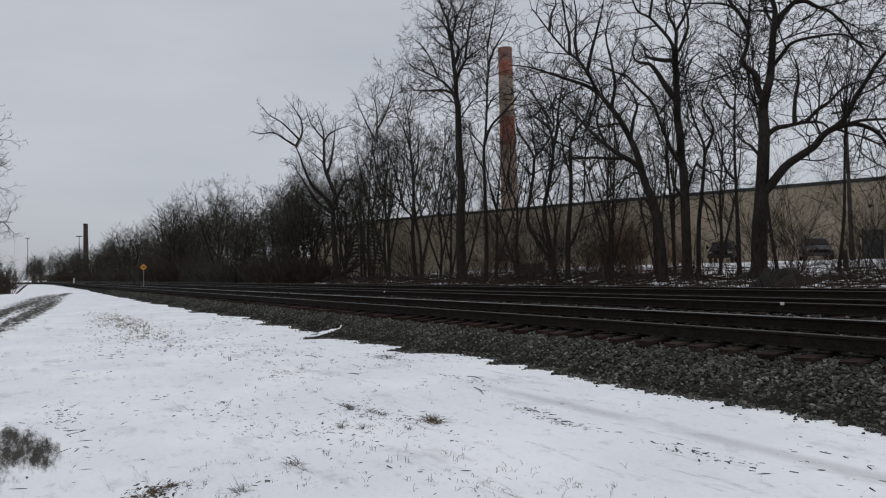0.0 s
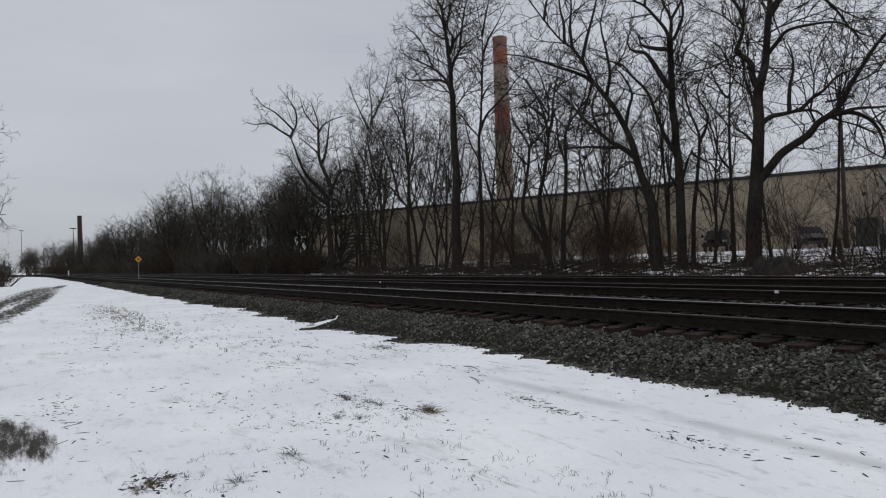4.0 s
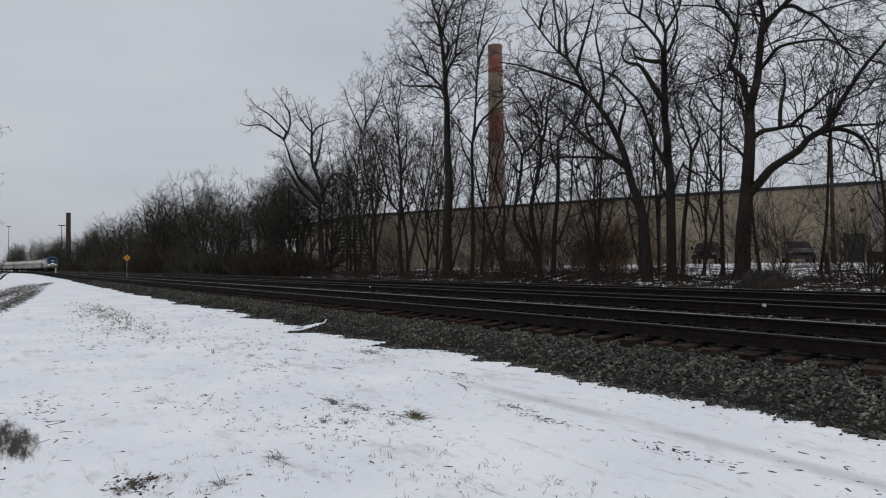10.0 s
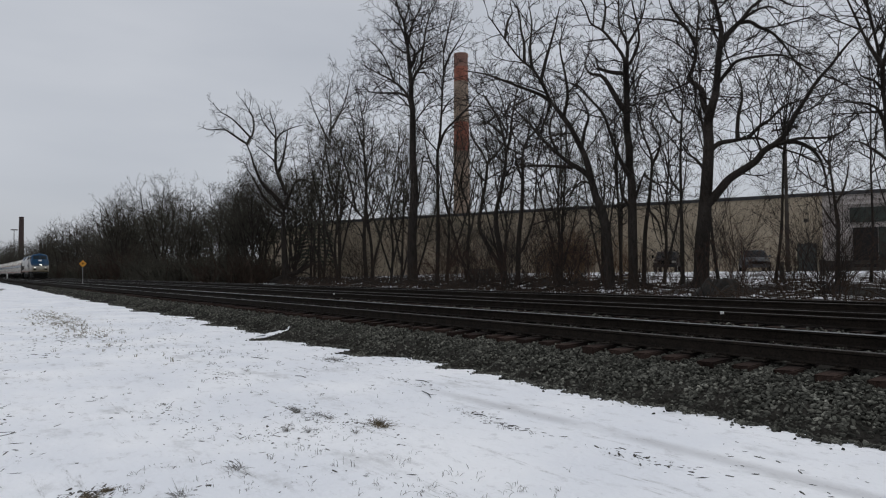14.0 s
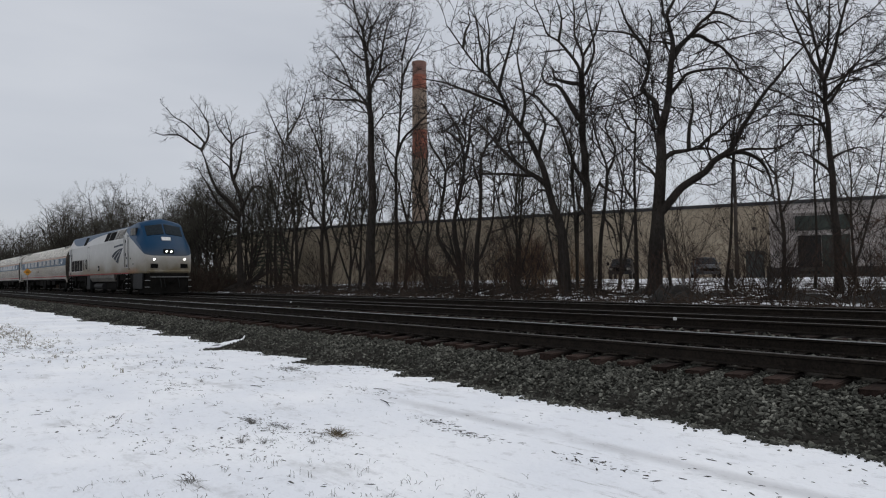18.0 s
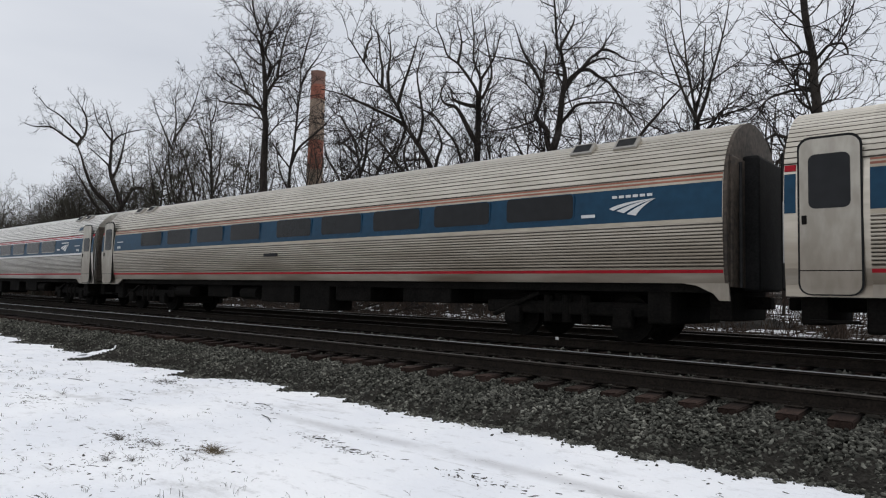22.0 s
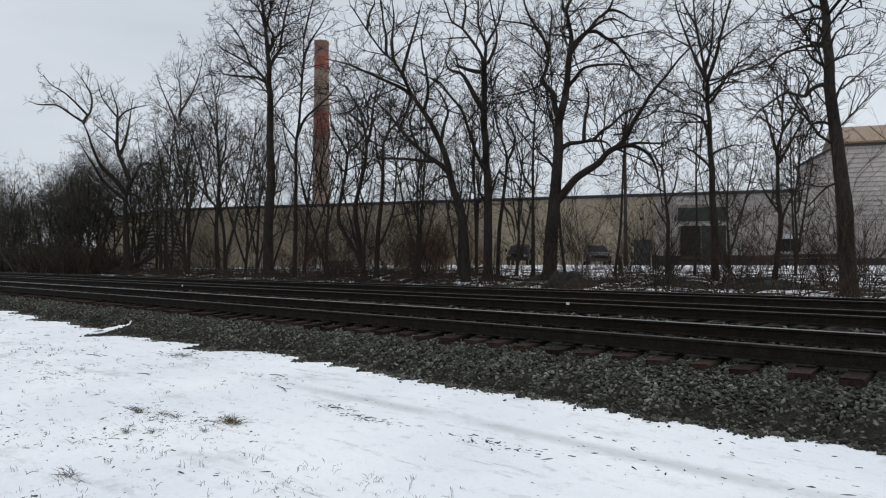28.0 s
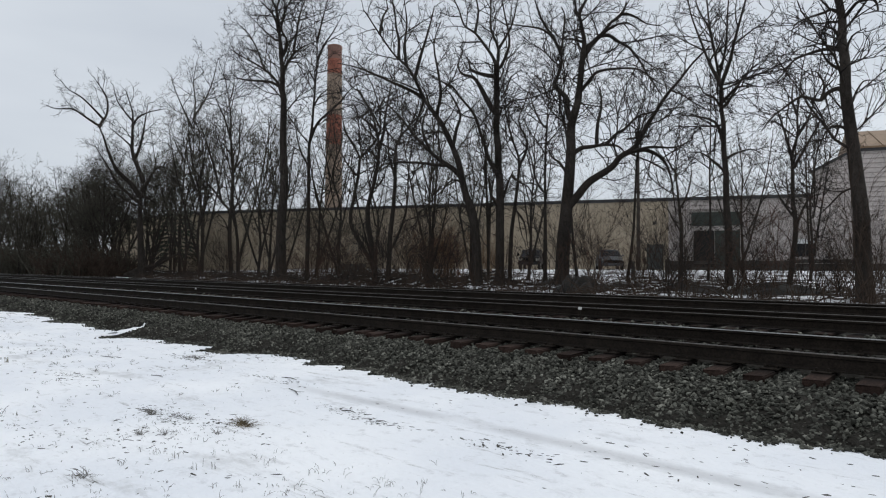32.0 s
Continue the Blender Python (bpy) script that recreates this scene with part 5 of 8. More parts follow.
def soil_steel(m, much=1.9):
    """Brake dust and road grime cling to the lower sides in uneven clouds."""
    n, l = m.node_tree.nodes, m.node_tree.links
    b = n["Principled BSDF"]
    src = b.inputs["Base Color"].links[0].from_socket
    co, sep, up, cl, mp, mul, mx = (n.new(k) for k in ("ShaderNodeTexCoord", "ShaderNodeSeparateXYZ", "ShaderNodeMapRange", "ShaderNodeTexNoise", "ShaderNodeMapping", "ShaderNodeMath", "ShaderNodeMix"))
    up.inputs["From Min"].default_value, up.inputs["From Max"].default_value, up.inputs["To Max"].default_value = 3.1, 1.1, much
    mp.inputs["Scale"].default_value = (0.3, 1.0, 1.4)
    cl.inputs["Scale"].default_value, cl.inputs["Detail"].default_value = 0.9, 7.0
    mul.operation, mul.use_clamp = "MULTIPLY", True
    mx.data_type = "RGBA"
    mx.inputs["B"].default_value = (0.15, 0.118, 0.085, 1)
    l.new(co.outputs["Object"], sep.inputs["Vector"])
    l.new(co.outputs["Object"], mp.inputs["Vector"])
    l.new(mp.outputs["Vector"], cl.inputs["Vector"])
    l.new(sep.outputs["Z"], up.inputs["Value"])
    l.new(up.outputs["Result"], mul.inputs[0])
    l.new(cl.outputs["Fac"], mul.inputs[1])
    l.new(mul.outputs[0], mx.inputs["Factor"])
    l.new(src, mx.inputs["A"])
    l.new(mx.outputs["Result"], b.inputs["Base Color"])


soil_steel(STEEL, 1.3)
soil_steel(DULL_STEEL, 1.6)
END_STEEL = mat("soiled_end_steel", (0.32, 0.295, 0.25), (0.5, 0.47, 0.41), 0.9, 0.42, 0.6, 0.04, stretch=(1, 1, 0.35))
soil_steel(END_STEEL, 1.3)
LAMP = plain_glow("lit_headlight", (1.0, 0.95, 0.85), 14.0)
SIGN_PLATE = mat("pale_sign_plate", (0.48, 0.46, 0.40), (0.6, 0.57, 0.5), 1.5, 0.6, bump=0.0)
STRIPE_ORANGE = mat("faded_orange_stripe", (0.22, 0.075, 0.045), (0.33, 0.125, 0.075), 1.0, 0.6, bump=0.02, stretch=(0.3, 1, 1))
STRIPE_TAN = mat("soiled_white_stripe", (0.36, 0.31, 0.235), (0.5, 0.45, 0.36), 1.0, 0.6, bump=0.02, stretch=(0.3, 1, 1))
SIGN_GREY = mat("weathered_sign_grey", (0.15, 0.145, 0.13), (0.24, 0.23, 0.21), 2.0, 0.8, bump=0.0)
TANK = mat("dirty_tank_grey", (0.075, 0.07, 0.06), (0.17, 0.16, 0.14), 0.8, 0.75, 0.0, 0.08, stretch=(0.5, 1, 1.5))
SILVER = mat("lamp_bezel", (0.3, 0.3, 0.3), (0.5, 0.5, 0.5), 3.0, 0.3, 0.8, 0.0)


def flat(points, y, thick=0.012):
    """A thin plate of the outline (x, z), its back at y, standing proud towards -y."""
    bm = bmesh.new()
    a = [bm.verts.new((x, y, z)) for x, z in points]
    b = [bm.verts.new((x, y - thick, z)) for x, z in points]
    n = len(points)
    bm.faces.new(a), bm.faces.new(b[::-1])
    for i in range(n):
        bm.faces.new((a[i], b[i], b[(i + 1) % n], a[(i + 1) % n]))
    return bm


def rounded(x0, x1, z0, z1, r, n=4):
    out = []
    for cx, cz, a0 in ((x1 - r, z1 - r, 0), (x0 + r, z1 - r, 90), (x0 + r, z0 + r, 180), (x1 - r, z0 + r, 270)):
        for k in range(n + 1):
            a = radians(a0 + 90 * k / n)
            out.append((cx + r * math.cos(a), cz + r * math.sin(a)))
    return out


def swoosh(cx, cz, w, h, y, parent, material, m=None):
    """Three tapering curved strokes that fan out of one corner."""
    at = lambda p: (cx + p[0] * w, cz + p[1] * h)
    for a, b, qa, qb in (((-0.5, 0.03), (-0.41, -0.1), (-0.2, 0.44), (-0.03, 0.34)), ((-0.33, -0.14), (-0.17, -0.3), (0.0, 0.28), (0.12, 0.22)), ((-0.11, -0.37), (0.09, -0.5), (0.16, 0.14), (0.24, 0.12))):
        top, low = [], []
        for i in range(11):
            t = i / 10
            for side, e, q, tip in ((top, a, qa, (0.5, 0.5)), (low, b, qb, (0.497, 0.485))):
                side.append(at(tuple((1 - t) ** 2 * e[c] + 2 * t * (1 - t) * q[c] + t * t * tip[c] for c in (0, 1))))
        part("logo_stroke", flat(top + low[::-1], y), material, parent, m=m)


def wheel_mesh(r=0.46):
    bm = bmesh.new()
    for r0, y0, y1 in ((r, -0.065, 0.065), (r + 0.028, 0.045, 0.075), (r * 0.8, -0.08, -0.06), (0.14, -0.16, 0.1)):
        rod((0, y0, 0), (0, y1, 0), r0, 28, bm=bm)
    me = bpy.data.meshes.new("wheel")
    bm.to_mesh(me)
    bm.free()
    me.materials.append(UNDER)
    return me


WHEEL = wheel_mesh()


def bogie(parent, x, base, r, loco_type=False):
    """A truck: four wheels on two axles, side frames with springs, and a cross beam."""
    t = part("truck_frame", box(-base / 2 - 0.75, base / 2 + 0.75, -1.12, -0.92, 0.5, 0.78, 0.05), UNDER, parent, m=pose(x, 0, 0))
    box_bm = box(-base / 2 - 0.75, base / 2 + 0.75, 0.92, 1.12, 0.5, 0.78, 0.05)
    box(-0.35, 0.35, -1.0, 1.0, 0.5, 0.95, 0.05, box_bm)
    part("far_side_frame", box_bm, UNDER, t)
    # solid dark block added to close the bright view through the truck
    part("truck_filler", box(-base / 2 - 0.5, base / 2 + 0.5, -0.6, 0.6, 0.3, 0.62, 0.04), UNDER, t)
    for ax in (-base / 2, base / 2):
        for s in (-1, 1):
            child("wheel", WHEEL, t, pose(ax, s * 0.76, r, 0, 0, 0 if s < 0 else 180) @ Matrix.Scale(r / 0.46, 4))
            part("axle_box", box(ax - 0.2, ax + 0.2, s * 1.12 - 0.1, s * 1.12 + 0.1, r - 0.18, r + 0.2, 0.04), UNDER, t)
        part("axle", rod((ax, -0.76, r), (ax, 0.76, r), 0.08, 10), UNDER, t)
    for dx in (-0.45, 0.0, 0.45):
        part("spring", rod((dx, -1.06, 0.35), (dx, -1.06, 0.9), 0.1, 10), UNDER, t)
    part("damper", rod((-base / 2 - 0.5, -1.18, 0.45), (-0.6, -1.18, 0.95), 0.05, 8), UNDER, t)
    return t


def loco_body():
    """The shell: stations along the length, each with side, slope and roof points."""
    rows = [(-10.15, 1.52, 3.66, 1.12, 4.44, 4.56), (6.5, 1.52, 3.66, 1.12, 4.44, 4.57), (7.3, 1.52, 3.66, 1.15, 4.5, 4.65), (8.4, 1.52, 3.64, 1.22, 4.55, 4.8), (9.05, 1.52, 3.6, 1.22, 4.54, 4.83), (9.38, 1.52, 3.54, 1.22, 4.36, 4.62), (9.52, 1.52, 3.48, 1.21, 4.22, 4.44), (10.08, 1.49, 3.18, 1.18, 3.6, 3.76), (10.54, 1.43, 2.76, 1.13, 3.02, 3.14), (10.88, 1.34, 2.28, 1.07, 2.46, 2.56), (11.0, 1.28, 1.9, 1.02, 2.14, 2.22)]
    cols = [smooth_path([Vector((r[0], r[c], 0)) for r in rows[2:]], 3) for c in range(1, 6)]
    rows = rows[:2] + [(cols[0][i].x, *(c[i].y for c in cols)) for i in range(len(cols[0]))]
    v, f = [], []
    for x, w, zs, w2, zt, zr in rows:
        half = [(w - 0.06, 1.36), (w, 1.5), (w, (1.5 + zs) / 2), (w, zs - 0.08), (w - 0.04, zs), ((w + w2) / 2 - 0.02, (zs + zt) / 2), (w2 + 0.03, zt - 0.04), (w2 - 0.06, zt + 0.02), (w2 * 0.5, (zt + zr) / 2 + 0.03)]
        v += [(x, -a, z) for a, z in half] + [(x, 0, zr)] + [(x, a, z) for a, z in reversed(half)]
    n = 19
    for i in range(len(rows) - 1):
        for j in range(n - 1):
            f.append((i * n + j, i * n + j + 1, (i + 1) * n + j + 1, (i + 1) * n + j))
        f.append((i * n + n - 1, i * n, (i + 1) * n, (i + 1) * n + n - 1))
    f += [tuple(range(n))[::-1], tuple((len(rows) - 1) * n + j for j in range(n))]
    me = mesh("body", v, f, LOCO_PAINT, smooth=True)
    me.set_sharp_from_angle(angle=radians(24))
    return me


def slope_plate(x0, x1, a, b, material, name, parent, lift=0.012, shift=0.0):
    """A panel on the sloping shoulder of the shell, between fractions a and b of the slope."""
    p = lambda t: (-(1.48 + (1.15 - 1.48) * t), 3.66 + (4.40 - 3.66) * t)
    ny, nz = -0.91, 0.41
    bm = bmesh.new()
    (ya, za), (yb, zb) = p(a), p(b)
    lo = [bm.verts.new((x, y, z)) for x, y, z in ((x0, ya, za), (x1, ya, za), (x1 + shift, yb, zb), (x0 + shift, yb, zb))]
    hi = [bm.verts.new((q.co.x, q.co.y + ny * lift, q.co.z + nz * lift)) for q in lo]
    bm.faces.new(lo[::-1]), bm.faces.new(hi)
    for i in range(4):
        bm.faces.new((lo[i], lo[(i + 1) % 4], hi[(i + 1) % 4], hi[i]))
    return part(name, bm, material, parent)


def lettering(words, size, material, parent, m, label=""):
    """Raised characters in the plain font, as one mesh."""
    text = bpy.data.curves.new("number", "FONT")
    text.body, text.size, text.extrude, text.offset = words, size, 0.006, 0.014 * size
    tmp = bpy.data.objects.new("number", text)
    scene.collection.objects.link(tmp)
    bpy.context.view_layer.update()
    me = bpy.data.meshes.new_from_object(tmp.evaluated_get(bpy.context.evaluated_depsgraph_get()))
    bpy.data.objects.remove(tmp)
    me.materials.clear()
    me.materials.append(material)
    return child("number", me, parent, m, label)


def build_loco():
    ob = empty("diesel_locomotive", None, "dirty silver-grey passenger diesel locomotive with blue cab top", "locomotive")
    body = child("body", loco_body(), ob)
    y = -1.52
    part("sill_stripe", flat([(-10.1, 1.365), (7.9, 1.365), (7.9, 1.42), (-10.1, 1.42)], y + 0.005, 0.014), GRIME, body)
    # openings along the shoulder
    for x0, x1 in ((-5.0, -4.12), (1.4, 2.42), (2.57, 3.27), (3.31, 4.03)):
        slope_plate(x0, x1, 0.03, 0.86, BLACK, "intake_screen", ob, shift=-0.12)
    grille = slope_plate(4.26, 6.2, 0.06, 0.86, BLACK, "louvre_panel", ob)
    for k in range(9):
        t = 0.1 + 0.083 * k
        slope_plate(4.3, 6.16, t, t + 0.034, STEEL_FLAT, "louvre", grille, 0.03)
    # lower radiator grilles near the rear
    for x0, x1 in ((-8.85, -7.05), (-6.94, -5.14)):
        part("grille_frame", flat(rounded(x0 - 0.06, x1 + 0.06, 1.66, 2.62, 0.02), y, 0.006), STEEL_FLAT, ob)
        g = part("grille", flat([(x0, 1.72), (x1, 1.72), (x1, 2.56), (x0, 2.56)], y), BLACK, ob)
        for k in range(12):
            z = 1.76 + k * 0.064
            part("slat", flat([(x0 + 0.03, z), (x1 - 0.03, z), (x1 - 0.03, z + 0.02), (x0 + 0.03, z + 0.02)], y - 0.012, 0.014), SLAT, g)
        part("bar", flat([((x0 + x1) / 2 - 0.02, 1.72), ((x0 + x1) / 2 + 0.02, 1.72), ((x0 + x1) / 2 + 0.02, 2.53), ((x0 + x1) / 2 - 0.02, 2.53)], y - 0.012, 0.02), STEEL_FLAT, g)
    # rear door with its window and rails
    part("door_seal", flat(rounded(-9.79, -9.09, 1.43, 3.645, 0.07), y, 0.006), SIGN_GREY, ob)
    # flat black plate stands in for the shade inside the step notch
    part("step_pocket_shade", flat(rounded(-9.62, -9.26, 1.46, 1.6, 0.02), y - 0.012, 0.006), BLACK, ob)
    door = part("door", flat(rounded(-9.77, -9.11, 1.44, 3.63, 0.06), y, 0.012), LOCO_PAINT, ob)
    part("window", flat(rounded(-9.68, -9.2, 2.93, 3.54, 0.09), y - 0.012, 0.012), DARK_GLASS, door)
    part("latch", box(-9.24, -9.16, y - 0.03, y - 0.012, 2.72, 2.88, 0.01), BLACK, door)
    for x in (-9.92, -8.98):
        # no recess is cut: grey plate, and a black strip painting its shaded edge
        part("rail_pocket", flat(rounded(x - 0.065, x + 0.065, 1.72, 3.2, 0.015), y, 0.006), SIGN_GREY, ob)
        part("pocket_edge_shade", flat([(x + 0.035, 1.72), (x + 0.06, 1.72), (x + 0.06, 3.2), (x + 0.035, 3.2)], y - 0.006, 0.006), BLACK, ob)
        part("handrail", rod((x - 0.01, y - 0.03, 1.78), (x - 0.01, y - 0.03, 3.14), 0.016, 8), UNDER, ob)
    # cab door, rails and steps
    part("door_seal", flat(rounded(7.13, 7.64, 2.40, 3.62, 0.05), y, 0.007), RUBBER, ob)
    door = part("door", flat(rounded(7.15, 7.62, 2.42, 3.6, 0.05), y, 0.012), LOCO_PAINT, ob)
    part("latch", box(7.1, 7.2, y - 0.03, y, 2.5, 2.68, 0.01), BLACK, door)
    part("latch", box(7.1, 7.22, y - 0.03, y, 3.35, 3.52, 0.01), BLACK, door)
    # flat plates, mostly dark, painting the shade inside the step recess
    for k in range(3):
        z = 1.74 + 0.26 * k
        part("step_pocket_shade", flat(rounded(7.24, 7.66, z, z + 0.2, 0.03), y, 0.008), SKIRT if k != 1 else STEEL_FLAT, ob)
        part("step_tread", box(7.25, 7.65, y - 0.03, y, z, z + 0.035, 0.006), RAILING, ob)
    for x in (7.02, 7.82):
        part("handrail", rod((x - 0.1, y - 0.07, 3.85), (x + 0.05, y - 0.07, 1.75), 0.024, 8), RAILING, ob)
        part("rail_cover", box(x - 0.14, x - 0.02, y - 0.03, y, 1.8, 3.8, 0.01), LOCO_PAINT, ob)
    for x0 in (7.38, -9.5):
        for z in (0.42, 0.72, 1.02, 1.28):
            part("ladder_step", box(x0, x0 + 0.42, y - 0.05, y + 0.12, z, z + 0.035, 0.006), RAILING, ob)
        for dx in (0, 0.42):
            part("ladder_side", box(x0 + dx - 0.02, x0 + dx + 0.02, y - 0.03, y + 0.05, 0.4, 1.36), UNDER, ob)
    # small hatches and marks
    hatch = part("filler_hatch", flat(rounded(-0.12, 0.28, 1.64, 2.0, 0.04), y, 0.01), BLACK, ob)
    part("filler_cap", rod((0.12, y - 0.02, 1.8), (0.12, y - 0.06, 1.8), 0.09, 12), RAILING, hatch)
    for a, b in (((-3.39, 1.69), (-3.37, 3.49)), ((-2.75, 1.69), (-2.73, 3.49)), ((-3.39, 3.47), (-2.73, 3.49)), ((-3.39, 1.69), (-2.73, 1.71))):
        part("hatch_joint", flat([a, (b[0], a[1]), b, (a[0], b[1])], y, 0.004), SKIRT, ob)
    for x, z in ((8.3, 2.3), (8.9, 1.95), (8.05, 1.65)):
        part("valve_cover", rod((x, y + 0.06, z), (x, y - 0.03, z), 0.045, 10), BLACK, ob)
    # numerals and plain lettering bars
    lettering("110", 1.12, BLACK, ob, pose(-4.95, y - 0.008, 1.84, 90, 0, 0) @ Matrix.Diagonal((0.86, 0.95, 1, 1)), "black fleet numerals")
    for k in range(6):
        x = 4.28 + k * 0.375
        part("letter_bar", flat([(x, 3.14 + 0.012 * k), (x + 0.29, 3.14 + 0.012 * k), (x + 0.3, 3.27 + 0.012 * k), (x + 0.04, 3.27 + 0.012 * k)], y, 0.008), LOGO_BLUE, ob)
    swoosh(5.12, 2.56, 2.76, 0.99, y, ob, LOGO_BLUE)
    # cab glass
    for x0, x1 in ((8.02, 8.58), (8.66, 9.18)):
        part("side_window", flat([(x0, 3.76), (x1, 3.74), (x1 - 0.02, 4.2), (x0 + 0.02, 4.22)], -1.24, 0.24), DARK_GLASS, ob)
    part("mirror", box(9.08, 9.17, -1.7, -1.5, 3.74, 4.14, 0.02), SIGN_GREY, ob)
    for s in (-1, 1):
        ws = bmesh.new()
        q = [(9.53, s * 0.06, 4.43), (9.53, s * 1.06, 4.28), (10.05, s * 1.06, 3.65), (10.05, s * 0.06, 3.8)]
        lo = [ws.verts.new(p) for p in q]
        hi = [ws.verts.new((p[0] + 0.025, p[1], p[2] + 0.03)) for p in q]
        ws.faces.new(lo), ws.faces.new(hi)
        for i in range(4):
            ws.faces.new((lo[i], lo[(i + 1) % 4], hi[(i + 1) % 4], hi[i]))
        part("windscreen", ws, CAB_GLASS, ob)
    emblem = bmesh.new()
    q = [(10.22, -0.28, 3.575), (10.22, 0.28, 3.575), (10.37, 0.26, 3.37), (10.37, -0.26, 3.37)]
    lo = [emblem.verts.new(p) for p in q]
    hi = [emblem.verts.new((p[0] + 0.03, p[1], p[2] + 0.03)) for p in q]
    emblem.faces.new(lo), emblem.faces.new(hi)
    for i in range(4):
        emblem.faces.new((lo[i], lo[(i + 1) % 4], hi[(i + 1) % 4], hi[i]))
    part("nose_emblem", emblem, STRIPE_WHITE, ob)
    # lamps
    house = part("headlight_housing", box(10.7, 10.93, -0.3, 0.3, 2.55, 2.83, 0.05), BLACK, ob)
    for s in (-1, 1):
        part("headlight", rod((10.92, s * 0.14, 2.69), (10.95, s * 0.14, 2.69), 0.05, 16), LAMP, house)
        d = part("ditch_light", rod((10.84, s * 0.9, 2.19), (11.0, s * 0.9, 2.19), 0.105, 16), SILVER, ob)
        part("lens", rod((11.0, s * 0.9, 2.19), (11.015, s * 0.9, 2.19), 0.045, 16), LAMP, d)
        part("nose_vent", box(10.95, 11.02, s * 0.88 - 0.22, s * 0.88 + 0.22, 1.66, 1.93, 0.02), BLACK, ob)
    part("nose_band", box(10.87, 11.06, -1.2, 1.2, 1.4, 1.52, 0.03), LOCO_PAINT, ob)
    # pilot, coupler and skirts
    bm = bmesh.new()
    ring = [(10.1, -1.36), (11.15, -1.12), (11.34, 0), (11.15, 1.12), (10.1, 1.36)]
    low = [bm.verts.new((x, yy, 0.14)) for x, yy in ring]
    top = [bm.verts.new((x - 0.18, yy, 1.36)) for x, yy in ring]
    bm.faces.new(low[::-1]), bm.faces.new(top)
    for i in range(5):
        bm.faces.new((low[i], low[(i + 1) % 5], top[(i + 1) % 5], top[i]))
    part("pilot", bm, UNDER, ob)
    for yy in (-0.62, -0.4, 0.45):
        for a, b in (((11.12, yy, 1.2), (11.32, yy + 0.03, 0.86)), ((11.32, yy + 0.03, 0.86), (11.3, yy + 0.08, 0.5))):
            part("brake_hose", rod(a, b, 0.028, 8), RUBBER, ob)
    for s in (-1, 1):
        part("corner_step", box(10.75, 11.02, s * 1.2 - 0.14, s * 1.2 + 0.14, 0.5, 0.54, 0.008), RAILING, ob)
        part("corner_step", box(10.75, 11.02, s * 1.2 - 0.14, s * 1.2 + 0.14, 0.9, 0.94, 0.008), RAILING, ob)
        part("corner_rail", rod((10.98, s * 1.22, 1.4), (10.86, s * 1.3, 2.1), 0.016, 8), RAILING, ob)
    part("uncoupling_lever", rod((11.2, -1.15, 1.12), (11.2, 1.15, 1.12), 0.018, 8), RAILING, ob)
    part("plough_edge", box(11.1, 11.24, -1.1, 1.1, 0.12, 0.17, 0.01), SKIRT, ob)
    part("coupler", box(11.05, 11.55, -0.14, 0.14, 0.78, 1.02, 0.05), UNDER, ob)
    part("coupler", box(-10.55, -10.1, -0.14, 0.14, 0.78, 1.02, 0.05), UNDER, ob)
    part("cab_skirt", flat([(8.55, 0.42), (10.4, 0.42), (10.5, 1.36), (8.55, 1.36)], -1.34, 0.08), SKIRT, ob)
    bm = bmesh.new()
    prof = [(-1.46, 1.37), (-1.46, 1.15), (-1.3, 0.88), (1.3, 0.88), (1.46, 1.15), (1.46, 1.37)]
    a = [bm.verts.new((-2.85, yy, z)) for yy, z in prof]
    b = [bm.verts.new((4.15 if z > 1.1 else 3.85, yy, z)) for yy, z in prof]
    bm.faces.new(a), bm.faces.new(b[::-1])
    for i in range(6):
        bm.faces.new((a[i], a[(i + 1) % 6], b[(i + 1) % 6], b[i]))
    part("fuel_tank_skirt", bm, TANK, ob)
    part("battery_box", box(-3.88, -2.83, -1.46, -0.4, 0.32, 1.3, 0.04), SKIRT, ob)
    part("lower_tank", box(-2.4, 3.4, -1.1, 1.1, 0.3, 0.9, 0.15), UNDER, ob)
    part("air_reservoir", rod((-1.9, -1.2, 0.55), (0.6, -1.2, 0.55), 0.2, 14), SKIRT, ob)
    part("frame", box(-10.1, 10.3, -1.3, 1.3, 0.95, 1.38), UNDER, ob)
    for x, w, h in ((-2.6, 1.3, 0.12), (2.2, 1.6, 0.1), (5.2, 0.9, 0.12), (-7.6, 2.2, 0.08)):
        part("roof_hatch", box(x - w / 2, x + w / 2, -0.7, 0.7, 4.5, 4.55 + h, 0.03), SKIRT, ob)
    part("horn", rod((7.3, -0.25, 4.68), (7.85, -0.25, 4.68), 0.07, 10, 0.12), BLACK, ob)
    bogie(ob, -6.55, 2.74, 0.5)
    bogie(ob, 6.55, 2.74, 0.5)
    for x in (-8.3, -4.7, 4.75, 8.3):
        part("sand_pipe_box", box(x - 0.2, x + 0.2, -1.4, -1.05, 0.55, 1.3, 0.04), UNDER, ob)
    part("diaphragm", box(-10.42, -10.13, -0.75, 0.75, 1.1, 3.5, 0.06), RUBBER, ob)
    return ob


# the coaches' outline: half width by height
SIDE = [(1.16, 1.50), (1.42, 1.55), (1.9, 1.595), (2.3, 1.60), (2.7, 1.588), (3.0, 1.555), (3.25, 1.49), (3.5, 1.37), (3.75, 1.17), (3.95, 0.92), (4.1, 0.62), (4.18, 0.3), (4.21, 0.0)]


def half_width(z):
    for (a, u), (b, v) in zip(SIDE, SIDE[1:]):
        if a <= z <= b:
            return u + (v - u) * (z - a) / (b - a)
    return SIDE[0][1] if z < 1.16 else 0.0


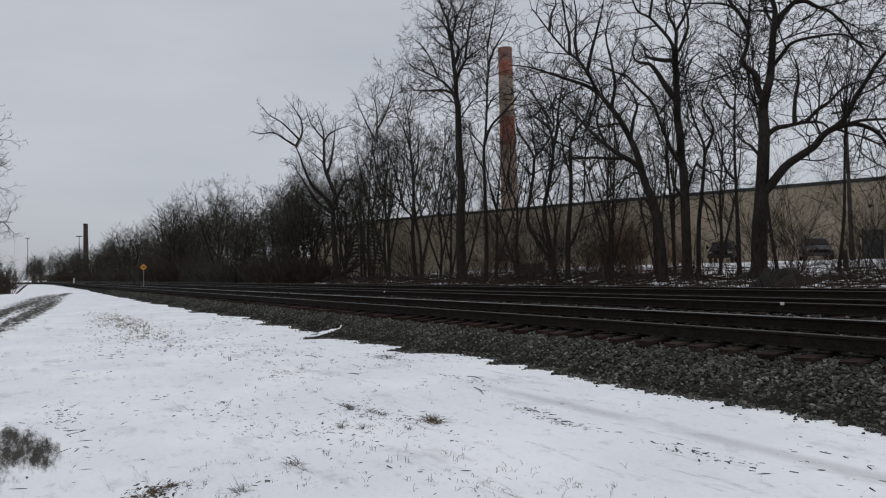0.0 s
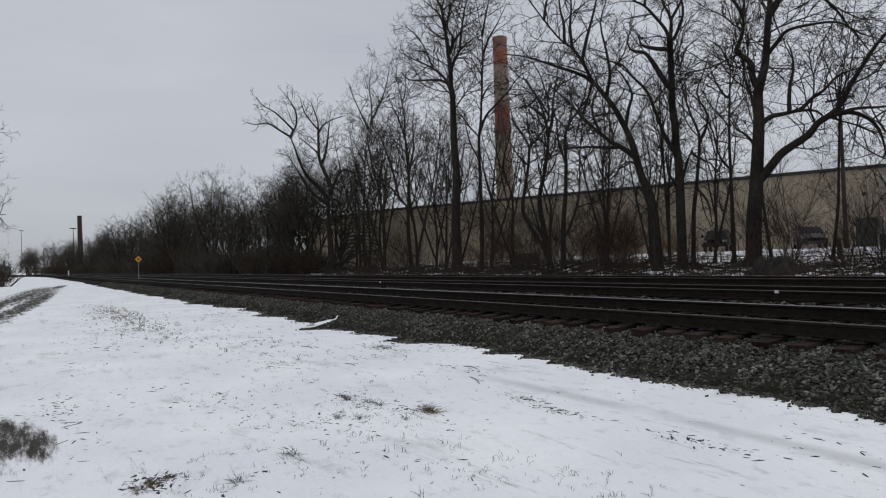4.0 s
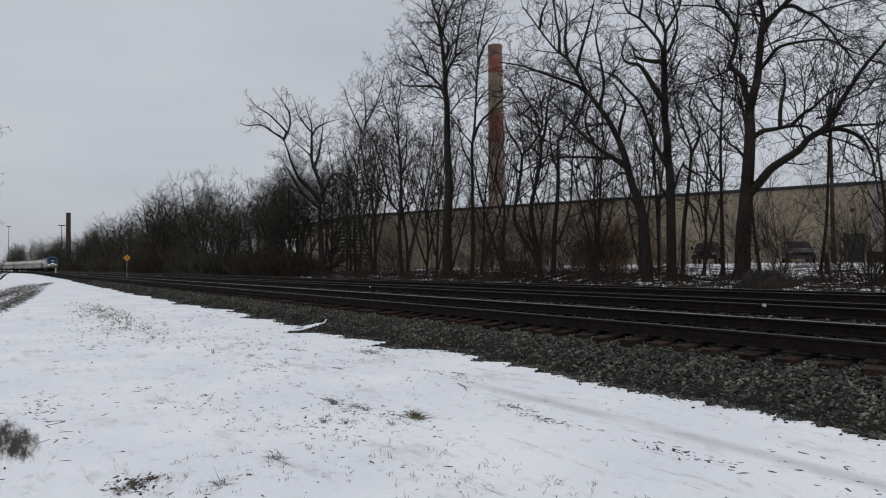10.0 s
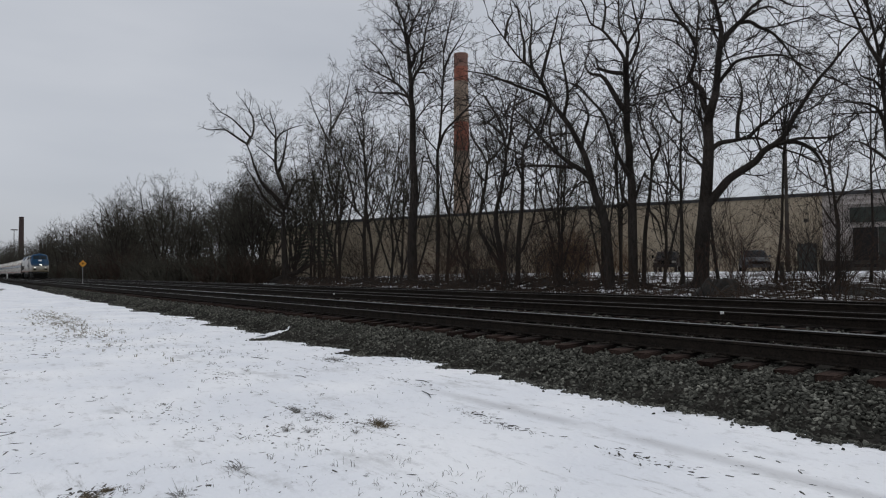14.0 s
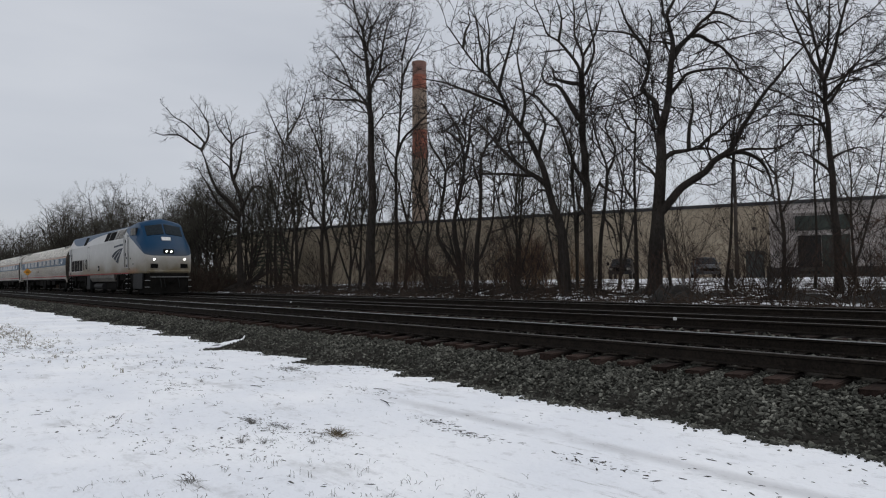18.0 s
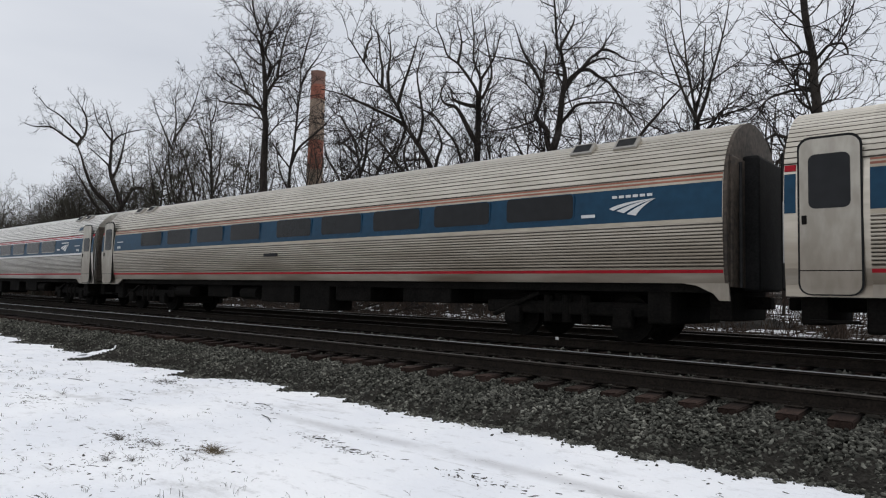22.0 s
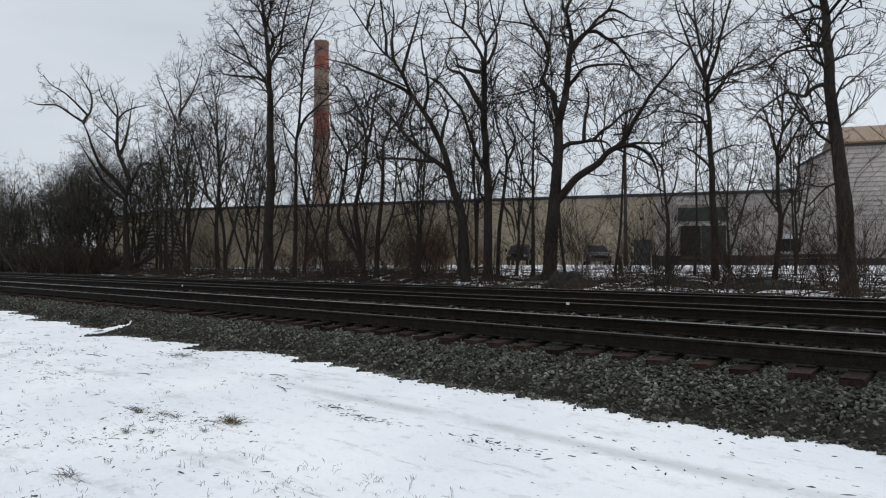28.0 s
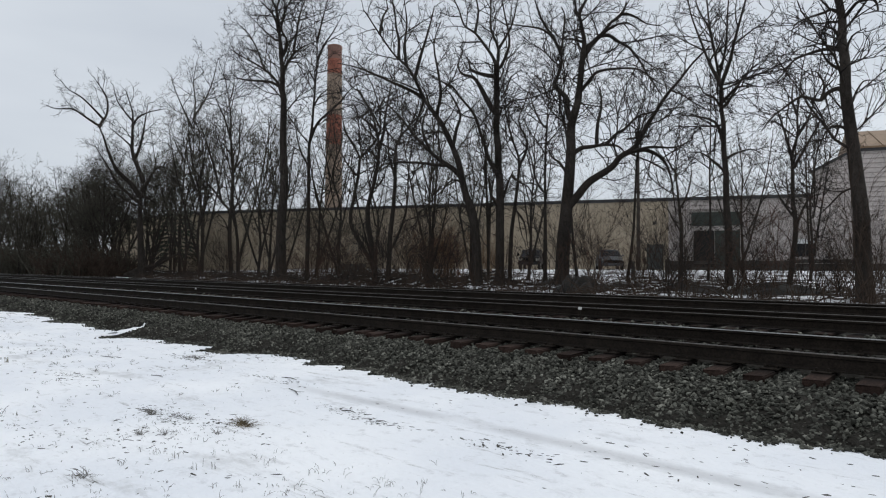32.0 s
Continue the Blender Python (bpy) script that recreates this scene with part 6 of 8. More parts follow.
FLUTE = ((0.0, -0.018), (0.1, 0.002), (0.26, 0.012), (0.5, 0.015), (0.74, 0.012), (0.9, 0.002))


def outline(bottom=1.16, flutes=True):
    """The section from the lower near edge over the roof to the lower far edge, with rolled flutes; and which of its edges lie in a groove."""
    pts = []
    z = bottom
    while z < 1.44:
        pts.append((half_width(max(z, 1.16)), z, False))
        z += 0.09
    if flutes is True:
        for k in range(12):
            for at, out in FLUTE:
                z = 1.45 + 0.0608 * (k + at)
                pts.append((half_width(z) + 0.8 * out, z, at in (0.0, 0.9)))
    pts += [(half_width(z), z, False) for z in (2.2, 2.4, 2.6, 2.8, 2.95, 3.05)]
    arc, run = [(half_width(3.1 + 0.005 * k), 3.1 + 0.005 * k) for k in range(220)], 0.0
    length = sum(math.hypot(b[0] - a[0], b[1] - a[1]) for a, b in zip(arc, arc[1:]))
    pitch = 0.108
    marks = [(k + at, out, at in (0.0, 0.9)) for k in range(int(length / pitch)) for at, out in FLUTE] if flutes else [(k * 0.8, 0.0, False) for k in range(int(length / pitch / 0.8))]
    i = 0
    for at, out, groove in marks:
        while run < at * pitch and i < len(arc) - 2:
            run += math.hypot(arc[i + 1][0] - arc[i][0], arc[i + 1][1] - arc[i][1])
            i += 1
        (w, z), (w2, z2) = arc[i], arc[i + 1]
        d = math.hypot(w2 - w, z2 - z) or 1.0
        pts.append((w + out * (z2 - z) / d, z + out * (w - w2) / d, groove))
    pts.append((0.2, 4.195, False))
    flags = [g for _, _, g in pts]
    near = [(-w, z) for w, z, _ in pts]
    return near + [(0.0, 4.21)] + [(w, z) for w, z, _ in reversed(pts)], flags + [False] + flags[::-1][1:] + [False]


def band(x0, x1, z0, z1, lift, material, name, parent, side=0, bm=None):
    """A strip that hugs the coach's side, or both sides."""
    zs = [z0 + (z1 - z0) * k / 4 for k in range(5)]
    given, bm = bm is not None, bmesh.new() if bm is None else bm
    for s in (side,) if side else (-1, 1):
        inner = [(s * (half_width(z) + 0.001), z) for z in zs]
        outer = [(s * (half_width(z) + lift), z) for z in zs]
        sec = inner + outer[::-1]
        a = [bm.verts.new((x0, y, z)) for y, z in sec]
        b = [bm.verts.new((x1, y, z)) for y, z in sec]
        n = len(sec)
        bm.faces.new(a), bm.faces.new(b[::-1])
        for i in range(n):
            bm.faces.new((a[i], b[i], b[(i + 1) % n], a[(i + 1) % n]))
    return None if given else part(name, bm, material, parent)


def build_coach(front_door, label, blank=(), number=""):
    ob = empty("passenger_coach", None, label, "coach", "coaches")
    x_front = 11.5 if front_door else 12.64
    sec, grooves = outline()
    v, f = sweep(sec, [-11.5, x_front], lambda x, y, z: (x, y, z))
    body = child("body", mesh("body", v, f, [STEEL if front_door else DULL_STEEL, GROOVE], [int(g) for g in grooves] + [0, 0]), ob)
    ends = [(-12.7, -11.5)] + ([(11.5, 12.7)] if front_door else [(12.64, 12.7)])
    for x0, x1 in ends:
        wide = abs(x1 - x0) > 0.5
        sec, grooves = outline(0.96 if wide else 1.16, "roof" if wide else False)
        v, f = sweep(sec, [x0, x1], lambda x, y, z: (x, y, z))
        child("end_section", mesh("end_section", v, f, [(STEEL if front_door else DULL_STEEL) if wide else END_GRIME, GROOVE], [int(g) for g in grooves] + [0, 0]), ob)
    far = 11.5 if front_door else 12.63
    # wedge where the skirt drops towards the door
    for s in (-1, 1):
        if s > 0 and not front_door:
            part("skirt_corner", flat([(12.7, 1.18), (11.75, 1.18), (12.15, 1.12), (12.45, 0.98), (12.55, 0.86), (12.72, 0.86)], -1.44, 0.06), END_STEEL, ob)
            continue
        part("skirt_corner", flat([(s * 11.5, 1.18), (s * 10.75, 1.18), (s * 11.2, 0.96), (s * 11.5, 0.96)], -1.44, 0.06), END_STEEL, ob)
    pale, warm = (STRIPE_WHITE, STRIPE_RED) if front_door else (STRIPE_TAN, STRIPE_ORANGE)
    for s in (-1, 1):
        band(-11.5, far, 2.29, 2.93, 0.008, BAND_BLUE, "blue_band", ob, s)
        band(-11.5, far, 2.22, 2.29, 0.014, STRIPE_WHITE if front_door else STRIPE_TAN, "white_stripe", ob, s)
        band(-11.5, far, 2.93, 2.975, 0.012, pale, "white_stripe", ob, s)
        band(-11.5, far, 2.975, 3.015, 0.010, warm, "red_stripe", ob, s)
        band(-11.5, far, 3.015, 3.045, 0.010, pale, "white_stripe", ob, s)
        band(-11.5, far, 3.045, 3.08, 0.010, warm, "red_stripe", ob, s)
        band(-11.5, far, 1.335, 1.395, 0.012, STRIPE_RED, "red_stripe", ob, s)
    for k in range(9):
        if k in blank:
            continue
        x = (-9.55 if blank else -9.75 if front_door else -8.3) + 2.1 * k + (0.0 if k < (5 if front_door else 4) else 0.42)
        for s in (-1, 1):
            if s < 0:
                w = part("window", flat(rounded(x - 0.81, x + 0.81, 2.42, 2.915, 0.085), -1.56, 0.056), DARK_GLASS, ob)
                part("window_frame", flat(rounded(x - 0.845, x + 0.845, 2.385, 2.95 if front_door else 2.93, 0.11), -1.56, 0.05), STEEL_FLAT if front_door else BAND_BLUE, w)
            else:
                band(x - 0.81, x + 0.81, 2.42, 2.915, 0.016, DARK_GLASS, "window", ob, s)
    for s in (-1, 1):
        if s > 0 and not front_door:
            continue
        x0, x1 = sorted((s * 11.62, s * 12.46))
        door = part("door", flat(rounded(x0, x1, 1.0, 3.45, 0.16), -1.585, 0.03), END_STEEL, ob)
        part("door_window", flat(rounded(x0 + 0.13, x1 - 0.13, 2.34, 3.2 if s < 0 else 2.92, 0.1), -1.612, 0.012), DARK_GLASS, door)
        part("latch", box(x0 + 0.03, x0 + 0.1, -1.635, -1.6, 2.1, 2.24, 0.008), UNDER, door)
        part("door_sill", flat([(x0, 1.36), (x1, 1.36), (x1, 1.375), (x0, 1.375)], -1.612, 0.008), UNDER, door)
        part("door_seal", flat(rounded(x0 - 0.03, x1 + 0.03, 0.98, 3.49, 0.18), -1.585, 0.022), RUBBER, door)
        e0, e1 = sorted((s * 12.52, s * 12.69))
        band(e0, e1, 2.29, 2.93, 0.008, BAND_BLUE, "blue_band", ob, -1)
        band(e0, e1, 2.975, 3.08, 0.010, STRIPE_RED, "red_stripe", ob, -1)
        part("grab_rail", rod((s * 12.72, -1.5, 1.5), (s * 12.72, -1.5, 2.5), 0.018, 8), RAILING, ob)
        part("step", box(x0 + 0.1, x1 - 0.1, -1.5, -1.1, 0.55, 0.6, 0.01), UNDER, ob)
    # emblem, plain lettering bars and small windows near the front
    lx = 9.55 if front_door and not blank else 10.25 if blank else 10.98
    swoosh(lx, 2.56, 0.92, 0.3, -1.6, ob, STRIPE_WHITE)
    for k in range(6):
        part("letter_bar", flat([(lx - 0.4 + 0.14 * k, 2.76), (lx - 0.3 + 0.14 * k, 2.76), (lx - 0.3 + 0.14 * k, 2.81), (lx - 0.4 + 0.14 * k, 2.81)], -1.59, 0.015), STRIPE_WHITE, ob)
    if number:
        lettering(number, 0.17, STRIPE_WHITE, ob, pose(8.55, -1.612, 2.41, 90, 0, 0), "white fleet numerals")
    else:
        part("number_bar", flat([(8.62, 2.46), (8.95, 2.46), (8.95, 2.53), (8.62, 2.53)] if front_door else [(9.92, 2.42), (10.22, 2.42), (10.22, 2.48), (9.92, 2.48)], -1.602, 0.01), STRIPE_WHITE, ob)
    part("number_bar", flat([(-0.9, 1.86), (-0.2, 1.86), (-0.2, 1.96), (-0.9, 1.96)], -1.615, 0.01), SKIRT, ob)
    if blank:
        fr = band(11.0, 11.4, 3.26, 3.5, 0.03, STEEL_FLAT, "small_window", ob, -1)
        band(11.06, 11.34, 3.31, 3.45, 0.042, DARK_GLASS, "pane", fr, -1)
        part("notice_plate", flat(rounded(11.2, 11.3, 2.76, 2.89, 0.015), -1.575, 0.02), STEEL_FLAT, ob)
        band(9.3, 10.85, 3.2, 3.39, 0.03, SIGN_PLATE, "sign_plate", ob, -1)
        lettering("FOOD SERVICE CAR", 0.155, SIGN_GREY, ob, pose(9.36, -1.527, 3.245, 64.4, 0, 0) @ Matrix.Diagonal((0.98, 1, 1, 1)), "grey sign lettering")
    elif front_door:
        fr = band(10.72, 11.2, 3.26, 3.5, 0.03, STEEL_FLAT, "small_window", ob, -1)
        band(10.79, 11.13, 3.31, 3.45, 0.042, BAND_BLUE, "pane", fr, -1)
        part("name_bar", flat([(10.75, 2.6), (11.25, 2.6), (11.25, 2.63), (10.75, 2.63)], -1.605, 0.015), STRIPE_WHITE, ob)
        for dx in (0.0, 0.16):
            part("sign_disc", rod((11.0 + dx, -1.58, 2.42), (11.0 + dx, -1.625, 2.42), 0.05, 14), STRIPE_WHITE, ob)
    for x in (9.62, 10.6, -9.6, -10.6):
        vent = part("roof_vent", box(-0.25, 0.25, -0.17, 0.17, -0.03, 0.09, 0.02), STEEL_FLAT, ob, m=pose(x, -0.99, 3.9, 48, 0, 0))
        part("vent_grid", box(-0.19, 0.19, -0.11, 0.11, 0.085, 0.096), SKIRT, vent)
    # end faces and the flexible passage
    for s in (-1, 1):
        part("passage", box(*sorted((s * 12.68, s * 12.98)), -0.72, 0.72, 1.05, 3.5, 0.06), RUBBER, ob)
        part("end_face", box(*sorted((s * 12.69, s * 12.74)), -1.42, 1.42, 1.1, 3.4, 0.02), END_GRIME, ob)
        part("coupler", box(*sorted((s * 12.4, s * 13.0)), -0.13, 0.13, 0.72, 0.95, 0.03), UNDER, ob)
        for y in (-1.15, 1.15):
            part("end_post", rod((s * 12.8, y, 1.1), (s * 12.8, y, 3.3), 0.03, 8), SKIRT, ob)
    if not front_door:
        part("name_bar", flat([(-11.2, 2.62), (-10.7, 2.62), (-10.7, 2.65), (-11.2, 2.65)], -1.602, 0.015), STRIPE_WHITE, ob)
        for dx in (0.0, 0.16):
            part("sign_disc", rod((-11.1 + dx, -1.58, 2.42), (-11.1 + dx, -1.625, 2.42), 0.05, 14), STRIPE_WHITE, ob)
    # what hangs underneath
    part("centre_sill", box(-12.2, 12.2, -0.4, 0.4, 0.72, 1.05, 0.04), UNDER, ob)
    # dark blocks added at the ends so bright snow doesn't show through
    for s in (-1, 1):
        part("end_box", box(*sorted((s * 11.15, s * 11.62)), -1.3, 1.3, 0.4, 1.05, 0.04), UNDER, ob)
        part("end_filler", box(*sorted((s * 12.2, s * 12.6)), -1.0, 1.0, 0.5, 1.02, 0.03), UNDER, ob)
    part("underframe", box(-12.5, 12.5, -1.35, 1.35, 1.0, 1.2), UNDER, ob)
    rng = random.Random(label)
    x = -6.9
    while x < 6.2:
        w = rng.uniform(0.7, 1.7)
        if rng.random() < 0.78:
            part("equipment_box", box(x, x + w, rng.uniform(-1.38, -1.15), rng.uniform(-0.6, 0.5), rng.uniform(0.3, 0.66), 1.1, 0.03), UNDER, ob)
        else:
            part("air_reservoir", rod((x, -1.1, 0.75), (x + w, -1.1, 0.75), 0.2, 12), UNDER, ob)
        x += w + rng.uniform(0.15, 1.3)
    bogie(ob, -9.3, 2.59, 0.46)
    bogie(ob, 9.3, 2.59, 0.46)
    return ob


loco = build_loco()
plain_coach = build_coach(False, "fluted stainless steel passenger coach with blue window band")
door_coach = build_coach(True, "fluted stainless steel coach with blue band and end doors")
cafe_coach = build_coach(True, "fluted stainless steel coach with a long windowless stretch of blue band", (4, 5), "48160")
ID = Matrix.Identity(4)
coaches = [plain_coach, copy_thing(plain_coach, ID), copy_thing(plain_coach, ID), door_coach, cafe_coach]


# ---- brush and thicket ----
def shrub_mesh(seed, height, stems, material, kids=5, lean=0.5, thick=1.0):
    """A clump of thin stems that rise from one place and branch."""
    rng = random.Random(seed)
    w = Wood()
    for _ in range(stems):
        p = Vector((rng.gauss(0, 0.35), rng.gauss(0, 0.35), -0.05))
        d = Vector((rng.gauss(0, lean), rng.gauss(0, lean), 1.6)).normalized()
        h, r = height * rng.uniform(0.5, 1.0), rng.uniform(0.010, 0.022) * thick
        pts, rad = [p], [r]
        for i in range(5):
            d = (d + Vector((rng.gauss(0, 0.24), rng.gauss(0, 0.24), rng.gauss(0.0, 0.1)))).normalized()
            p = p + d * (h / 5)
            pts.append(p)
            rad.append(r * (1 - 0.16 * (i + 1)))
        w.branch(pts, rad, 3, True)
        for _ in range(kids):
            k = rng.randrange(1, 5)
            q = pts[k].lerp(pts[k + 1], rng.random())
            e = ((pts[k + 1] - pts[k]).normalized() + Vector((rng.gauss(0, 0.6), rng.gauss(0, 0.6), rng.gauss(0.1, 0.3)))).normalized()
            ln = h * rng.uniform(0.15, 0.36)
            mid = q + e * ln * 0.5 + Vector((rng.gauss(0, 0.06), rng.gauss(0, 0.06), 0.04))
            w.branch([q, mid, q + e * ln], [rad[k] * 0.6, rad[k] * 0.42, 0.004], 3, True)
            for _ in range(3):
                t = q.lerp(mid, rng.random()) if rng.random() < 0.5 else mid.lerp(q + e * ln, rng.random())
                g = (e + Vector((rng.gauss(0, 0.6), rng.gauss(0, 0.6), rng.gauss(0.1, 0.3)))).normalized() * ln * rng.uniform(0.3, 0.6)
                w.branch([t, t + g], [rad[k] * 0.42, 0.003], 3, True)
    return mesh("brushwood", w.v, w.f, material)


SHRUBS = [shrub_mesh(200 + k, 3.6, 10, BRUSH, 7, 0.7) for k in range(5)]
TALL_SHRUBS = [shrub_mesh(220 + k, 8.0, 8, (BRUSH, TWIG)[k % 2], 16, 0.3) for k in range(4)]
DENSE = [shrub_mesh(240 + k, 5.0, 24, (THICKET, BRUSH, THICKET)[k], 6, 0.85, 2.6) for k in range(3)]
BRAMBLE = mat("bramble_cane", (0.045, 0.026, 0.021), (0.115, 0.068, 0.05), 1.0, 0.95, bump=0.0, spec=0.05)


def bramble_mesh(seed, reach):
    """Thin canes that rise from the ground, arch over and hang, with short side shoots."""
    r = random.Random(seed)
    w = Wood()
    for _ in range(9):
        a, ln, h = r.uniform(0, 6.28), reach * r.uniform(0.5, 1.2), reach * r.uniform(0.5, 1.15)
        p = Vector((r.gauss(0, 0.5), r.gauss(0, 0.4), -0.05))
        d = Vector((math.cos(a), math.sin(a), 0)) * ln
        pts = smooth_path([p, p + d * 0.18 + Vector((0, 0, h * 0.7)), p + d * 0.5 + Vector((r.gauss(0, 0.15), r.gauss(0, 0.15), h)), p + d * 0.85 + Vector((0, 0, h * 0.75)), p + d * 1.05 + Vector((0, 0, h * r.uniform(0.2, 0.6)))], 2)
        w.branch(pts, [0.013 * (1 - 0.07 * i) for i in range(len(pts))], 3, True)
        for _ in range(7):
            k = r.randrange(2, len(pts) - 1)
            e = Vector((r.gauss(0, 0.5), r.gauss(0, 0.5), r.gauss(0.25, 0.4))) * reach * 0.3
            w.branch([pts[k], pts[k] + e * 0.55 + Vector((0, 0, 0.05)), pts[k] + e], [0.011, 0.009, 0.004], 3, True)
    return mesh("brushwood", w.v, w.f, BRAMBLE)


BRAMBLES = [bramble_mesh(280 + k, 2.6) for k in range(4)]
OCHRE = mat("dry_vine", (0.11, 0.062, 0.032), (0.22, 0.14, 0.075), 1.0, 0.95, bump=0.0, spec=0.05)
VINES = [shrub_mesh(290 + k, 5.2, 26, OCHRE, 9, 0.35, 0.8) for k in range(2)]
rng = random.Random(77)


def shrub(me, x, y, size, label, name="shrub", group="brush along the line"):
    ob = empty(name, pose(x, y, ground_z(x, y) - 0.03, 0, 0, rng.uniform(0, 360)) @ Matrix.Scale(size, 4), label, "shrub", group)
    child("brushwood", me, ob)


for k in range(135):
    y = rng.uniform(22.0, 34.0)
    q = -0.12 - 2.2 * rng.random()
    if rng.random() < (0.72 if q > -0.72 else 0.3 if q > -1.5 else 0.6):
        continue
    shrub(rng.choice(SHRUBS), q * y, y, rng.uniform(0.6, 1.15), "leafless reddish-brown shrub with thin bare stems")
for k in range(80):
    y = rng.uniform(23, 37)
    q = -0.2 - 2.1 * rng.random() ** 0.75
    if rng.random() < (0.6 if q > -0.72 else 0.15 if q > -1.5 else 0.5):
        continue
    shrub(rng.choice(TALL_SHRUBS), q * y, y, rng.uniform(0.7, 1.15), "clump of tall thin bare saplings", "sapling_clump")

for k in range(26):
    y = rng.uniform(22.5, 31)
    q = -0.12 - 0.34 * rng.random()
    if k % 2:
        shrub(rng.choice(TALL_SHRUBS), q * y, y, rng.uniform(0.4, 0.75), "clump of tall thin bare saplings", "sapling_clump")
    else:
        shrub(rng.choice(SHRUBS), q * y, y, rng.uniform(0.5, 0.95), "leafless reddish-brown shrub with thin bare stems")
for k in range(22):
    y = rng.uniform(26, 36)
    q = -0.72 - 0.75 * rng.random() if k < 16 else -0.2 - 0.45 * rng.random()
    shrub(rng.choice(BRAMBLES), q * y, y, rng.uniform(0.6, 1.35), "tangle of arching reddish-brown bramble canes", "bramble")
for k in range(12):
    y = rng.uniform(26, 36)
    shrub(rng.choice(TALL_SHRUBS if k % 2 else SHRUBS), -rng.uniform(0.34, 0.6) * y, y, rng.uniform(0.6, 1.0), "clump of tall thin bare saplings" if k % 2 else "leafless reddish-brown shrub with thin bare stems", "sapling_clump" if k % 2 else "shrub")
for k in range(12):
    y = rng.uniform(34, 38)
    x = -rng.uniform(0.76, 1.04) * y
    shrub(VINES[k % 2], x, y, rng.uniform(0.7, 1.1), "dense stand of dry ochre vines before the works wall", "vine_thicket")
# the thicket that closes the view along the line
THICK = [wild_tree(300 + k, h, 0.15, 2 + k % 2, 8, 0.2, 0.3, step=0.95, last=4, full=(0, 2.1, 2.1, 1.6), reach=1.2, twig=THICKET) for k, h in enumerate((11, 13, 12, 14, 12.5))]
# slim trees that stand back among the big ones
for x, y, s in ((-9.5, 37, 0.7), (-13, 38, 0.7), (-24.5, 34, 0.95), (-26.5, 31, 0.8), (-28.5, 35, 1.0), (-30.5, 31.5, 0.85), (-33, 34, 1.05), (-35.2, 31, 1.0), (-40, 31.5, 1.2), (-43.5, 32, 1.15), (-47.2, 31.5, 1.2), (-45.5, 29, 1.0), (-49.5, 30.5, 1.05), (-53.5, 31, 1.35), (-55.5, 28.5, 1.2), (-60.5, 29.5, 1.15), (-62, 32, 1.3), (-66.5, 31, 1.1)):
    plant(rng.choice(THICK), x, y, "slim leafless tree standing back in the brush", turn=rng.uniform(0, 360), group="trees along the line", size=s * 0.95)
for x, y, s in ((-68, 29, 1.0), (-75, 30.5, 1.0), (-77, 26, 0.9), (-81.5, 29, 1.0), (-84, 27, 0.85), (-88, 30, 1.0), (-91, 26, 0.72), (-94, 29, 0.8), (-97.5, 27, 0.66), (-101, 30, 0.74)):
    plant(rng.choice(THICK), x, y, "leafless tree of the dense thicket beside the line", turn=rng.uniform(0, 360), group="thicket", size=s)
for x, y, s in ((-83, 29, 0.95), (-89, 31, 1.0), (-96, 29, 0.85), (-105, 31, 0.95), (-114, 29, 1.0)):
    plant(rng.choice(THICK), x, y, "leafless tree of the dense thicket beside the line", turn=rng.uniform(0, 360), group="thicket", size=s)
high = [wild_tree(360 + k, h, 0.11, 1, 8, 0.4, 0.26, step=0.9, last=4, full=(0, 2.1, 2.1, 1.6), reach=1.2) for k, h in ((0, 14.5), (1, 15.5))]
for k, (x, y, s) in enumerate(((-17.6, 33.5, 0.95), (-14.2, 36, 0.85), (-21.3, 34.5, 1.05))):
    plant(high[k % 2], x, y, "tall slender leafless tree with a fine crown", turn=rng.uniform(0, 360), group="trees along the line", size=s)
FAR_THICK = [wild_tree(330 + k, h, 0.2, 3, 9, 0.12, 0.36, step=0.75, last=4, full=(0, 2.2, 2.2, 1.8), reach=1.5, twig=THICKET) for k, h in enumerate((11, 13, 12))]
DISTANT = [wild_tree(340 + k, h, 0.22, 3, 9, 0.12, 0.36, step=0.8, last=3, full=(0, 2.2, 2.2, 0), reach=1.6, twig=THICKET) for k, h in enumerate((11, 13, 12))]
for x, y, s in ((-71, 26, 1.0), (-73.5, 28.5, 1.05), (-69.8, 30.5, 1.1), (-79, 30, 0.9), (-77.5, 27.5, 0.85)):
    plant(rng.choice(FAR_THICK), x, y, "spreading leafless tree at the edge of the thicket", turn=rng.uniform(0, 360), group="thicket", size=s)
for k in range(96):
    x = -62 - 390 * (k / 96) ** 1.45 + rng.uniform(-3, 3)
    y = rng.choice((24.5, 26.5, 29, 32, 37)) + rng.uniform(-1.5, 1.5)
    if x > -105 and (x > -2.8 * y or k % 3 == 0):
        continue
    plant(rng.choice(THICK if x > -105 else FAR_THICK if x > -125 else DISTANT), x, y + bend(x), "leafless tree of the dense thicket beside the line", turn=rng.uniform(0, 360), group="thicket", size=rng.uniform(0.8, 1.2) * (0.78 if x > -105 else 1.06))
for k in range(90):
    y = 22.6 + rng.uniform(0, 8.5)
    x = -2.8 * y - 340 * ((k + 3) / 90) ** 1.5 + rng.uniform(-1.5, 0.5)
    shrub(rng.choice(DENSE), x, y + bend(x), rng.uniform(1.1, 1.85) if x < -110 else rng.uniform(0.75, 1.15), "dense dark leafless bush at the foot of the thicket", "bush", "thicket")

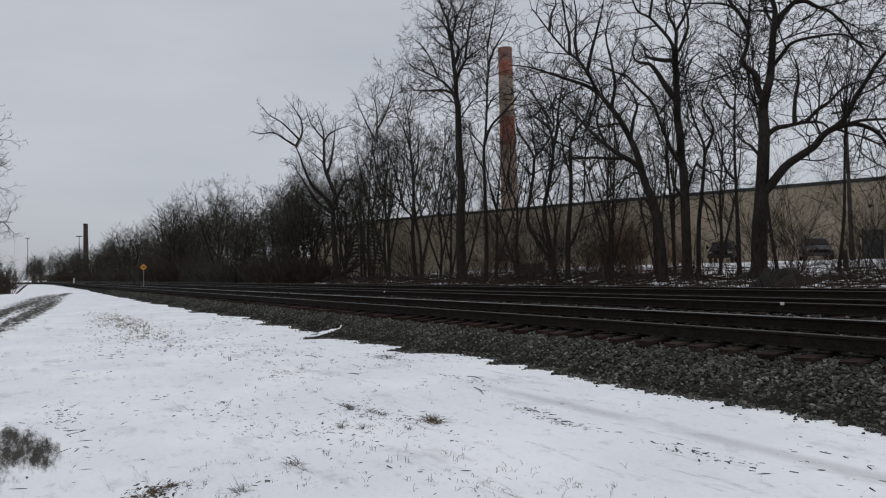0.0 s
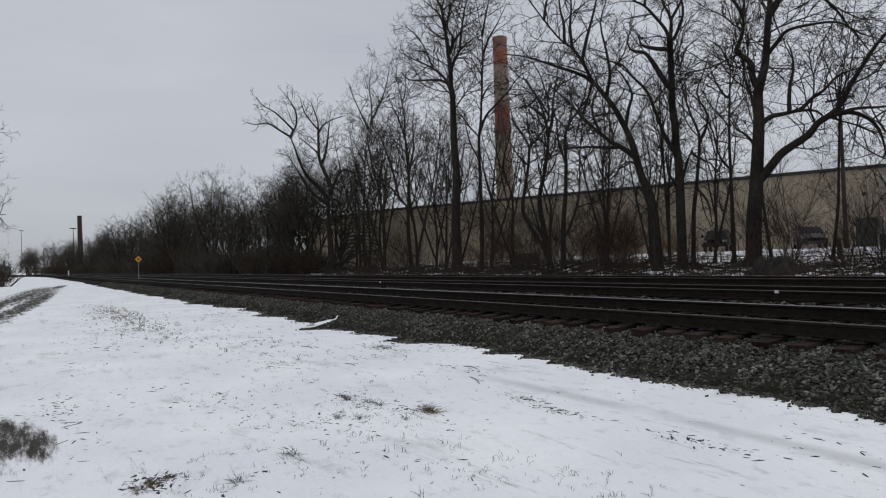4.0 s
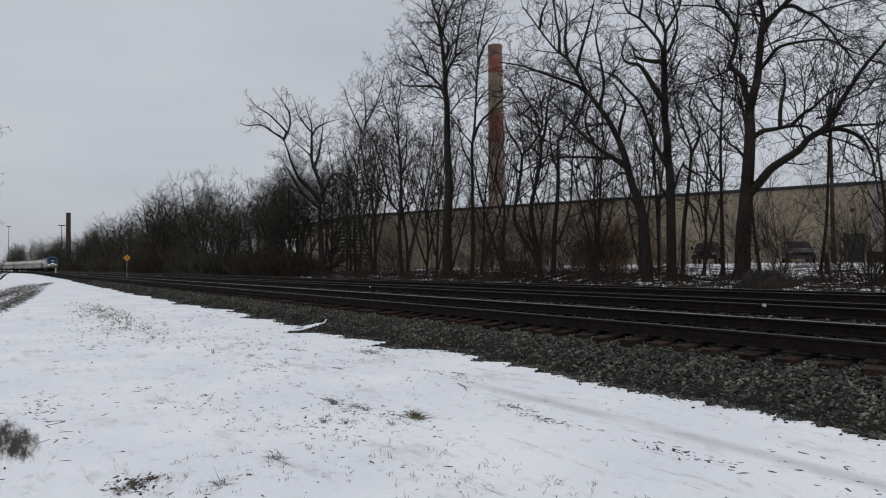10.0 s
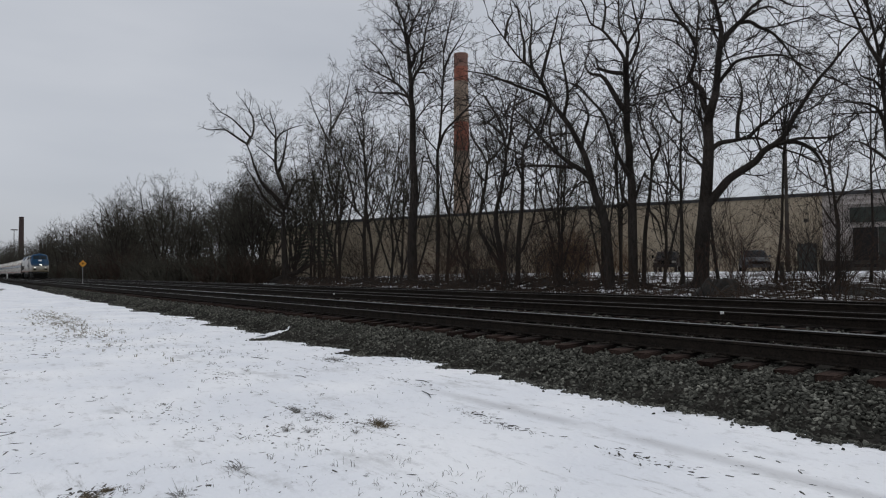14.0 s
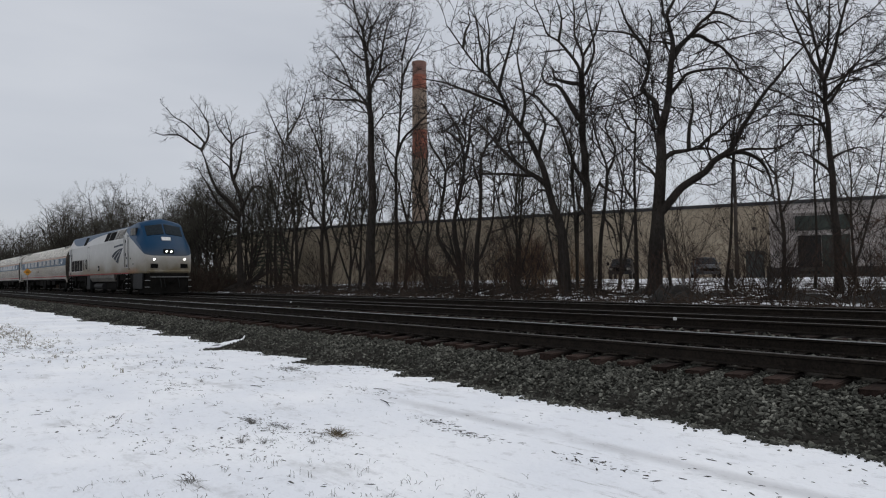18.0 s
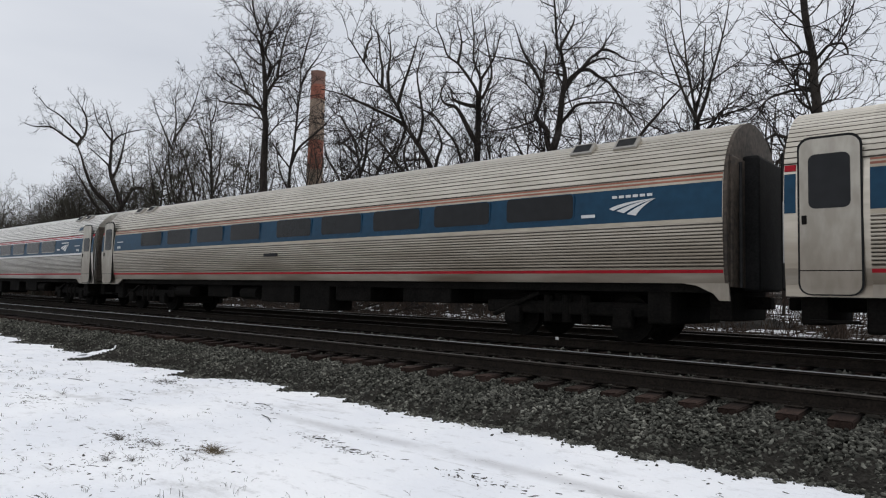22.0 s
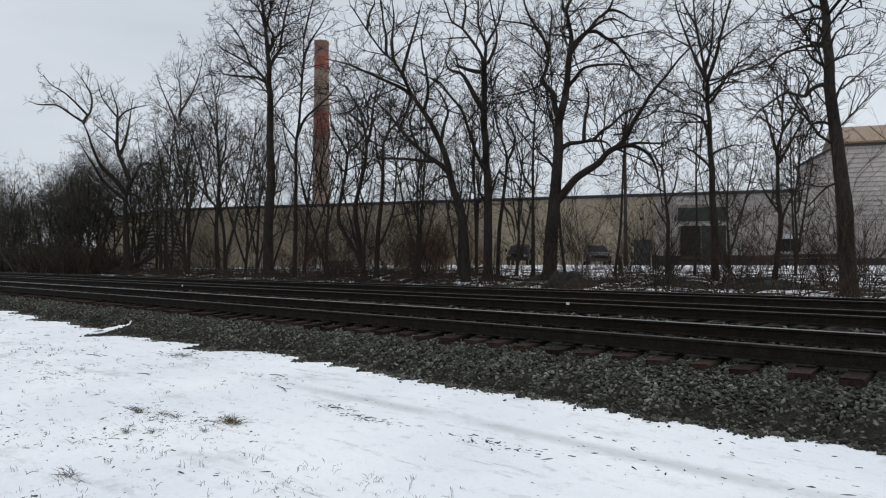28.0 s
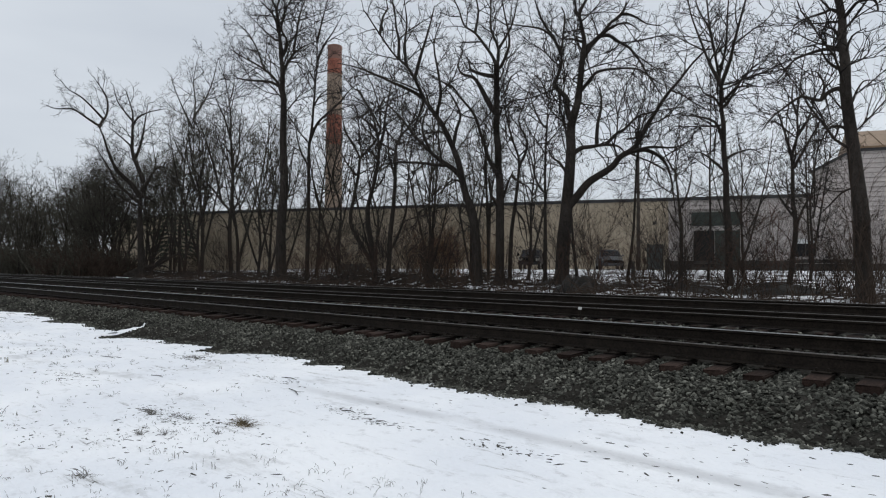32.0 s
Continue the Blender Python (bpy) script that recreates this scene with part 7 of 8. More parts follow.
# the dense lower part of the thicket: stout crossing stems grown into one another
def tangle_mesh(seed, material):
    rng = random.Random(seed)
    w = Wood()
    for _ in range(64):
        p = Vector((rng.gauss(0, 1.2), rng.gauss(0, 0.9), -0.05))
        d = Vector((rng.gauss(0, 0.45), rng.gauss(0, 0.45), 1.0)).normalized()
        h, r = 4.6 * rng.uniform(0.55, 1.0), rng.uniform(0.035, 0.075)
        q = p + d * h * 0.5 + Vector((rng.gauss(0, 0.25), rng.gauss(0, 0.25), 0))
        tip = q + (d + Vector((rng.gauss(0, 0.4), rng.gauss(0, 0.4), 0))).normalized() * h * 0.5
        w.branch([p, q, tip], [r, r * 0.75, 0.01], 3, True)
        for _ in range(4):
            s = p.lerp(q, rng.uniform(0.3, 1)) if rng.random() < 0.6 else q.lerp(tip, rng.random())
            w.branch([s, s + Vector((rng.gauss(0, 0.8), rng.gauss(0, 0.8), rng.uniform(-0.1, 0.9)))], [r * 0.5, 0.01], 3, True)
    return mesh("brushwood", w.v, w.f, material)


TANGLE = [tangle_mesh(260 + k, m) for k, m in enumerate((THICKET, BRUSH, THICKET))]
for k in range(130):
    y = rng.choice((24.0, 26.5, 29.0)) + rng.uniform(-1, 1)
    x = -2.8 * y - 300 * ((k + 4) / 130) ** 1.45 + rng.uniform(-1.5, 0.5)
    shrub(rng.choice(TANGLE), x, y + bend(x), rng.uniform(0.9, 1.45) if x < -110 else rng.uniform(0.75, 1.05), "dense dark leafless bush at the foot of the thicket", "bush", "thicket")

for x, y, s in ((-66.0, 25.0, 0.75), (-67.5, 26.5, 0.85), (-68.5, 24.6, 0.9), (-66.2, 27.4, 0.6), (-69.5, 26.2, 0.95), (-70.5, 24.4, 0.95), (-71.5, 25.6, 1.0)):
    shrub(rng.choice(TANGLE), x, y, s, "dense dark leafless bush at the foot of the thicket", "bush", "thicket")


def fallen(seed):
    """One dead limb lying on the ground, forked, with short broken side shoots."""
    r = random.Random(seed)
    w = Wood()
    ln, rad = r.uniform(1.6, 3.4), r.uniform(0.04, 0.085)
    d = Vector((1, r.gauss(0, 0.15), r.uniform(0.02, 0.25))) * ln
    p = Vector((-ln / 2, 0, 0.04))
    pts = smooth_path([p, p + d * 0.35 + Vector((0, r.gauss(0, 0.12), r.uniform(0, 0.12))), p + d * 0.7 + Vector((0, r.gauss(0, 0.12), r.uniform(0, 0.16))), p + d], 2)
    w.branch(pts, [rad * (1 - 0.12 * i) for i in range(len(pts))], 6)
    for _ in range(7):
        q = pts[r.randrange(1, len(pts))]
        e = Vector((r.gauss(0.3, 0.4), r.gauss(0, 0.35), r.uniform(0.05, 0.7)))
        w.branch([q, q + e * 0.5 + Vector((0, 0, 0.04)), q + e], [rad * 0.45, rad * 0.3, 0.008], 4, True)
    return mesh("dead_branch", w.v, w.f, BARK)


FALLEN = [fallen(500 + k) for k in range(6)]
for k in range(90):
    y = rng.uniform(22.8, 30.0)
    x = -y * (0.72 + 1.75 * rng.random())
    ob = tagged(new("dead_branch", FALLEN[k % 6]), "dead dark branch lying on the snowy litter", "branch", "dead branches under the trees")
    ob.matrix_basis = pose(x, y, ground_z(x, y) - 0.03, 0, 0, math.degrees(math.atan2(-x, y)) + rng.uniform(-35, 35) + rng.choice((0, 180))) @ Matrix.Scale(rng.uniform(0.6, 1.15), 4)
w = Wood()
w.branch([Vector((-0.6, 0, 0.05)), Vector((0.6, -0.1, 0.7)), Vector((2.0, -0.1, 1.1)), Vector((3.1, 0, 2.2))], [0.24, 0.2, 0.17, 0.1], 8)
w.branch([Vector((2.0, -0.1, 1.1)), Vector((2.9, -0.2, 1.0)), Vector((3.6, -0.2, 0.5))], [0.1, 0.08, 0.04], 6)
log = tagged(new("fallen_log", mesh("fallen_log", w.v, w.f, BARK, smooth=True)), "leaning broken trunk beside the crooked tree", "deadwood")
log.matrix_basis = pose(-64.2, 26.2, ground_z(-64.2, 26.2), 0, 0, 67)

# a stump and a rotten timber trough among the trunks
w = Wood()
w.branch([Vector((0, 0, -0.1)), Vector((0.03, 0, 0.5)), Vector((-0.04, 0.02, 1.0))], [0.36, 0.27, 0.24], 10)
stump = tagged(new("tree_stump", mesh("tree_stump", w.v, w.f, BARK, smooth=True)), "broken dark tree stump in the snowy brush", "stump")
stump.matrix_basis = pose(-29.4, 30.2, ground_z(-29.4, 30.2))
trough = empty("timber_trough", pose(-38.4, 31.4, ground_z(-38.4, 31.4), 0, 0, 38), "old dark rotten timber trough among the trunks", "trough")
for z in (0.25, 0.5, 0.75):
    part("plank", box(-1.0, 1.0, -0.32, -0.27, z, z + 0.235, 0.01), TIMBER, trough)
    part("plank", box(-1.0, 1.0, 0.27, 0.32, z, z + 0.235, 0.01), TIMBER, trough)
for x in (-0.96, 0.92):
    part("end_board", box(x, x + 0.05, -0.265, 0.265, 0.22, 0.98, 0.01), TIMBER, trough)
    part("foot", box(x - 0.02, x + 0.07, -0.34, 0.34, -0.1, 0.22, 0.01), TIMBER, trough)

# a wide crown beside the lane, and the bushes beyond it
tree = Tree(401, -60, -5.6, 0.3, "leafless spreading tree beside the snowy lane", (0, 0), (0.2, 4), (-0.3, 9), (0.2, 14.5))
tree.limb(0.14, (0.1, 4.5), (2.6, 6.0), (5.0, 6.2))
tree.limb(0.16, (0, 6), (2.2, 9), (4.6, 10.6))
tree.limb(0.14, (0, 8), (2.4, 11), (4.4, 13))
tree.limb(0.14, (0, 7), (-3, 10), (-5, 12))
tree.leafless(group="")
for x, y, s in ((-150, -3.5, 1.5), (-154, -7, 1.7), (-146, -9.5, 1.5), (-160, -1.5, 1.3), (-150, -13, 1.8), (-120, -7.5, 0.8), (-112, -6.0, 0.6), (-170, -5, 1.6), (-101, -3.0, 0.85), (-103, -4.4, 1.0), (-100, -4.8, 0.9), (-99, -2.2, 0.45)):
    shrub(TANGLE[1] if x > -111 else rng.choice(DENSE), x, y, s, "dark leafless bush beside the snowy lane", "bush", "bushes by the lane")


def spruce(x, y, h, label):
    """A narrow evergreen: a stem and drooping whorls of needled boughs."""
    r = random.Random(int(h * 100 + x))
    stem, w = Wood(), Wood()
    stem.branch([Vector((0, 0, 0)), Vector((0, 0, h))], [0.16, 0.02], 7)
    for i in range(26):
        z = h * (0.12 + 0.86 * i / 26)
        reach = (1 - z / h) * h * 0.33 + 0.15
        for j in range(9):
            a = r.uniform(0, 6.28)
            d = Vector((math.cos(a), math.sin(a), 0))
            tip = Vector((0, 0, z - 0.25 * reach)) + d * reach * r.uniform(0.7, 1.1)
            w.branch([Vector((0, 0, z)), Vector((0, 0, z + 0.02)) + d * reach * 0.5, tip], [0.03, 0.09, 0.02], 3)
            for m in range(5):
                p = Vector((0, 0, z)).lerp(tip, r.uniform(0.3, 1))
                w.branch([p, p + Vector((r.gauss(0, 0.2), r.gauss(0, 0.2), -0.14 - 0.1 * r.random()))], [0.06, 0.012], 3)
    ob = empty("spruce", pose(x, y, ground_z(x, y)), label, "tree")
    child("trunk", mesh("trunk", stem.v, stem.f, BARK), ob)
    child("crown", mesh("crown", w.v, w.f, NEEDLE), ob)


spruce(-110, -4.4, 10.0, "dark evergreen tree beside the snowy lane")
spruce(-74.2, 35, 13.2, "small dark evergreen spruce behind the bare trees")
for x, y, h in ((-620, -6, 9), (-640, 2, 10), (-610, -14, 8), (-655, -10, 11)):
    spruce(x, y, h, "distant dark evergreen tree past the curve")

# fallen wood and spoil among the trees
w = Wood()
w.branch([Vector((0, 0, 0.15)), Vector((2.0, 0.3, 0.9)), Vector((4.4, 0.5, 2.3))], [0.22, 0.18, 0.1], 8)
w.branch([Vector((2.0, 0.3, 0.9)), Vector((2.6, -0.6, 1.6)), Vector((3.2, -1.0, 1.8))], [0.1, 0.07, 0.03], 6)
log = tagged(new("fallen_log", mesh("fallen_log", w.v, w.f, BARK, smooth=True)), "broken bare trunk leaning on the brush", "log")
log.matrix_basis = pose(-65.5, 26.6, ground_z(-65.5, 26.6), 0, 0, 66)
SPOIL = mat("dark_soil", (0.008, 0.007, 0.006), (0.03, 0.026, 0.021), 1.6, 0.95, bump=0.9)


def heap(x, y, rx, ry, h, seed, label, name="earth_mound"):
    """A rough heap of earth and dead stalks."""
    n = 26
    v, f = [], []
    for i in range(n):
        for j in range(n):
            a, b = 2 * i / (n - 1) - 1, 2 * j / (n - 1) - 1
            d = math.hypot(a, b)
            z = h * max(0.0, 1 - d) ** 0.7 * (0.75 + 0.6 * wave(a * 3, b * 3, 1.0, seed)) - 0.1
            v.append((a * rx, b * ry, z + 0.08 * wave(a * 9, b * 9, 1.0, seed + 3)))
    for i in range(n - 1):
        for j in range(n - 1):
            f.append((i * n + j, (i + 1) * n + j, (i + 1) * n + j + 1, i * n + j + 1))
    ob = tagged(new(name, mesh(name, v, f, SPOIL, smooth=True)), label, "heap", "spoil heaps")
    ob.matrix_basis = pose(x, y, ground_z(x, y) - 0.05)


for k, (q, y, rx, ry, h) in enumerate(((-0.61, 25.6, 1.5, 1.0, 1.1), (-0.66, 30.5, 1.4, 1.0, 0.5), (-0.52, 29.5, 1.6, 1.0, 0.45), (-0.42, 27.5, 2.5, 1.2, 0.5), (-0.3, 28, 2.6, 1.2, 0.55), (-0.88, 30, 2.0, 1.1, 0.5), (-1.02, 29, 1.6, 1.0, 0.6), (-1.3, 28, 2.4, 1.2, 0.5), (-1.6, 27.5, 2.4, 1.2, 0.5))):
    heap(q * y, y, rx, ry, h, k, "dark heap of soil and dead stalks under the trees")
w = Wood()
for _ in range(620):
    y = rng.uniform(21.3, 33)
    q = -0.12 - 2.1 * rng.random()
    p = Vector((q * y, y, ground_z(q * y, y) + 0.05))
    d = Vector((rng.gauss(0, 1), rng.gauss(0, 0.5), rng.uniform(0.0, 0.35))).normalized() * rng.uniform(0.4, 1.8)
    w.branch([p, p + d * 0.5 + Vector((0, 0, rng.uniform(0, 0.12))), p + d], [rng.uniform(0.012, 0.04), 0.018, 0.006], 4)
tagged(new("fallen_branches", mesh("fallen_branches", w.v, w.f, BRUSH)), "fallen bare branches strewn over the leaf litter", "branches", kind="stuff")

w = Wood()
for _ in range(5500):
    y = 20.5 + 14 * rng.random() ** 1.3
    q = -0.1 - 2.3 * rng.random() ** 0.8
    p = Vector((q * y, y, ground_z(q * y, y) - 0.03))
    h = rng.uniform(0.12, 0.55) * (1.8 if rng.random() < 0.1 else 1)
    d = Vector((rng.gauss(0, 0.5), rng.gauss(0, 0.5), 0)) * h
    w.branch([p, p + d * 0.4 + Vector((0, 0, h * 0.7)), p + d + Vector((0, 0, h * rng.uniform(0.5, 1)))], [0.012, 0.012, 0.004], 3, True)
tagged(new("undergrowth", mesh("undergrowth", w.v, w.f, BRUSH)), "dead brown undergrowth of stalks and leaves", "undergrowth", kind="stuff")

# ---- yard: posts, rails, pole, parked vehicles ----
pole = empty("utility_pole", pose(-27.8, 55.0, ground_z(-27.8, 55)), "tall dark wooden utility pole before the works wall", "pole")
part("shaft", rod((0, 0, -0.2), (0, 0, 12.6), 0.17, 12, 0.11), POLE, pole)
part("crossarm", box(-1.1, 1.1, -0.06, 0.06, 11.7, 11.85, 0.01), POLE, pole)
for dx in (-0.95, 0, 0.95):
    part("insulator", rod((dx, 0, 11.85), (dx, 0, 12.02), 0.05, 8), FOUND, pole)
gate_post = tagged(new("wooden_post"), "short thick weathered wooden post in the snow", "post")
gate_post.matrix_basis = pose(-17.46, 34.0, ground_z(-17.46, 34.0), 0, -4, 20)
part("shaft", box(-0.12, 0.12, -0.11, 0.11, -0.25, 1.06, 0.03), TIMBER, gate_post)
FENCE = [(-19.6, 43.0), (-16.0, 43.8), (-12.4, 44.6), (-8.8, 45.4)]
rail_fence = empty("rail_fence", None, "low weathered timber rail fence along the yard", "fence")
for k, (x, y) in enumerate(FENCE):
    z = ground_z(x, y)
    part("post", box(x - 0.16, x + 0.16, y - 0.14, y + 0.14, z - 0.2, z + 0.95, 0.03), TIMBER, rail_fence)
    if k:
        u, v = FENCE[k - 1]
        for h in (0.28, 0.68):
            zz = ground_z((x + u) / 2, (y + v) / 2) + h
            bm = bmesh.new()
            ring = [(u, v - 0.16, zz), (x, y - 0.16, zz), (x, y - 0.22, zz), (u, v - 0.22, zz)]
            lo = [bm.verts.new(p) for p in ring]
            hi = [bm.verts.new((p[0], p[1], p[2] + 0.22)) for p in ring]
            bm.faces.new(lo[::-1]), bm.faces.new(hi)
            for i in range(4):
                bm.faces.new((lo[i], lo[(i + 1) % 4], hi[(i + 1) % 4], hi[i]))
            part("rail", bm, TIMBER, rail_fence)

CAR_DARK = mat("dark_car_paint", (0.012, 0.010, 0.010), (0.022, 0.018, 0.018), 1.0, 0.5, bump=0.02, spec=0.2)
CAR_GREY = mat("grey_car_paint", (0.05, 0.054, 0.06), (0.085, 0.09, 0.097), 1.0, 0.5, bump=0.02, spec=0.3)


def pickup(x, y, turn, paint, label):
    """A parked truck seen from the front: hood, cab, glass, bumper, mirrors and wheels."""
    ob = empty("parked_truck", pose(x, y, ground_z(x, y), 0, 0, turn), label, "vehicle")
    h = 1.85
    part("hood", box(-0.92, 0.92, -2.5, -1.2, 0.5, 1.15, 0.14), paint, ob)
    bm = bmesh.new()
    prof = [(-1.3, 0.5), (-1.3, 1.15), (-0.55, h - 0.05), (1.4, h), (1.5, 0.5)]
    a = [bm.verts.new((-0.95 + (0.14 if z > 1.5 else 0), yy, z)) for yy, z in prof]
    b = [bm.verts.new((0.95 - (0.14 if z > 1.5 else 0), yy, z)) for yy, z in prof]
    bm.faces.new(a), bm.faces.new(b[::-1])
    for i in range(5):
        bm.faces.new((a[i], b[i], b[(i + 1) % 5], a[(i + 1) % 5]))
    bmesh.ops.bevel(bm, geom=list(bm.edges), offset=0.1, segments=2, profile=0.5, affect="EDGES")
    part("cab", bm, paint, ob)
    part("bed", box(-0.95, 0.95, 1.5, 3.2, 0.55, 1.25, 0.05), paint, ob)
    bm = bmesh.new()
    q = [(-0.78, -1.27, 1.2), (0.78, -1.27, 1.2), (0.7, -0.66, h - 0.14), (-0.7, -0.66, h - 0.14)]
    lo = [bm.verts.new(p) for p in q]
    hi = [bm.verts.new((p[0], p[1] - 0.03, p[2] + 0.02)) for p in q]
    bm.faces.new(lo), bm.faces.new(hi)
    for i in range(4):
        bm.faces.new((lo[i], lo[(i + 1) % 4], hi[(i + 1) % 4], hi[i]))
    part("windscreen", bm, DARK_GLASS, ob)
    part("bumper", box(-0.98, 0.98, -2.62, -2.45, 0.42, 0.66, 0.05), SKIRT, ob)
    part("grille", box(-0.5, 0.5, -2.54, -2.49, 0.7, 1.0, 0.02), BLACK, ob)
    for s in (-1, 1):
        part("headlight", box(s * 0.74 - 0.15, s * 0.74 + 0.15, -2.55, -2.49, 0.78, 0.98, 0.03), STEEL_FLAT, ob)
        part("mirror", box(s * 1.12 - 0.09, s * 1.12 + 0.09, -1.15, -1.05, 1.2, 1.5, 0.03), BLACK, ob)
        for yy in (-1.75, 1.9):
            t = part("tyre", rod((s * 0.72, yy, 0.36), (s * 0.95, yy, 0.36), 0.36, 18), RUBBER, ob)
            part("rim", rod((s * 0.9, yy, 0.36), (s * 0.965, yy, 0.36), 0.2, 14), STEEL_FLAT, t)


def saloon(x, y, turn, label):
    """A small parked car: rounded body, glasshouse, bumper, lamps and wheels."""
    ob = empty("parked_car", pose(x, y, ground_z(x, y), 0, 0, turn) @ Matrix.Diagonal((1.12, 1.08, 1.2, 1)), label, "vehicle")
    rows = ((-2.15, 0.62, 0.42, 0.66), (-2.05, 0.78, 0.3, 0.76), (-1.2, 0.86, 0.26, 0.9), (-0.7, 0.87, 0.26, 0.95), (1.3, 0.87, 0.26, 0.98), (1.95, 0.82, 0.3, 0.95), (2.15, 0.7, 0.4, 0.8))
    v, f = [], []
    for yy, w, z0, z1 in rows:
        half = [(w * 0.9, z0), (w, z0 + 0.14), (w, z1 - 0.16), (w * 0.93, z1 - 0.04), (w * 0.6, z1 + 0.02)]
        v += [(-a, yy, z) for a, z in half] + [(a, yy, z) for a, z in reversed(half)]
    for i in range(len(rows) - 1):
        for j in range(10):
            f.append((i * 10 + j, i * 10 + (j + 1) % 10, (i + 1) * 10 + (j + 1) % 10, (i + 1) * 10 + j))
    f += [tuple(range(10)), tuple(range(60, 70))[::-1]]
    child("body", mesh("body", v, f, CAR_GREY, smooth=True), ob)
    for name, grow, material in (("glasshouse", 0.0, DARK_GLASS), ("roof", 0.02, CAR_GREY)):
        bm = bmesh.new()
        low = [(-0.95, 0.78, 0.93), (1.65, 0.78, 0.95)] if name == "glasshouse" else [(-0.22, 0.61, 1.36), (1.0, 0.61, 1.36)]
        top = [(-0.25, 0.6, 1.37), (1.05, 0.6, 1.37)] if name == "glasshouse" else [(-0.1, 0.5, 1.43), (0.9, 0.5, 1.43)]
        a = [bm.verts.new(p) for p in ((-low[0][1], low[0][0], low[0][2]), (low[0][1], low[0][0], low[0][2]), (low[1][1], low[1][0], low[1][2]), (-low[1][1], low[1][0], low[1][2]))]
        b = [bm.verts.new(p) for p in ((-top[0][1], top[0][0], top[0][2]), (top[0][1], top[0][0], top[0][2]), (top[1][1], top[1][0], top[1][2]), (-top[1][1], top[1][0], top[1][2]))]
        bm.faces.new(a[::-1]), bm.faces.new(b)
        for i in range(4):
            bm.faces.new((a[i], a[(i + 1) % 4], b[(i + 1) % 4], b[i]))
        part(name, bm, material, ob)
    for s in (-1, 1):
        part("pillar", rod((s * 0.79, -0.96, 0.93), (s * 0.61, -0.25, 1.38), 0.03, 6), CAR_GREY, ob)
        part("headlight", box(s * 0.58 - 0.14, s * 0.58 + 0.14, -2.12, -2.0, 0.62, 0.74, 0.03), STEEL_FLAT, ob)
        part("mirror", box(s * 0.95 - 0.08, s * 0.95 + 0.08, -0.75, -0.65, 0.95, 1.07, 0.03), CAR_GREY, ob)
        for yy in (-1.35, 1.35):
            t = part("tyre", rod((s * 0.68, yy, 0.31), (s * 0.88, yy, 0.31), 0.31, 18), RUBBER, ob)
            part("rim", rod((s * 0.84, yy, 0.31), (s * 0.89, yy, 0.31), 0.19, 14), STEEL_FLAT, t)
    part("grille", box(-0.36, 0.36, -2.2, -2.08, 0.48, 0.62, 0.02), BLACK, ob)
    part("bumper", box(-0.7, 0.7, -2.22, -2.05, 0.3, 0.46, 0.05), CAR_GREY, ob)


pickup(-36.0, 50.5, 30, CAR_DARK, "dark pickup truck parked in the yard")
saloon(-29.0, 52.0, 36, "rounded dark silver-grey car parked in the yard")

# ---- signs and markers by the line ----
SIGN_Y = mat("amber_sign", (0.62, 0.26, 0.02), (0.72, 0.33, 0.03), 1.0, 0.5, bump=0.0)
GALV = mat("galvanised_post", (0.22, 0.22, 0.22), (0.36, 0.36, 0.35), 3.0, 0.5, 0.5, 0.05)
WHITE = mat("white_marker_paint", (0.62, 0.62, 0.60), (0.78, 0.78, 0.76), 3.0, 0.6)
sign = empty("speed_sign", pose(-80.2, 11.15, 0.4), "amber diamond sign on a thin post between the tracks", "sign")
part("post", box(-0.03, 0.03, -0.03, 0.03, -0.1, 2.35), GALV, sign)
plate = part("plate", box(0.035, 0.045, -0.26, 0.26, -0.26, 0.26, 0.004), SIGN_Y, sign, m=pose(0, 0, 2.3, 45, 0, 0))
for dy, dz, w2, h2 in ((0.0, -0.02, 0.24, 0.07), (0.02, 0.09, 0.15, 0.05)):
    part("symbol_bar", box(0.045, 0.05, dy - w2 / 2, dy + w2 / 2, dz - h2 / 2, dz + h2 / 2), BLACK, plate, m=pose(0, 0, 0, -45, 0, 0))
post = empty("marker_post", pose(-203, 11.2, 0.42), "white marker post between the tracks", "post")
part("shaft", box(-0.14, 0.14, -0.14, 0.14, -0.05, 1.35, 0.02), WHITE, post)
part("cap", box(-0.17, 0.17, -0.17, 0.17, 1.35, 1.42, 0.01), WHITE, post)
for x, y, s in ((-6.95, 11.35, 1.0), (-22.3, 11.3, 1.0)):
    st = empty("track_stake", pose(x, y, 0.4), "small white reflector stake between the tracks", "stake", "stakes")
    part("stem", box(-0.008, 0.008, -0.008, 0.008, -0.05, 0.4), RUST, st)
    part("reflector", box(-0.034, 0.034, -0.02, 0.005, 0.385, 0.437, 0.006), WHITE, st)

# ---- far off along the curve ----
far_house = empty("distant_shed", pose(-520, 9, 0), "pale distant low shed past the curve", "building")
part("wall", box(-4, 4, -7, 7, 0, 4.2), SIDING, far_house)
part("roof", box(-4.4, 4.4, -7.4, 7.4, 4.2, 4.7, 0.1), FOUND, far_house)
part("door", box(3.98, 4.06, -1.5, 1.5, 0, 2.6), FOUND, far_house)
for x, y, h in ((-400, 24.7, 24.3), (-600, 2.5, 34)):
    mast = empty("light_mast", pose(x, y, 0), "thin distant light mast", "mast", "light masts")
    part("shaft", rod((0, 0, 0), (0, 0, h), 0.24, 8, 0.15), POLE, mast)
    part("lamp_bar", box(-0.2, 0.2, -1.5, 1.5, h - 0.5, h, 0.05), POLE, mast)

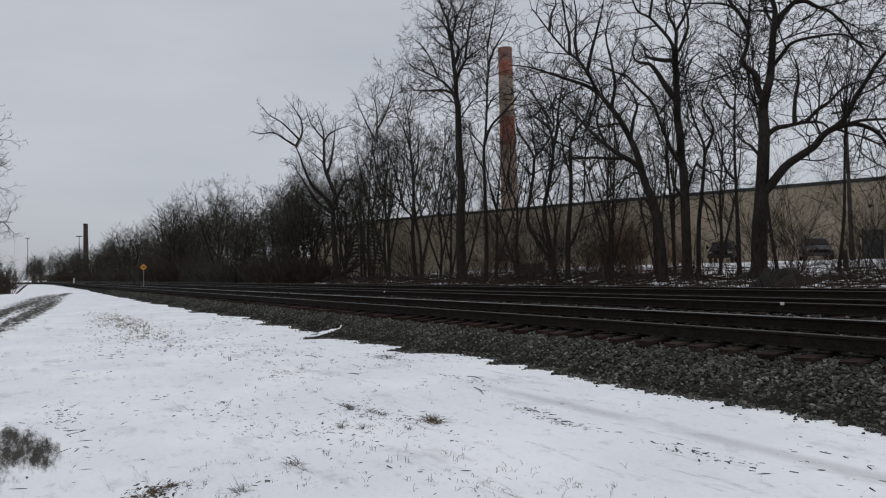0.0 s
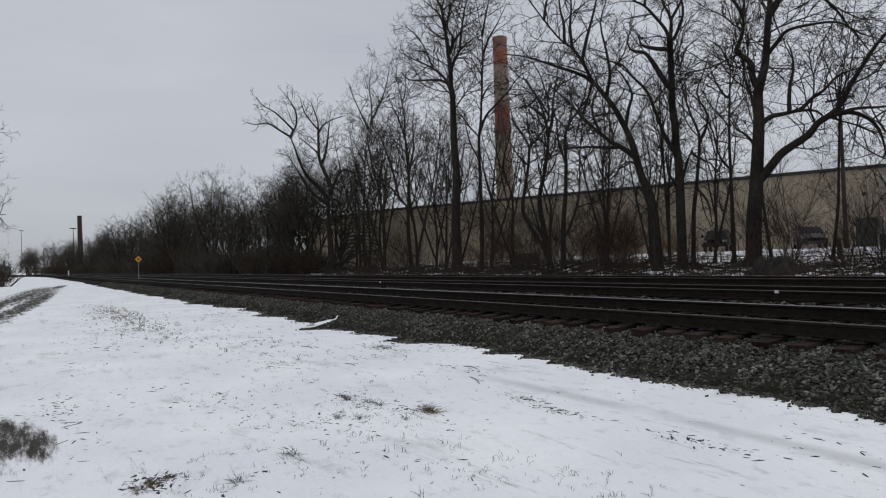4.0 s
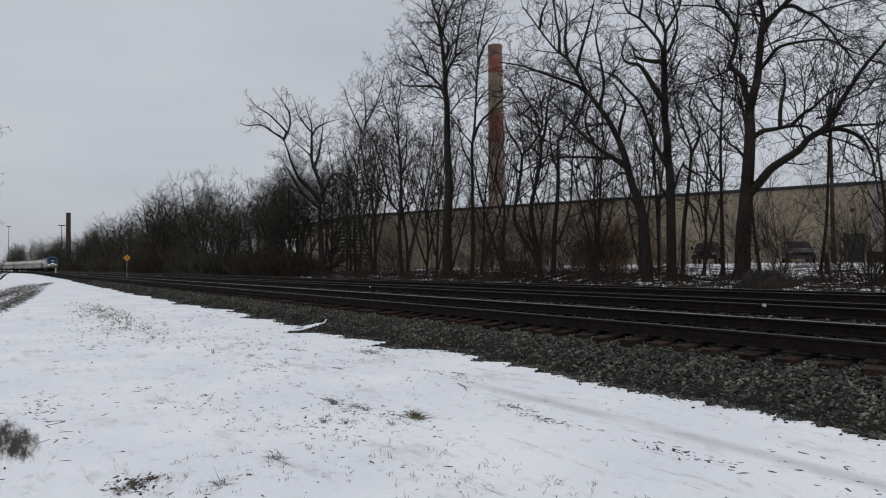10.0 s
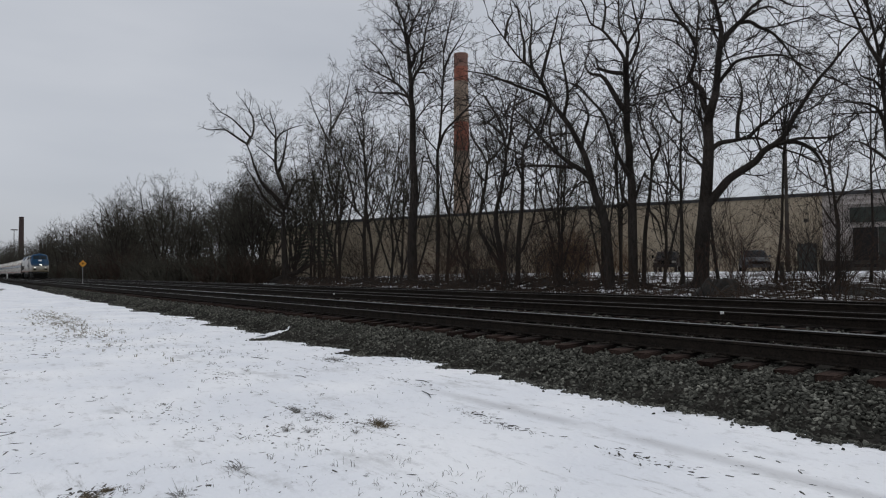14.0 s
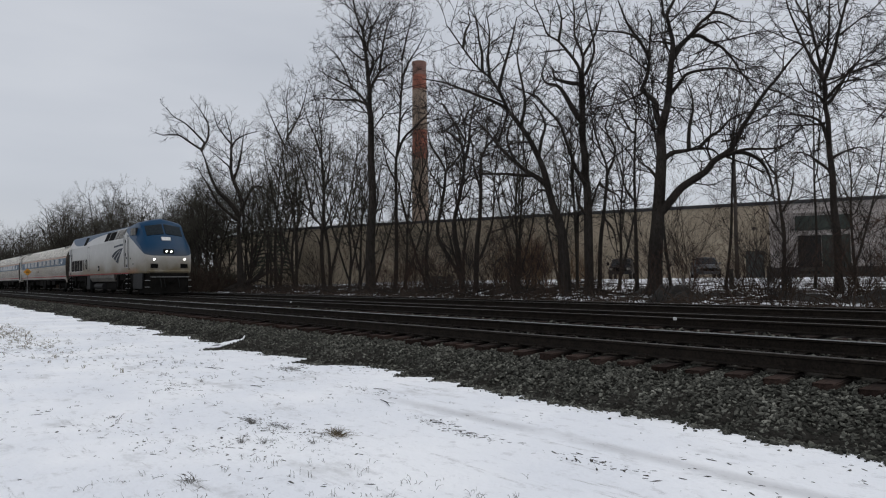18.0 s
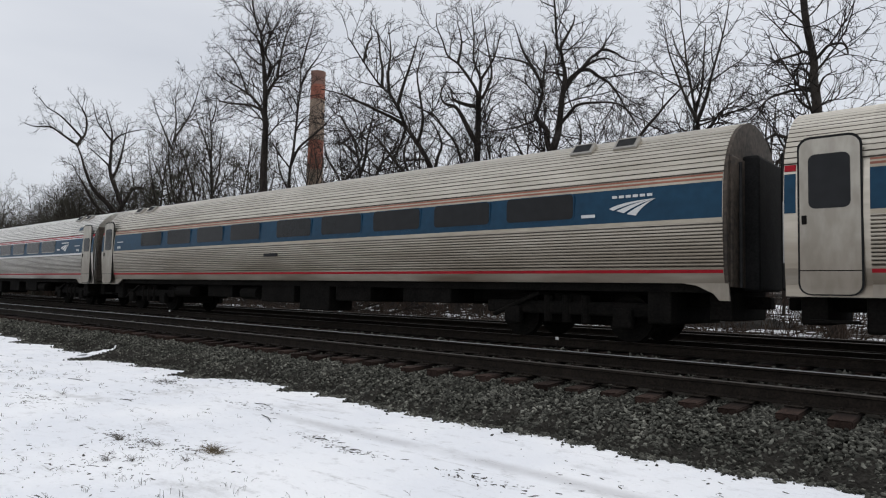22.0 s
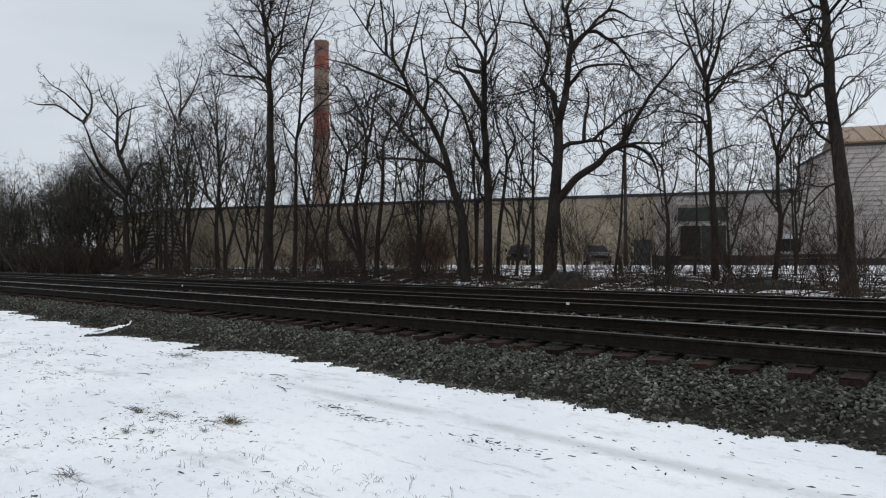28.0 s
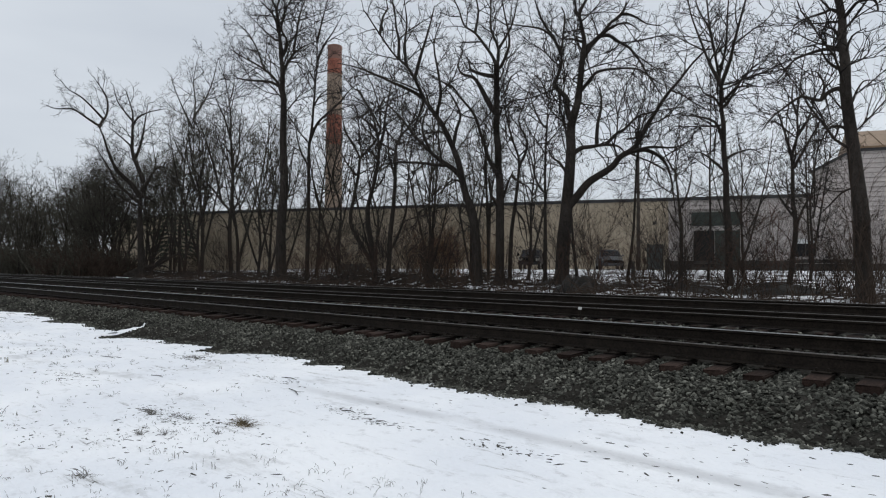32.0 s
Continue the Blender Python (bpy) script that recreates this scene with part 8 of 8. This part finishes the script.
# ---- what lies on the snow ----
STRAW = mat("dry_grass", (0.075, 0.058, 0.034), (0.20, 0.155, 0.09), 5.0, 0.9, bump=0.0)
GREYGRASS = mat("grey_dead_stalks", (0.07, 0.065, 0.055), (0.19, 0.18, 0.16), 5.0, 0.9, bump=0.0)
PALE_STRAW = mat("bleached_grass", (0.17, 0.155, 0.12), (0.36, 0.33, 0.265), 5.0, 0.9, bump=0.0)
DIRT = mat("wet_soil_clod", (0.025, 0.022, 0.019), (0.075, 0.068, 0.058), 8.0, 0.9, bump=0.5)


def blade(w, p, d, h, r=0.0022):
    mid = p + Vector((d.x * 0.35, d.y * 0.35, h * 0.65))
    w.branch([p, mid, p + Vector((d.x, d.y, h))], [r, r * 0.8, r * 0.3], 3)


def tuft(x, y, n, h, spread, material, label):
    w = Wood()
    n = n // 2 if material is GREYGRASS else n
    for _ in range(n):
        p = Vector((rng.gauss(0, spread * 0.35), rng.gauss(0, spread * 0.25), -0.01))
        blade(w, p, Vector((rng.gauss(0, spread), rng.gauss(0, spread * 0.7), 0)), h * rng.uniform(0.4, 1.1))
    ob = tagged(new("grass_tuft", mesh("grass_tuft", w.v, w.f, material)), label, "grass", "tufts in the snow")
    ob.matrix_basis = pose(x, y, ground_z(x, y))


for x, y, n, h, s, m in ((-6.13, 3.62, 90, 0.075, 0.1, STRAW), (-6.02, 3.6, 60, 0.05, 0.09, STRAW), (-7.25, 3.2, 80, 0.07, 0.06, GREYGRASS), (-6.75, 3.35, 60, 0.05, 0.07, GREYGRASS), (-6.95, 3.32, 40, 0.045, 0.06, GREYGRASS), (-5.42, 0.7, 60, 0.025, 0.07, STRAW), (-5.5, 0.82, 80, 0.035, 0.06, STRAW), (-5.58, 0.95, 60, 0.03, 0.05, STRAW), (-5.95, 3.25, 30, 0.06, 0.05, GREYGRASS), (-6.5, 2.75, 55, 0.07, 0.07, GREYGRASS), (-6.3, 2.9, 40, 0.06, 0.06, GREYGRASS), (-5.5, 1.9, 70, 0.06, 0.09, GREYGRASS), (-11.0, 5.6, 90, 0.05, 0.16, GREYGRASS), (-5.1, 1.35, 60, 0.05, 0.1, GREYGRASS)):
    tuft(x, y, n, h, s, m, "tuft of dry grass poking through the snow" if m is STRAW else "low tuft of grey dead grass in the snow")

w = Wood()


def sprig(w, x, y, h, r):
    """A few bent dead stems from one root, some lying over."""
    for _ in range(rng.randrange(2, 6)):
        p = Vector((x + rng.gauss(0, 0.02), y + rng.gauss(0, 0.02), ground_z(x, y) - 0.01))
        lay = rng.choice((0.3, 0.6, 1.4))
        d = Vector((rng.gauss(0, 1), rng.gauss(0, 1), 0)).normalized() * h * lay * rng.uniform(0.3, 1)
        hh = h * rng.uniform(0.3, 1.0)
        w.branch([p, p + Vector((d.x * 0.3, d.y * 0.3, hh * 0.7)), p + Vector((d.x * 0.75, d.y * 0.75, hh)), p + Vector((d.x, d.y, hh * rng.uniform(0.7, 1.05)))], [r, r * 0.9, r * 0.7, r * 0.4], 3)


for cx, cy, sx, sy, n, h in ((-6.6, 3.25, 0.55, 0.2, 34, 0.06), (-5.9, 2.7, 0.7, 0.3, 26, 0.07), (-4.3, 2.9, 0.5, 0.35, 40, 0.08), (-3.2, 3.1, 0.5, 0.3, 46, 0.09), (-2.4, 3.3, 0.4, 0.3, 30, 0.09), (-5.2, 1.9, 0.5, 0.3, 26, 0.06), (-9.5, 3.9, 1.2, 0.5, 34, 0.07), (-12.5, 4.4, 1.5, 0.6, 34, 0.08), (-7.6, 2.2, 0.8, 0.3, 20, 0.06), (-9.0, 2.6, 1.0, 0.5, 20, 0.06), (-16, 4.6, 2, 0.7, 30, 0.09), (-5.4, 1.2, 0.3, 0.2, 24, 0.06), (-5.0, 4.6, 2.5, 0.7, 14, 0.07)):
    for _ in range(n):
        x, y = rng.gauss(cx, sx), rng.gauss(cy, sy)
        if 0.5 < y < 6.3:
            sprig(w, x, y, h * rng.uniform(0.3, 1.0), 0.0018 if x > -8 else 0.003)

tagged(new("dead_stalks", mesh("dead_stalks", w.v, w.f, GREYGRASS)), "thin dead stalks standing in the snow", "stalks", kind="stuff")

w = Wood()
for _ in range(420):
    sprig(w, rng.gauss(-25, 4.5), rng.gauss(2.9, 0.45), rng.uniform(0.03, 0.1), 0.006)
tagged(new("bleached_grass", mesh("bleached_grass", w.v, w.f, PALE_STRAW)), "low bleached grass showing through thin snow", "grass", kind="stuff")

# where crumbs of soil lie thickest: centre and spread
SPOTS = ((-6.9, 3.25, 0.5, 0.1), (-6.2, 3.5, 0.35, 0.07), (-7.4, 3.25, 0.2, 0.08), (-5.9, 4.72, 0.22, 0.08), (-5.15, 4.62, 0.2, 0.06), (-3.65, 4.72, 0.3, 0.07), (-10.6, 3.45, 0.5, 0.15), (-10.9, 5.5, 0.35, 0.08), (-6.6, 2.6, 0.5, 0.2), (-7.3, 2.0, 0.8, 0.3), (-8.1, 5.3, 0.35, 0.08), (-9.2, 0.35, 0.5, 0.12))
cv, cf, n0 = [], [], 0
for n_clod in range(4000):
    x, y = rng.uniform(-26, -1.0), rng.uniform(0.6, 6.6)
    if n_clod < 70:
        x, y = rng.gauss(-7.6, 0.8), rng.gauss(0.15, 0.35)
    elif n_clod < 230:
        x, y = rng.gauss(-5.52, 0.12), rng.gauss(0.84, 0.11)
    elif n_clod < 1100:
        cx, cy, sx, sy = SPOTS[n_clod % len(SPOTS)]
        x, y = rng.gauss(cx, sx), rng.gauss(cy, sy)
    patch = wave(x, y, 0.45, 9) + 0.6 * wave(x, y, 1.5, 15)
    if n_clod >= 1100 and patch < 0.2 and rng.random() > 0.07:
        continue
    k = rng.randrange(len(STONE_FORMS))
    s = 0.005 + 0.016 * rng.random() ** 2.2
    s *= 1 + max(0, -x - 7) * 0.09
    t = np.array(Euler((0, 0, rng.uniform(-1.2, 1.2))).to_matrix()).T
    cv.append(STONE_FORMS[k] * ((4.2, 0.7, 0.3) if n_clod < 70 else (2.2, 0.8, 0.3)) @ t * s + (x, y, ground_z(x, y) + 0.001))
    cf.append(STONE_FACES + n0)
    n0 += len(STONE_FORMS[k])
me = bpy.data.meshes.new("soil_clods")
me.from_pydata(np.concatenate(cv).tolist(), [], np.concatenate(cf).tolist())
me.materials.append(DIRT)
tagged(new("soil_clods", me), "dark crumbs of soil and leaf scattered on the snow", "soil", kind="stuff")
for x, y, ln, turn in ((-8.0, 5.45, 0.34, 4), (-7.2, 4.97, 0.5, -20), (-9.6, 4.3, 0.3, 10), (-12.2, 4.6, 0.5, 8), (-5.8, 4.72, 0.2, 12)):
    w = Wood()
    w.branch([Vector((-ln / 2, 0, 0.008)), Vector((0, 0.02, 0.014)), Vector((ln / 2, -0.01, 0.008))], [0.004, 0.006, 0.003], 6)
    if ln > 0.25:
        w.branch([Vector((0.02, 0.02, 0.012)), Vector((ln * 0.3, 0.09, 0.02))], [0.003, 0.002], 4)
    st = tagged(new("stick", mesh("stick", w.v, w.f, BARK)), "short dark stick lying on the snow", "stick", "sticks")
    st.matrix_basis = pose(x, y, ground_z(x, y), 0, 0, turn)


# ---- what moves: the train runs through along the middle track ----
NOSE = [(0, -510.6), (8, -308.6), (10, -256.6), (12, -201), (13, -174), (14, -148), (15, -122), (16, -96), (17, -69.9), (18, -43.2), (19, -15.05), (19.5, -0.5), (20, 13.86), (20.5, 27.95), (21, 41.95), (22, 70.0), (23, 98.2), (24, 126.1), (24.5, 140.0), (32, 348.0)]


def motions():
    def nose(t):
        for (a, u), (b, v) in zip(NOSE, NOSE[1:]):
            if a <= t <= b:
                return u + (v - u) * (t - a) / (b - a)

    def on_track(x, half):
        """The pose of a car whose trucks stand at half a length before and behind its middle."""
        a, b = Vector((x - half, 13.35 + bend(x - half), 0.75)), Vector((x + half, 13.35 + bend(x + half), 0.75))
        m = (a + b) / 2
        return pose(m.x, m.y, m.z, 0, 0, math.degrees(math.atan2(b.y - a.y, b.x - a.x)))

    times = [t / 2 for t in range(0, 65)]
    walk(loco, [(t, on_track(nose(t) - 10.2, 6.6)) for t in times])
    for k, c in enumerate(coaches):
        walk(c, [(t, on_track(nose(t) - 21.0 - 13.0 - 26.3 * k, 9.0)) for t in times])


motions()
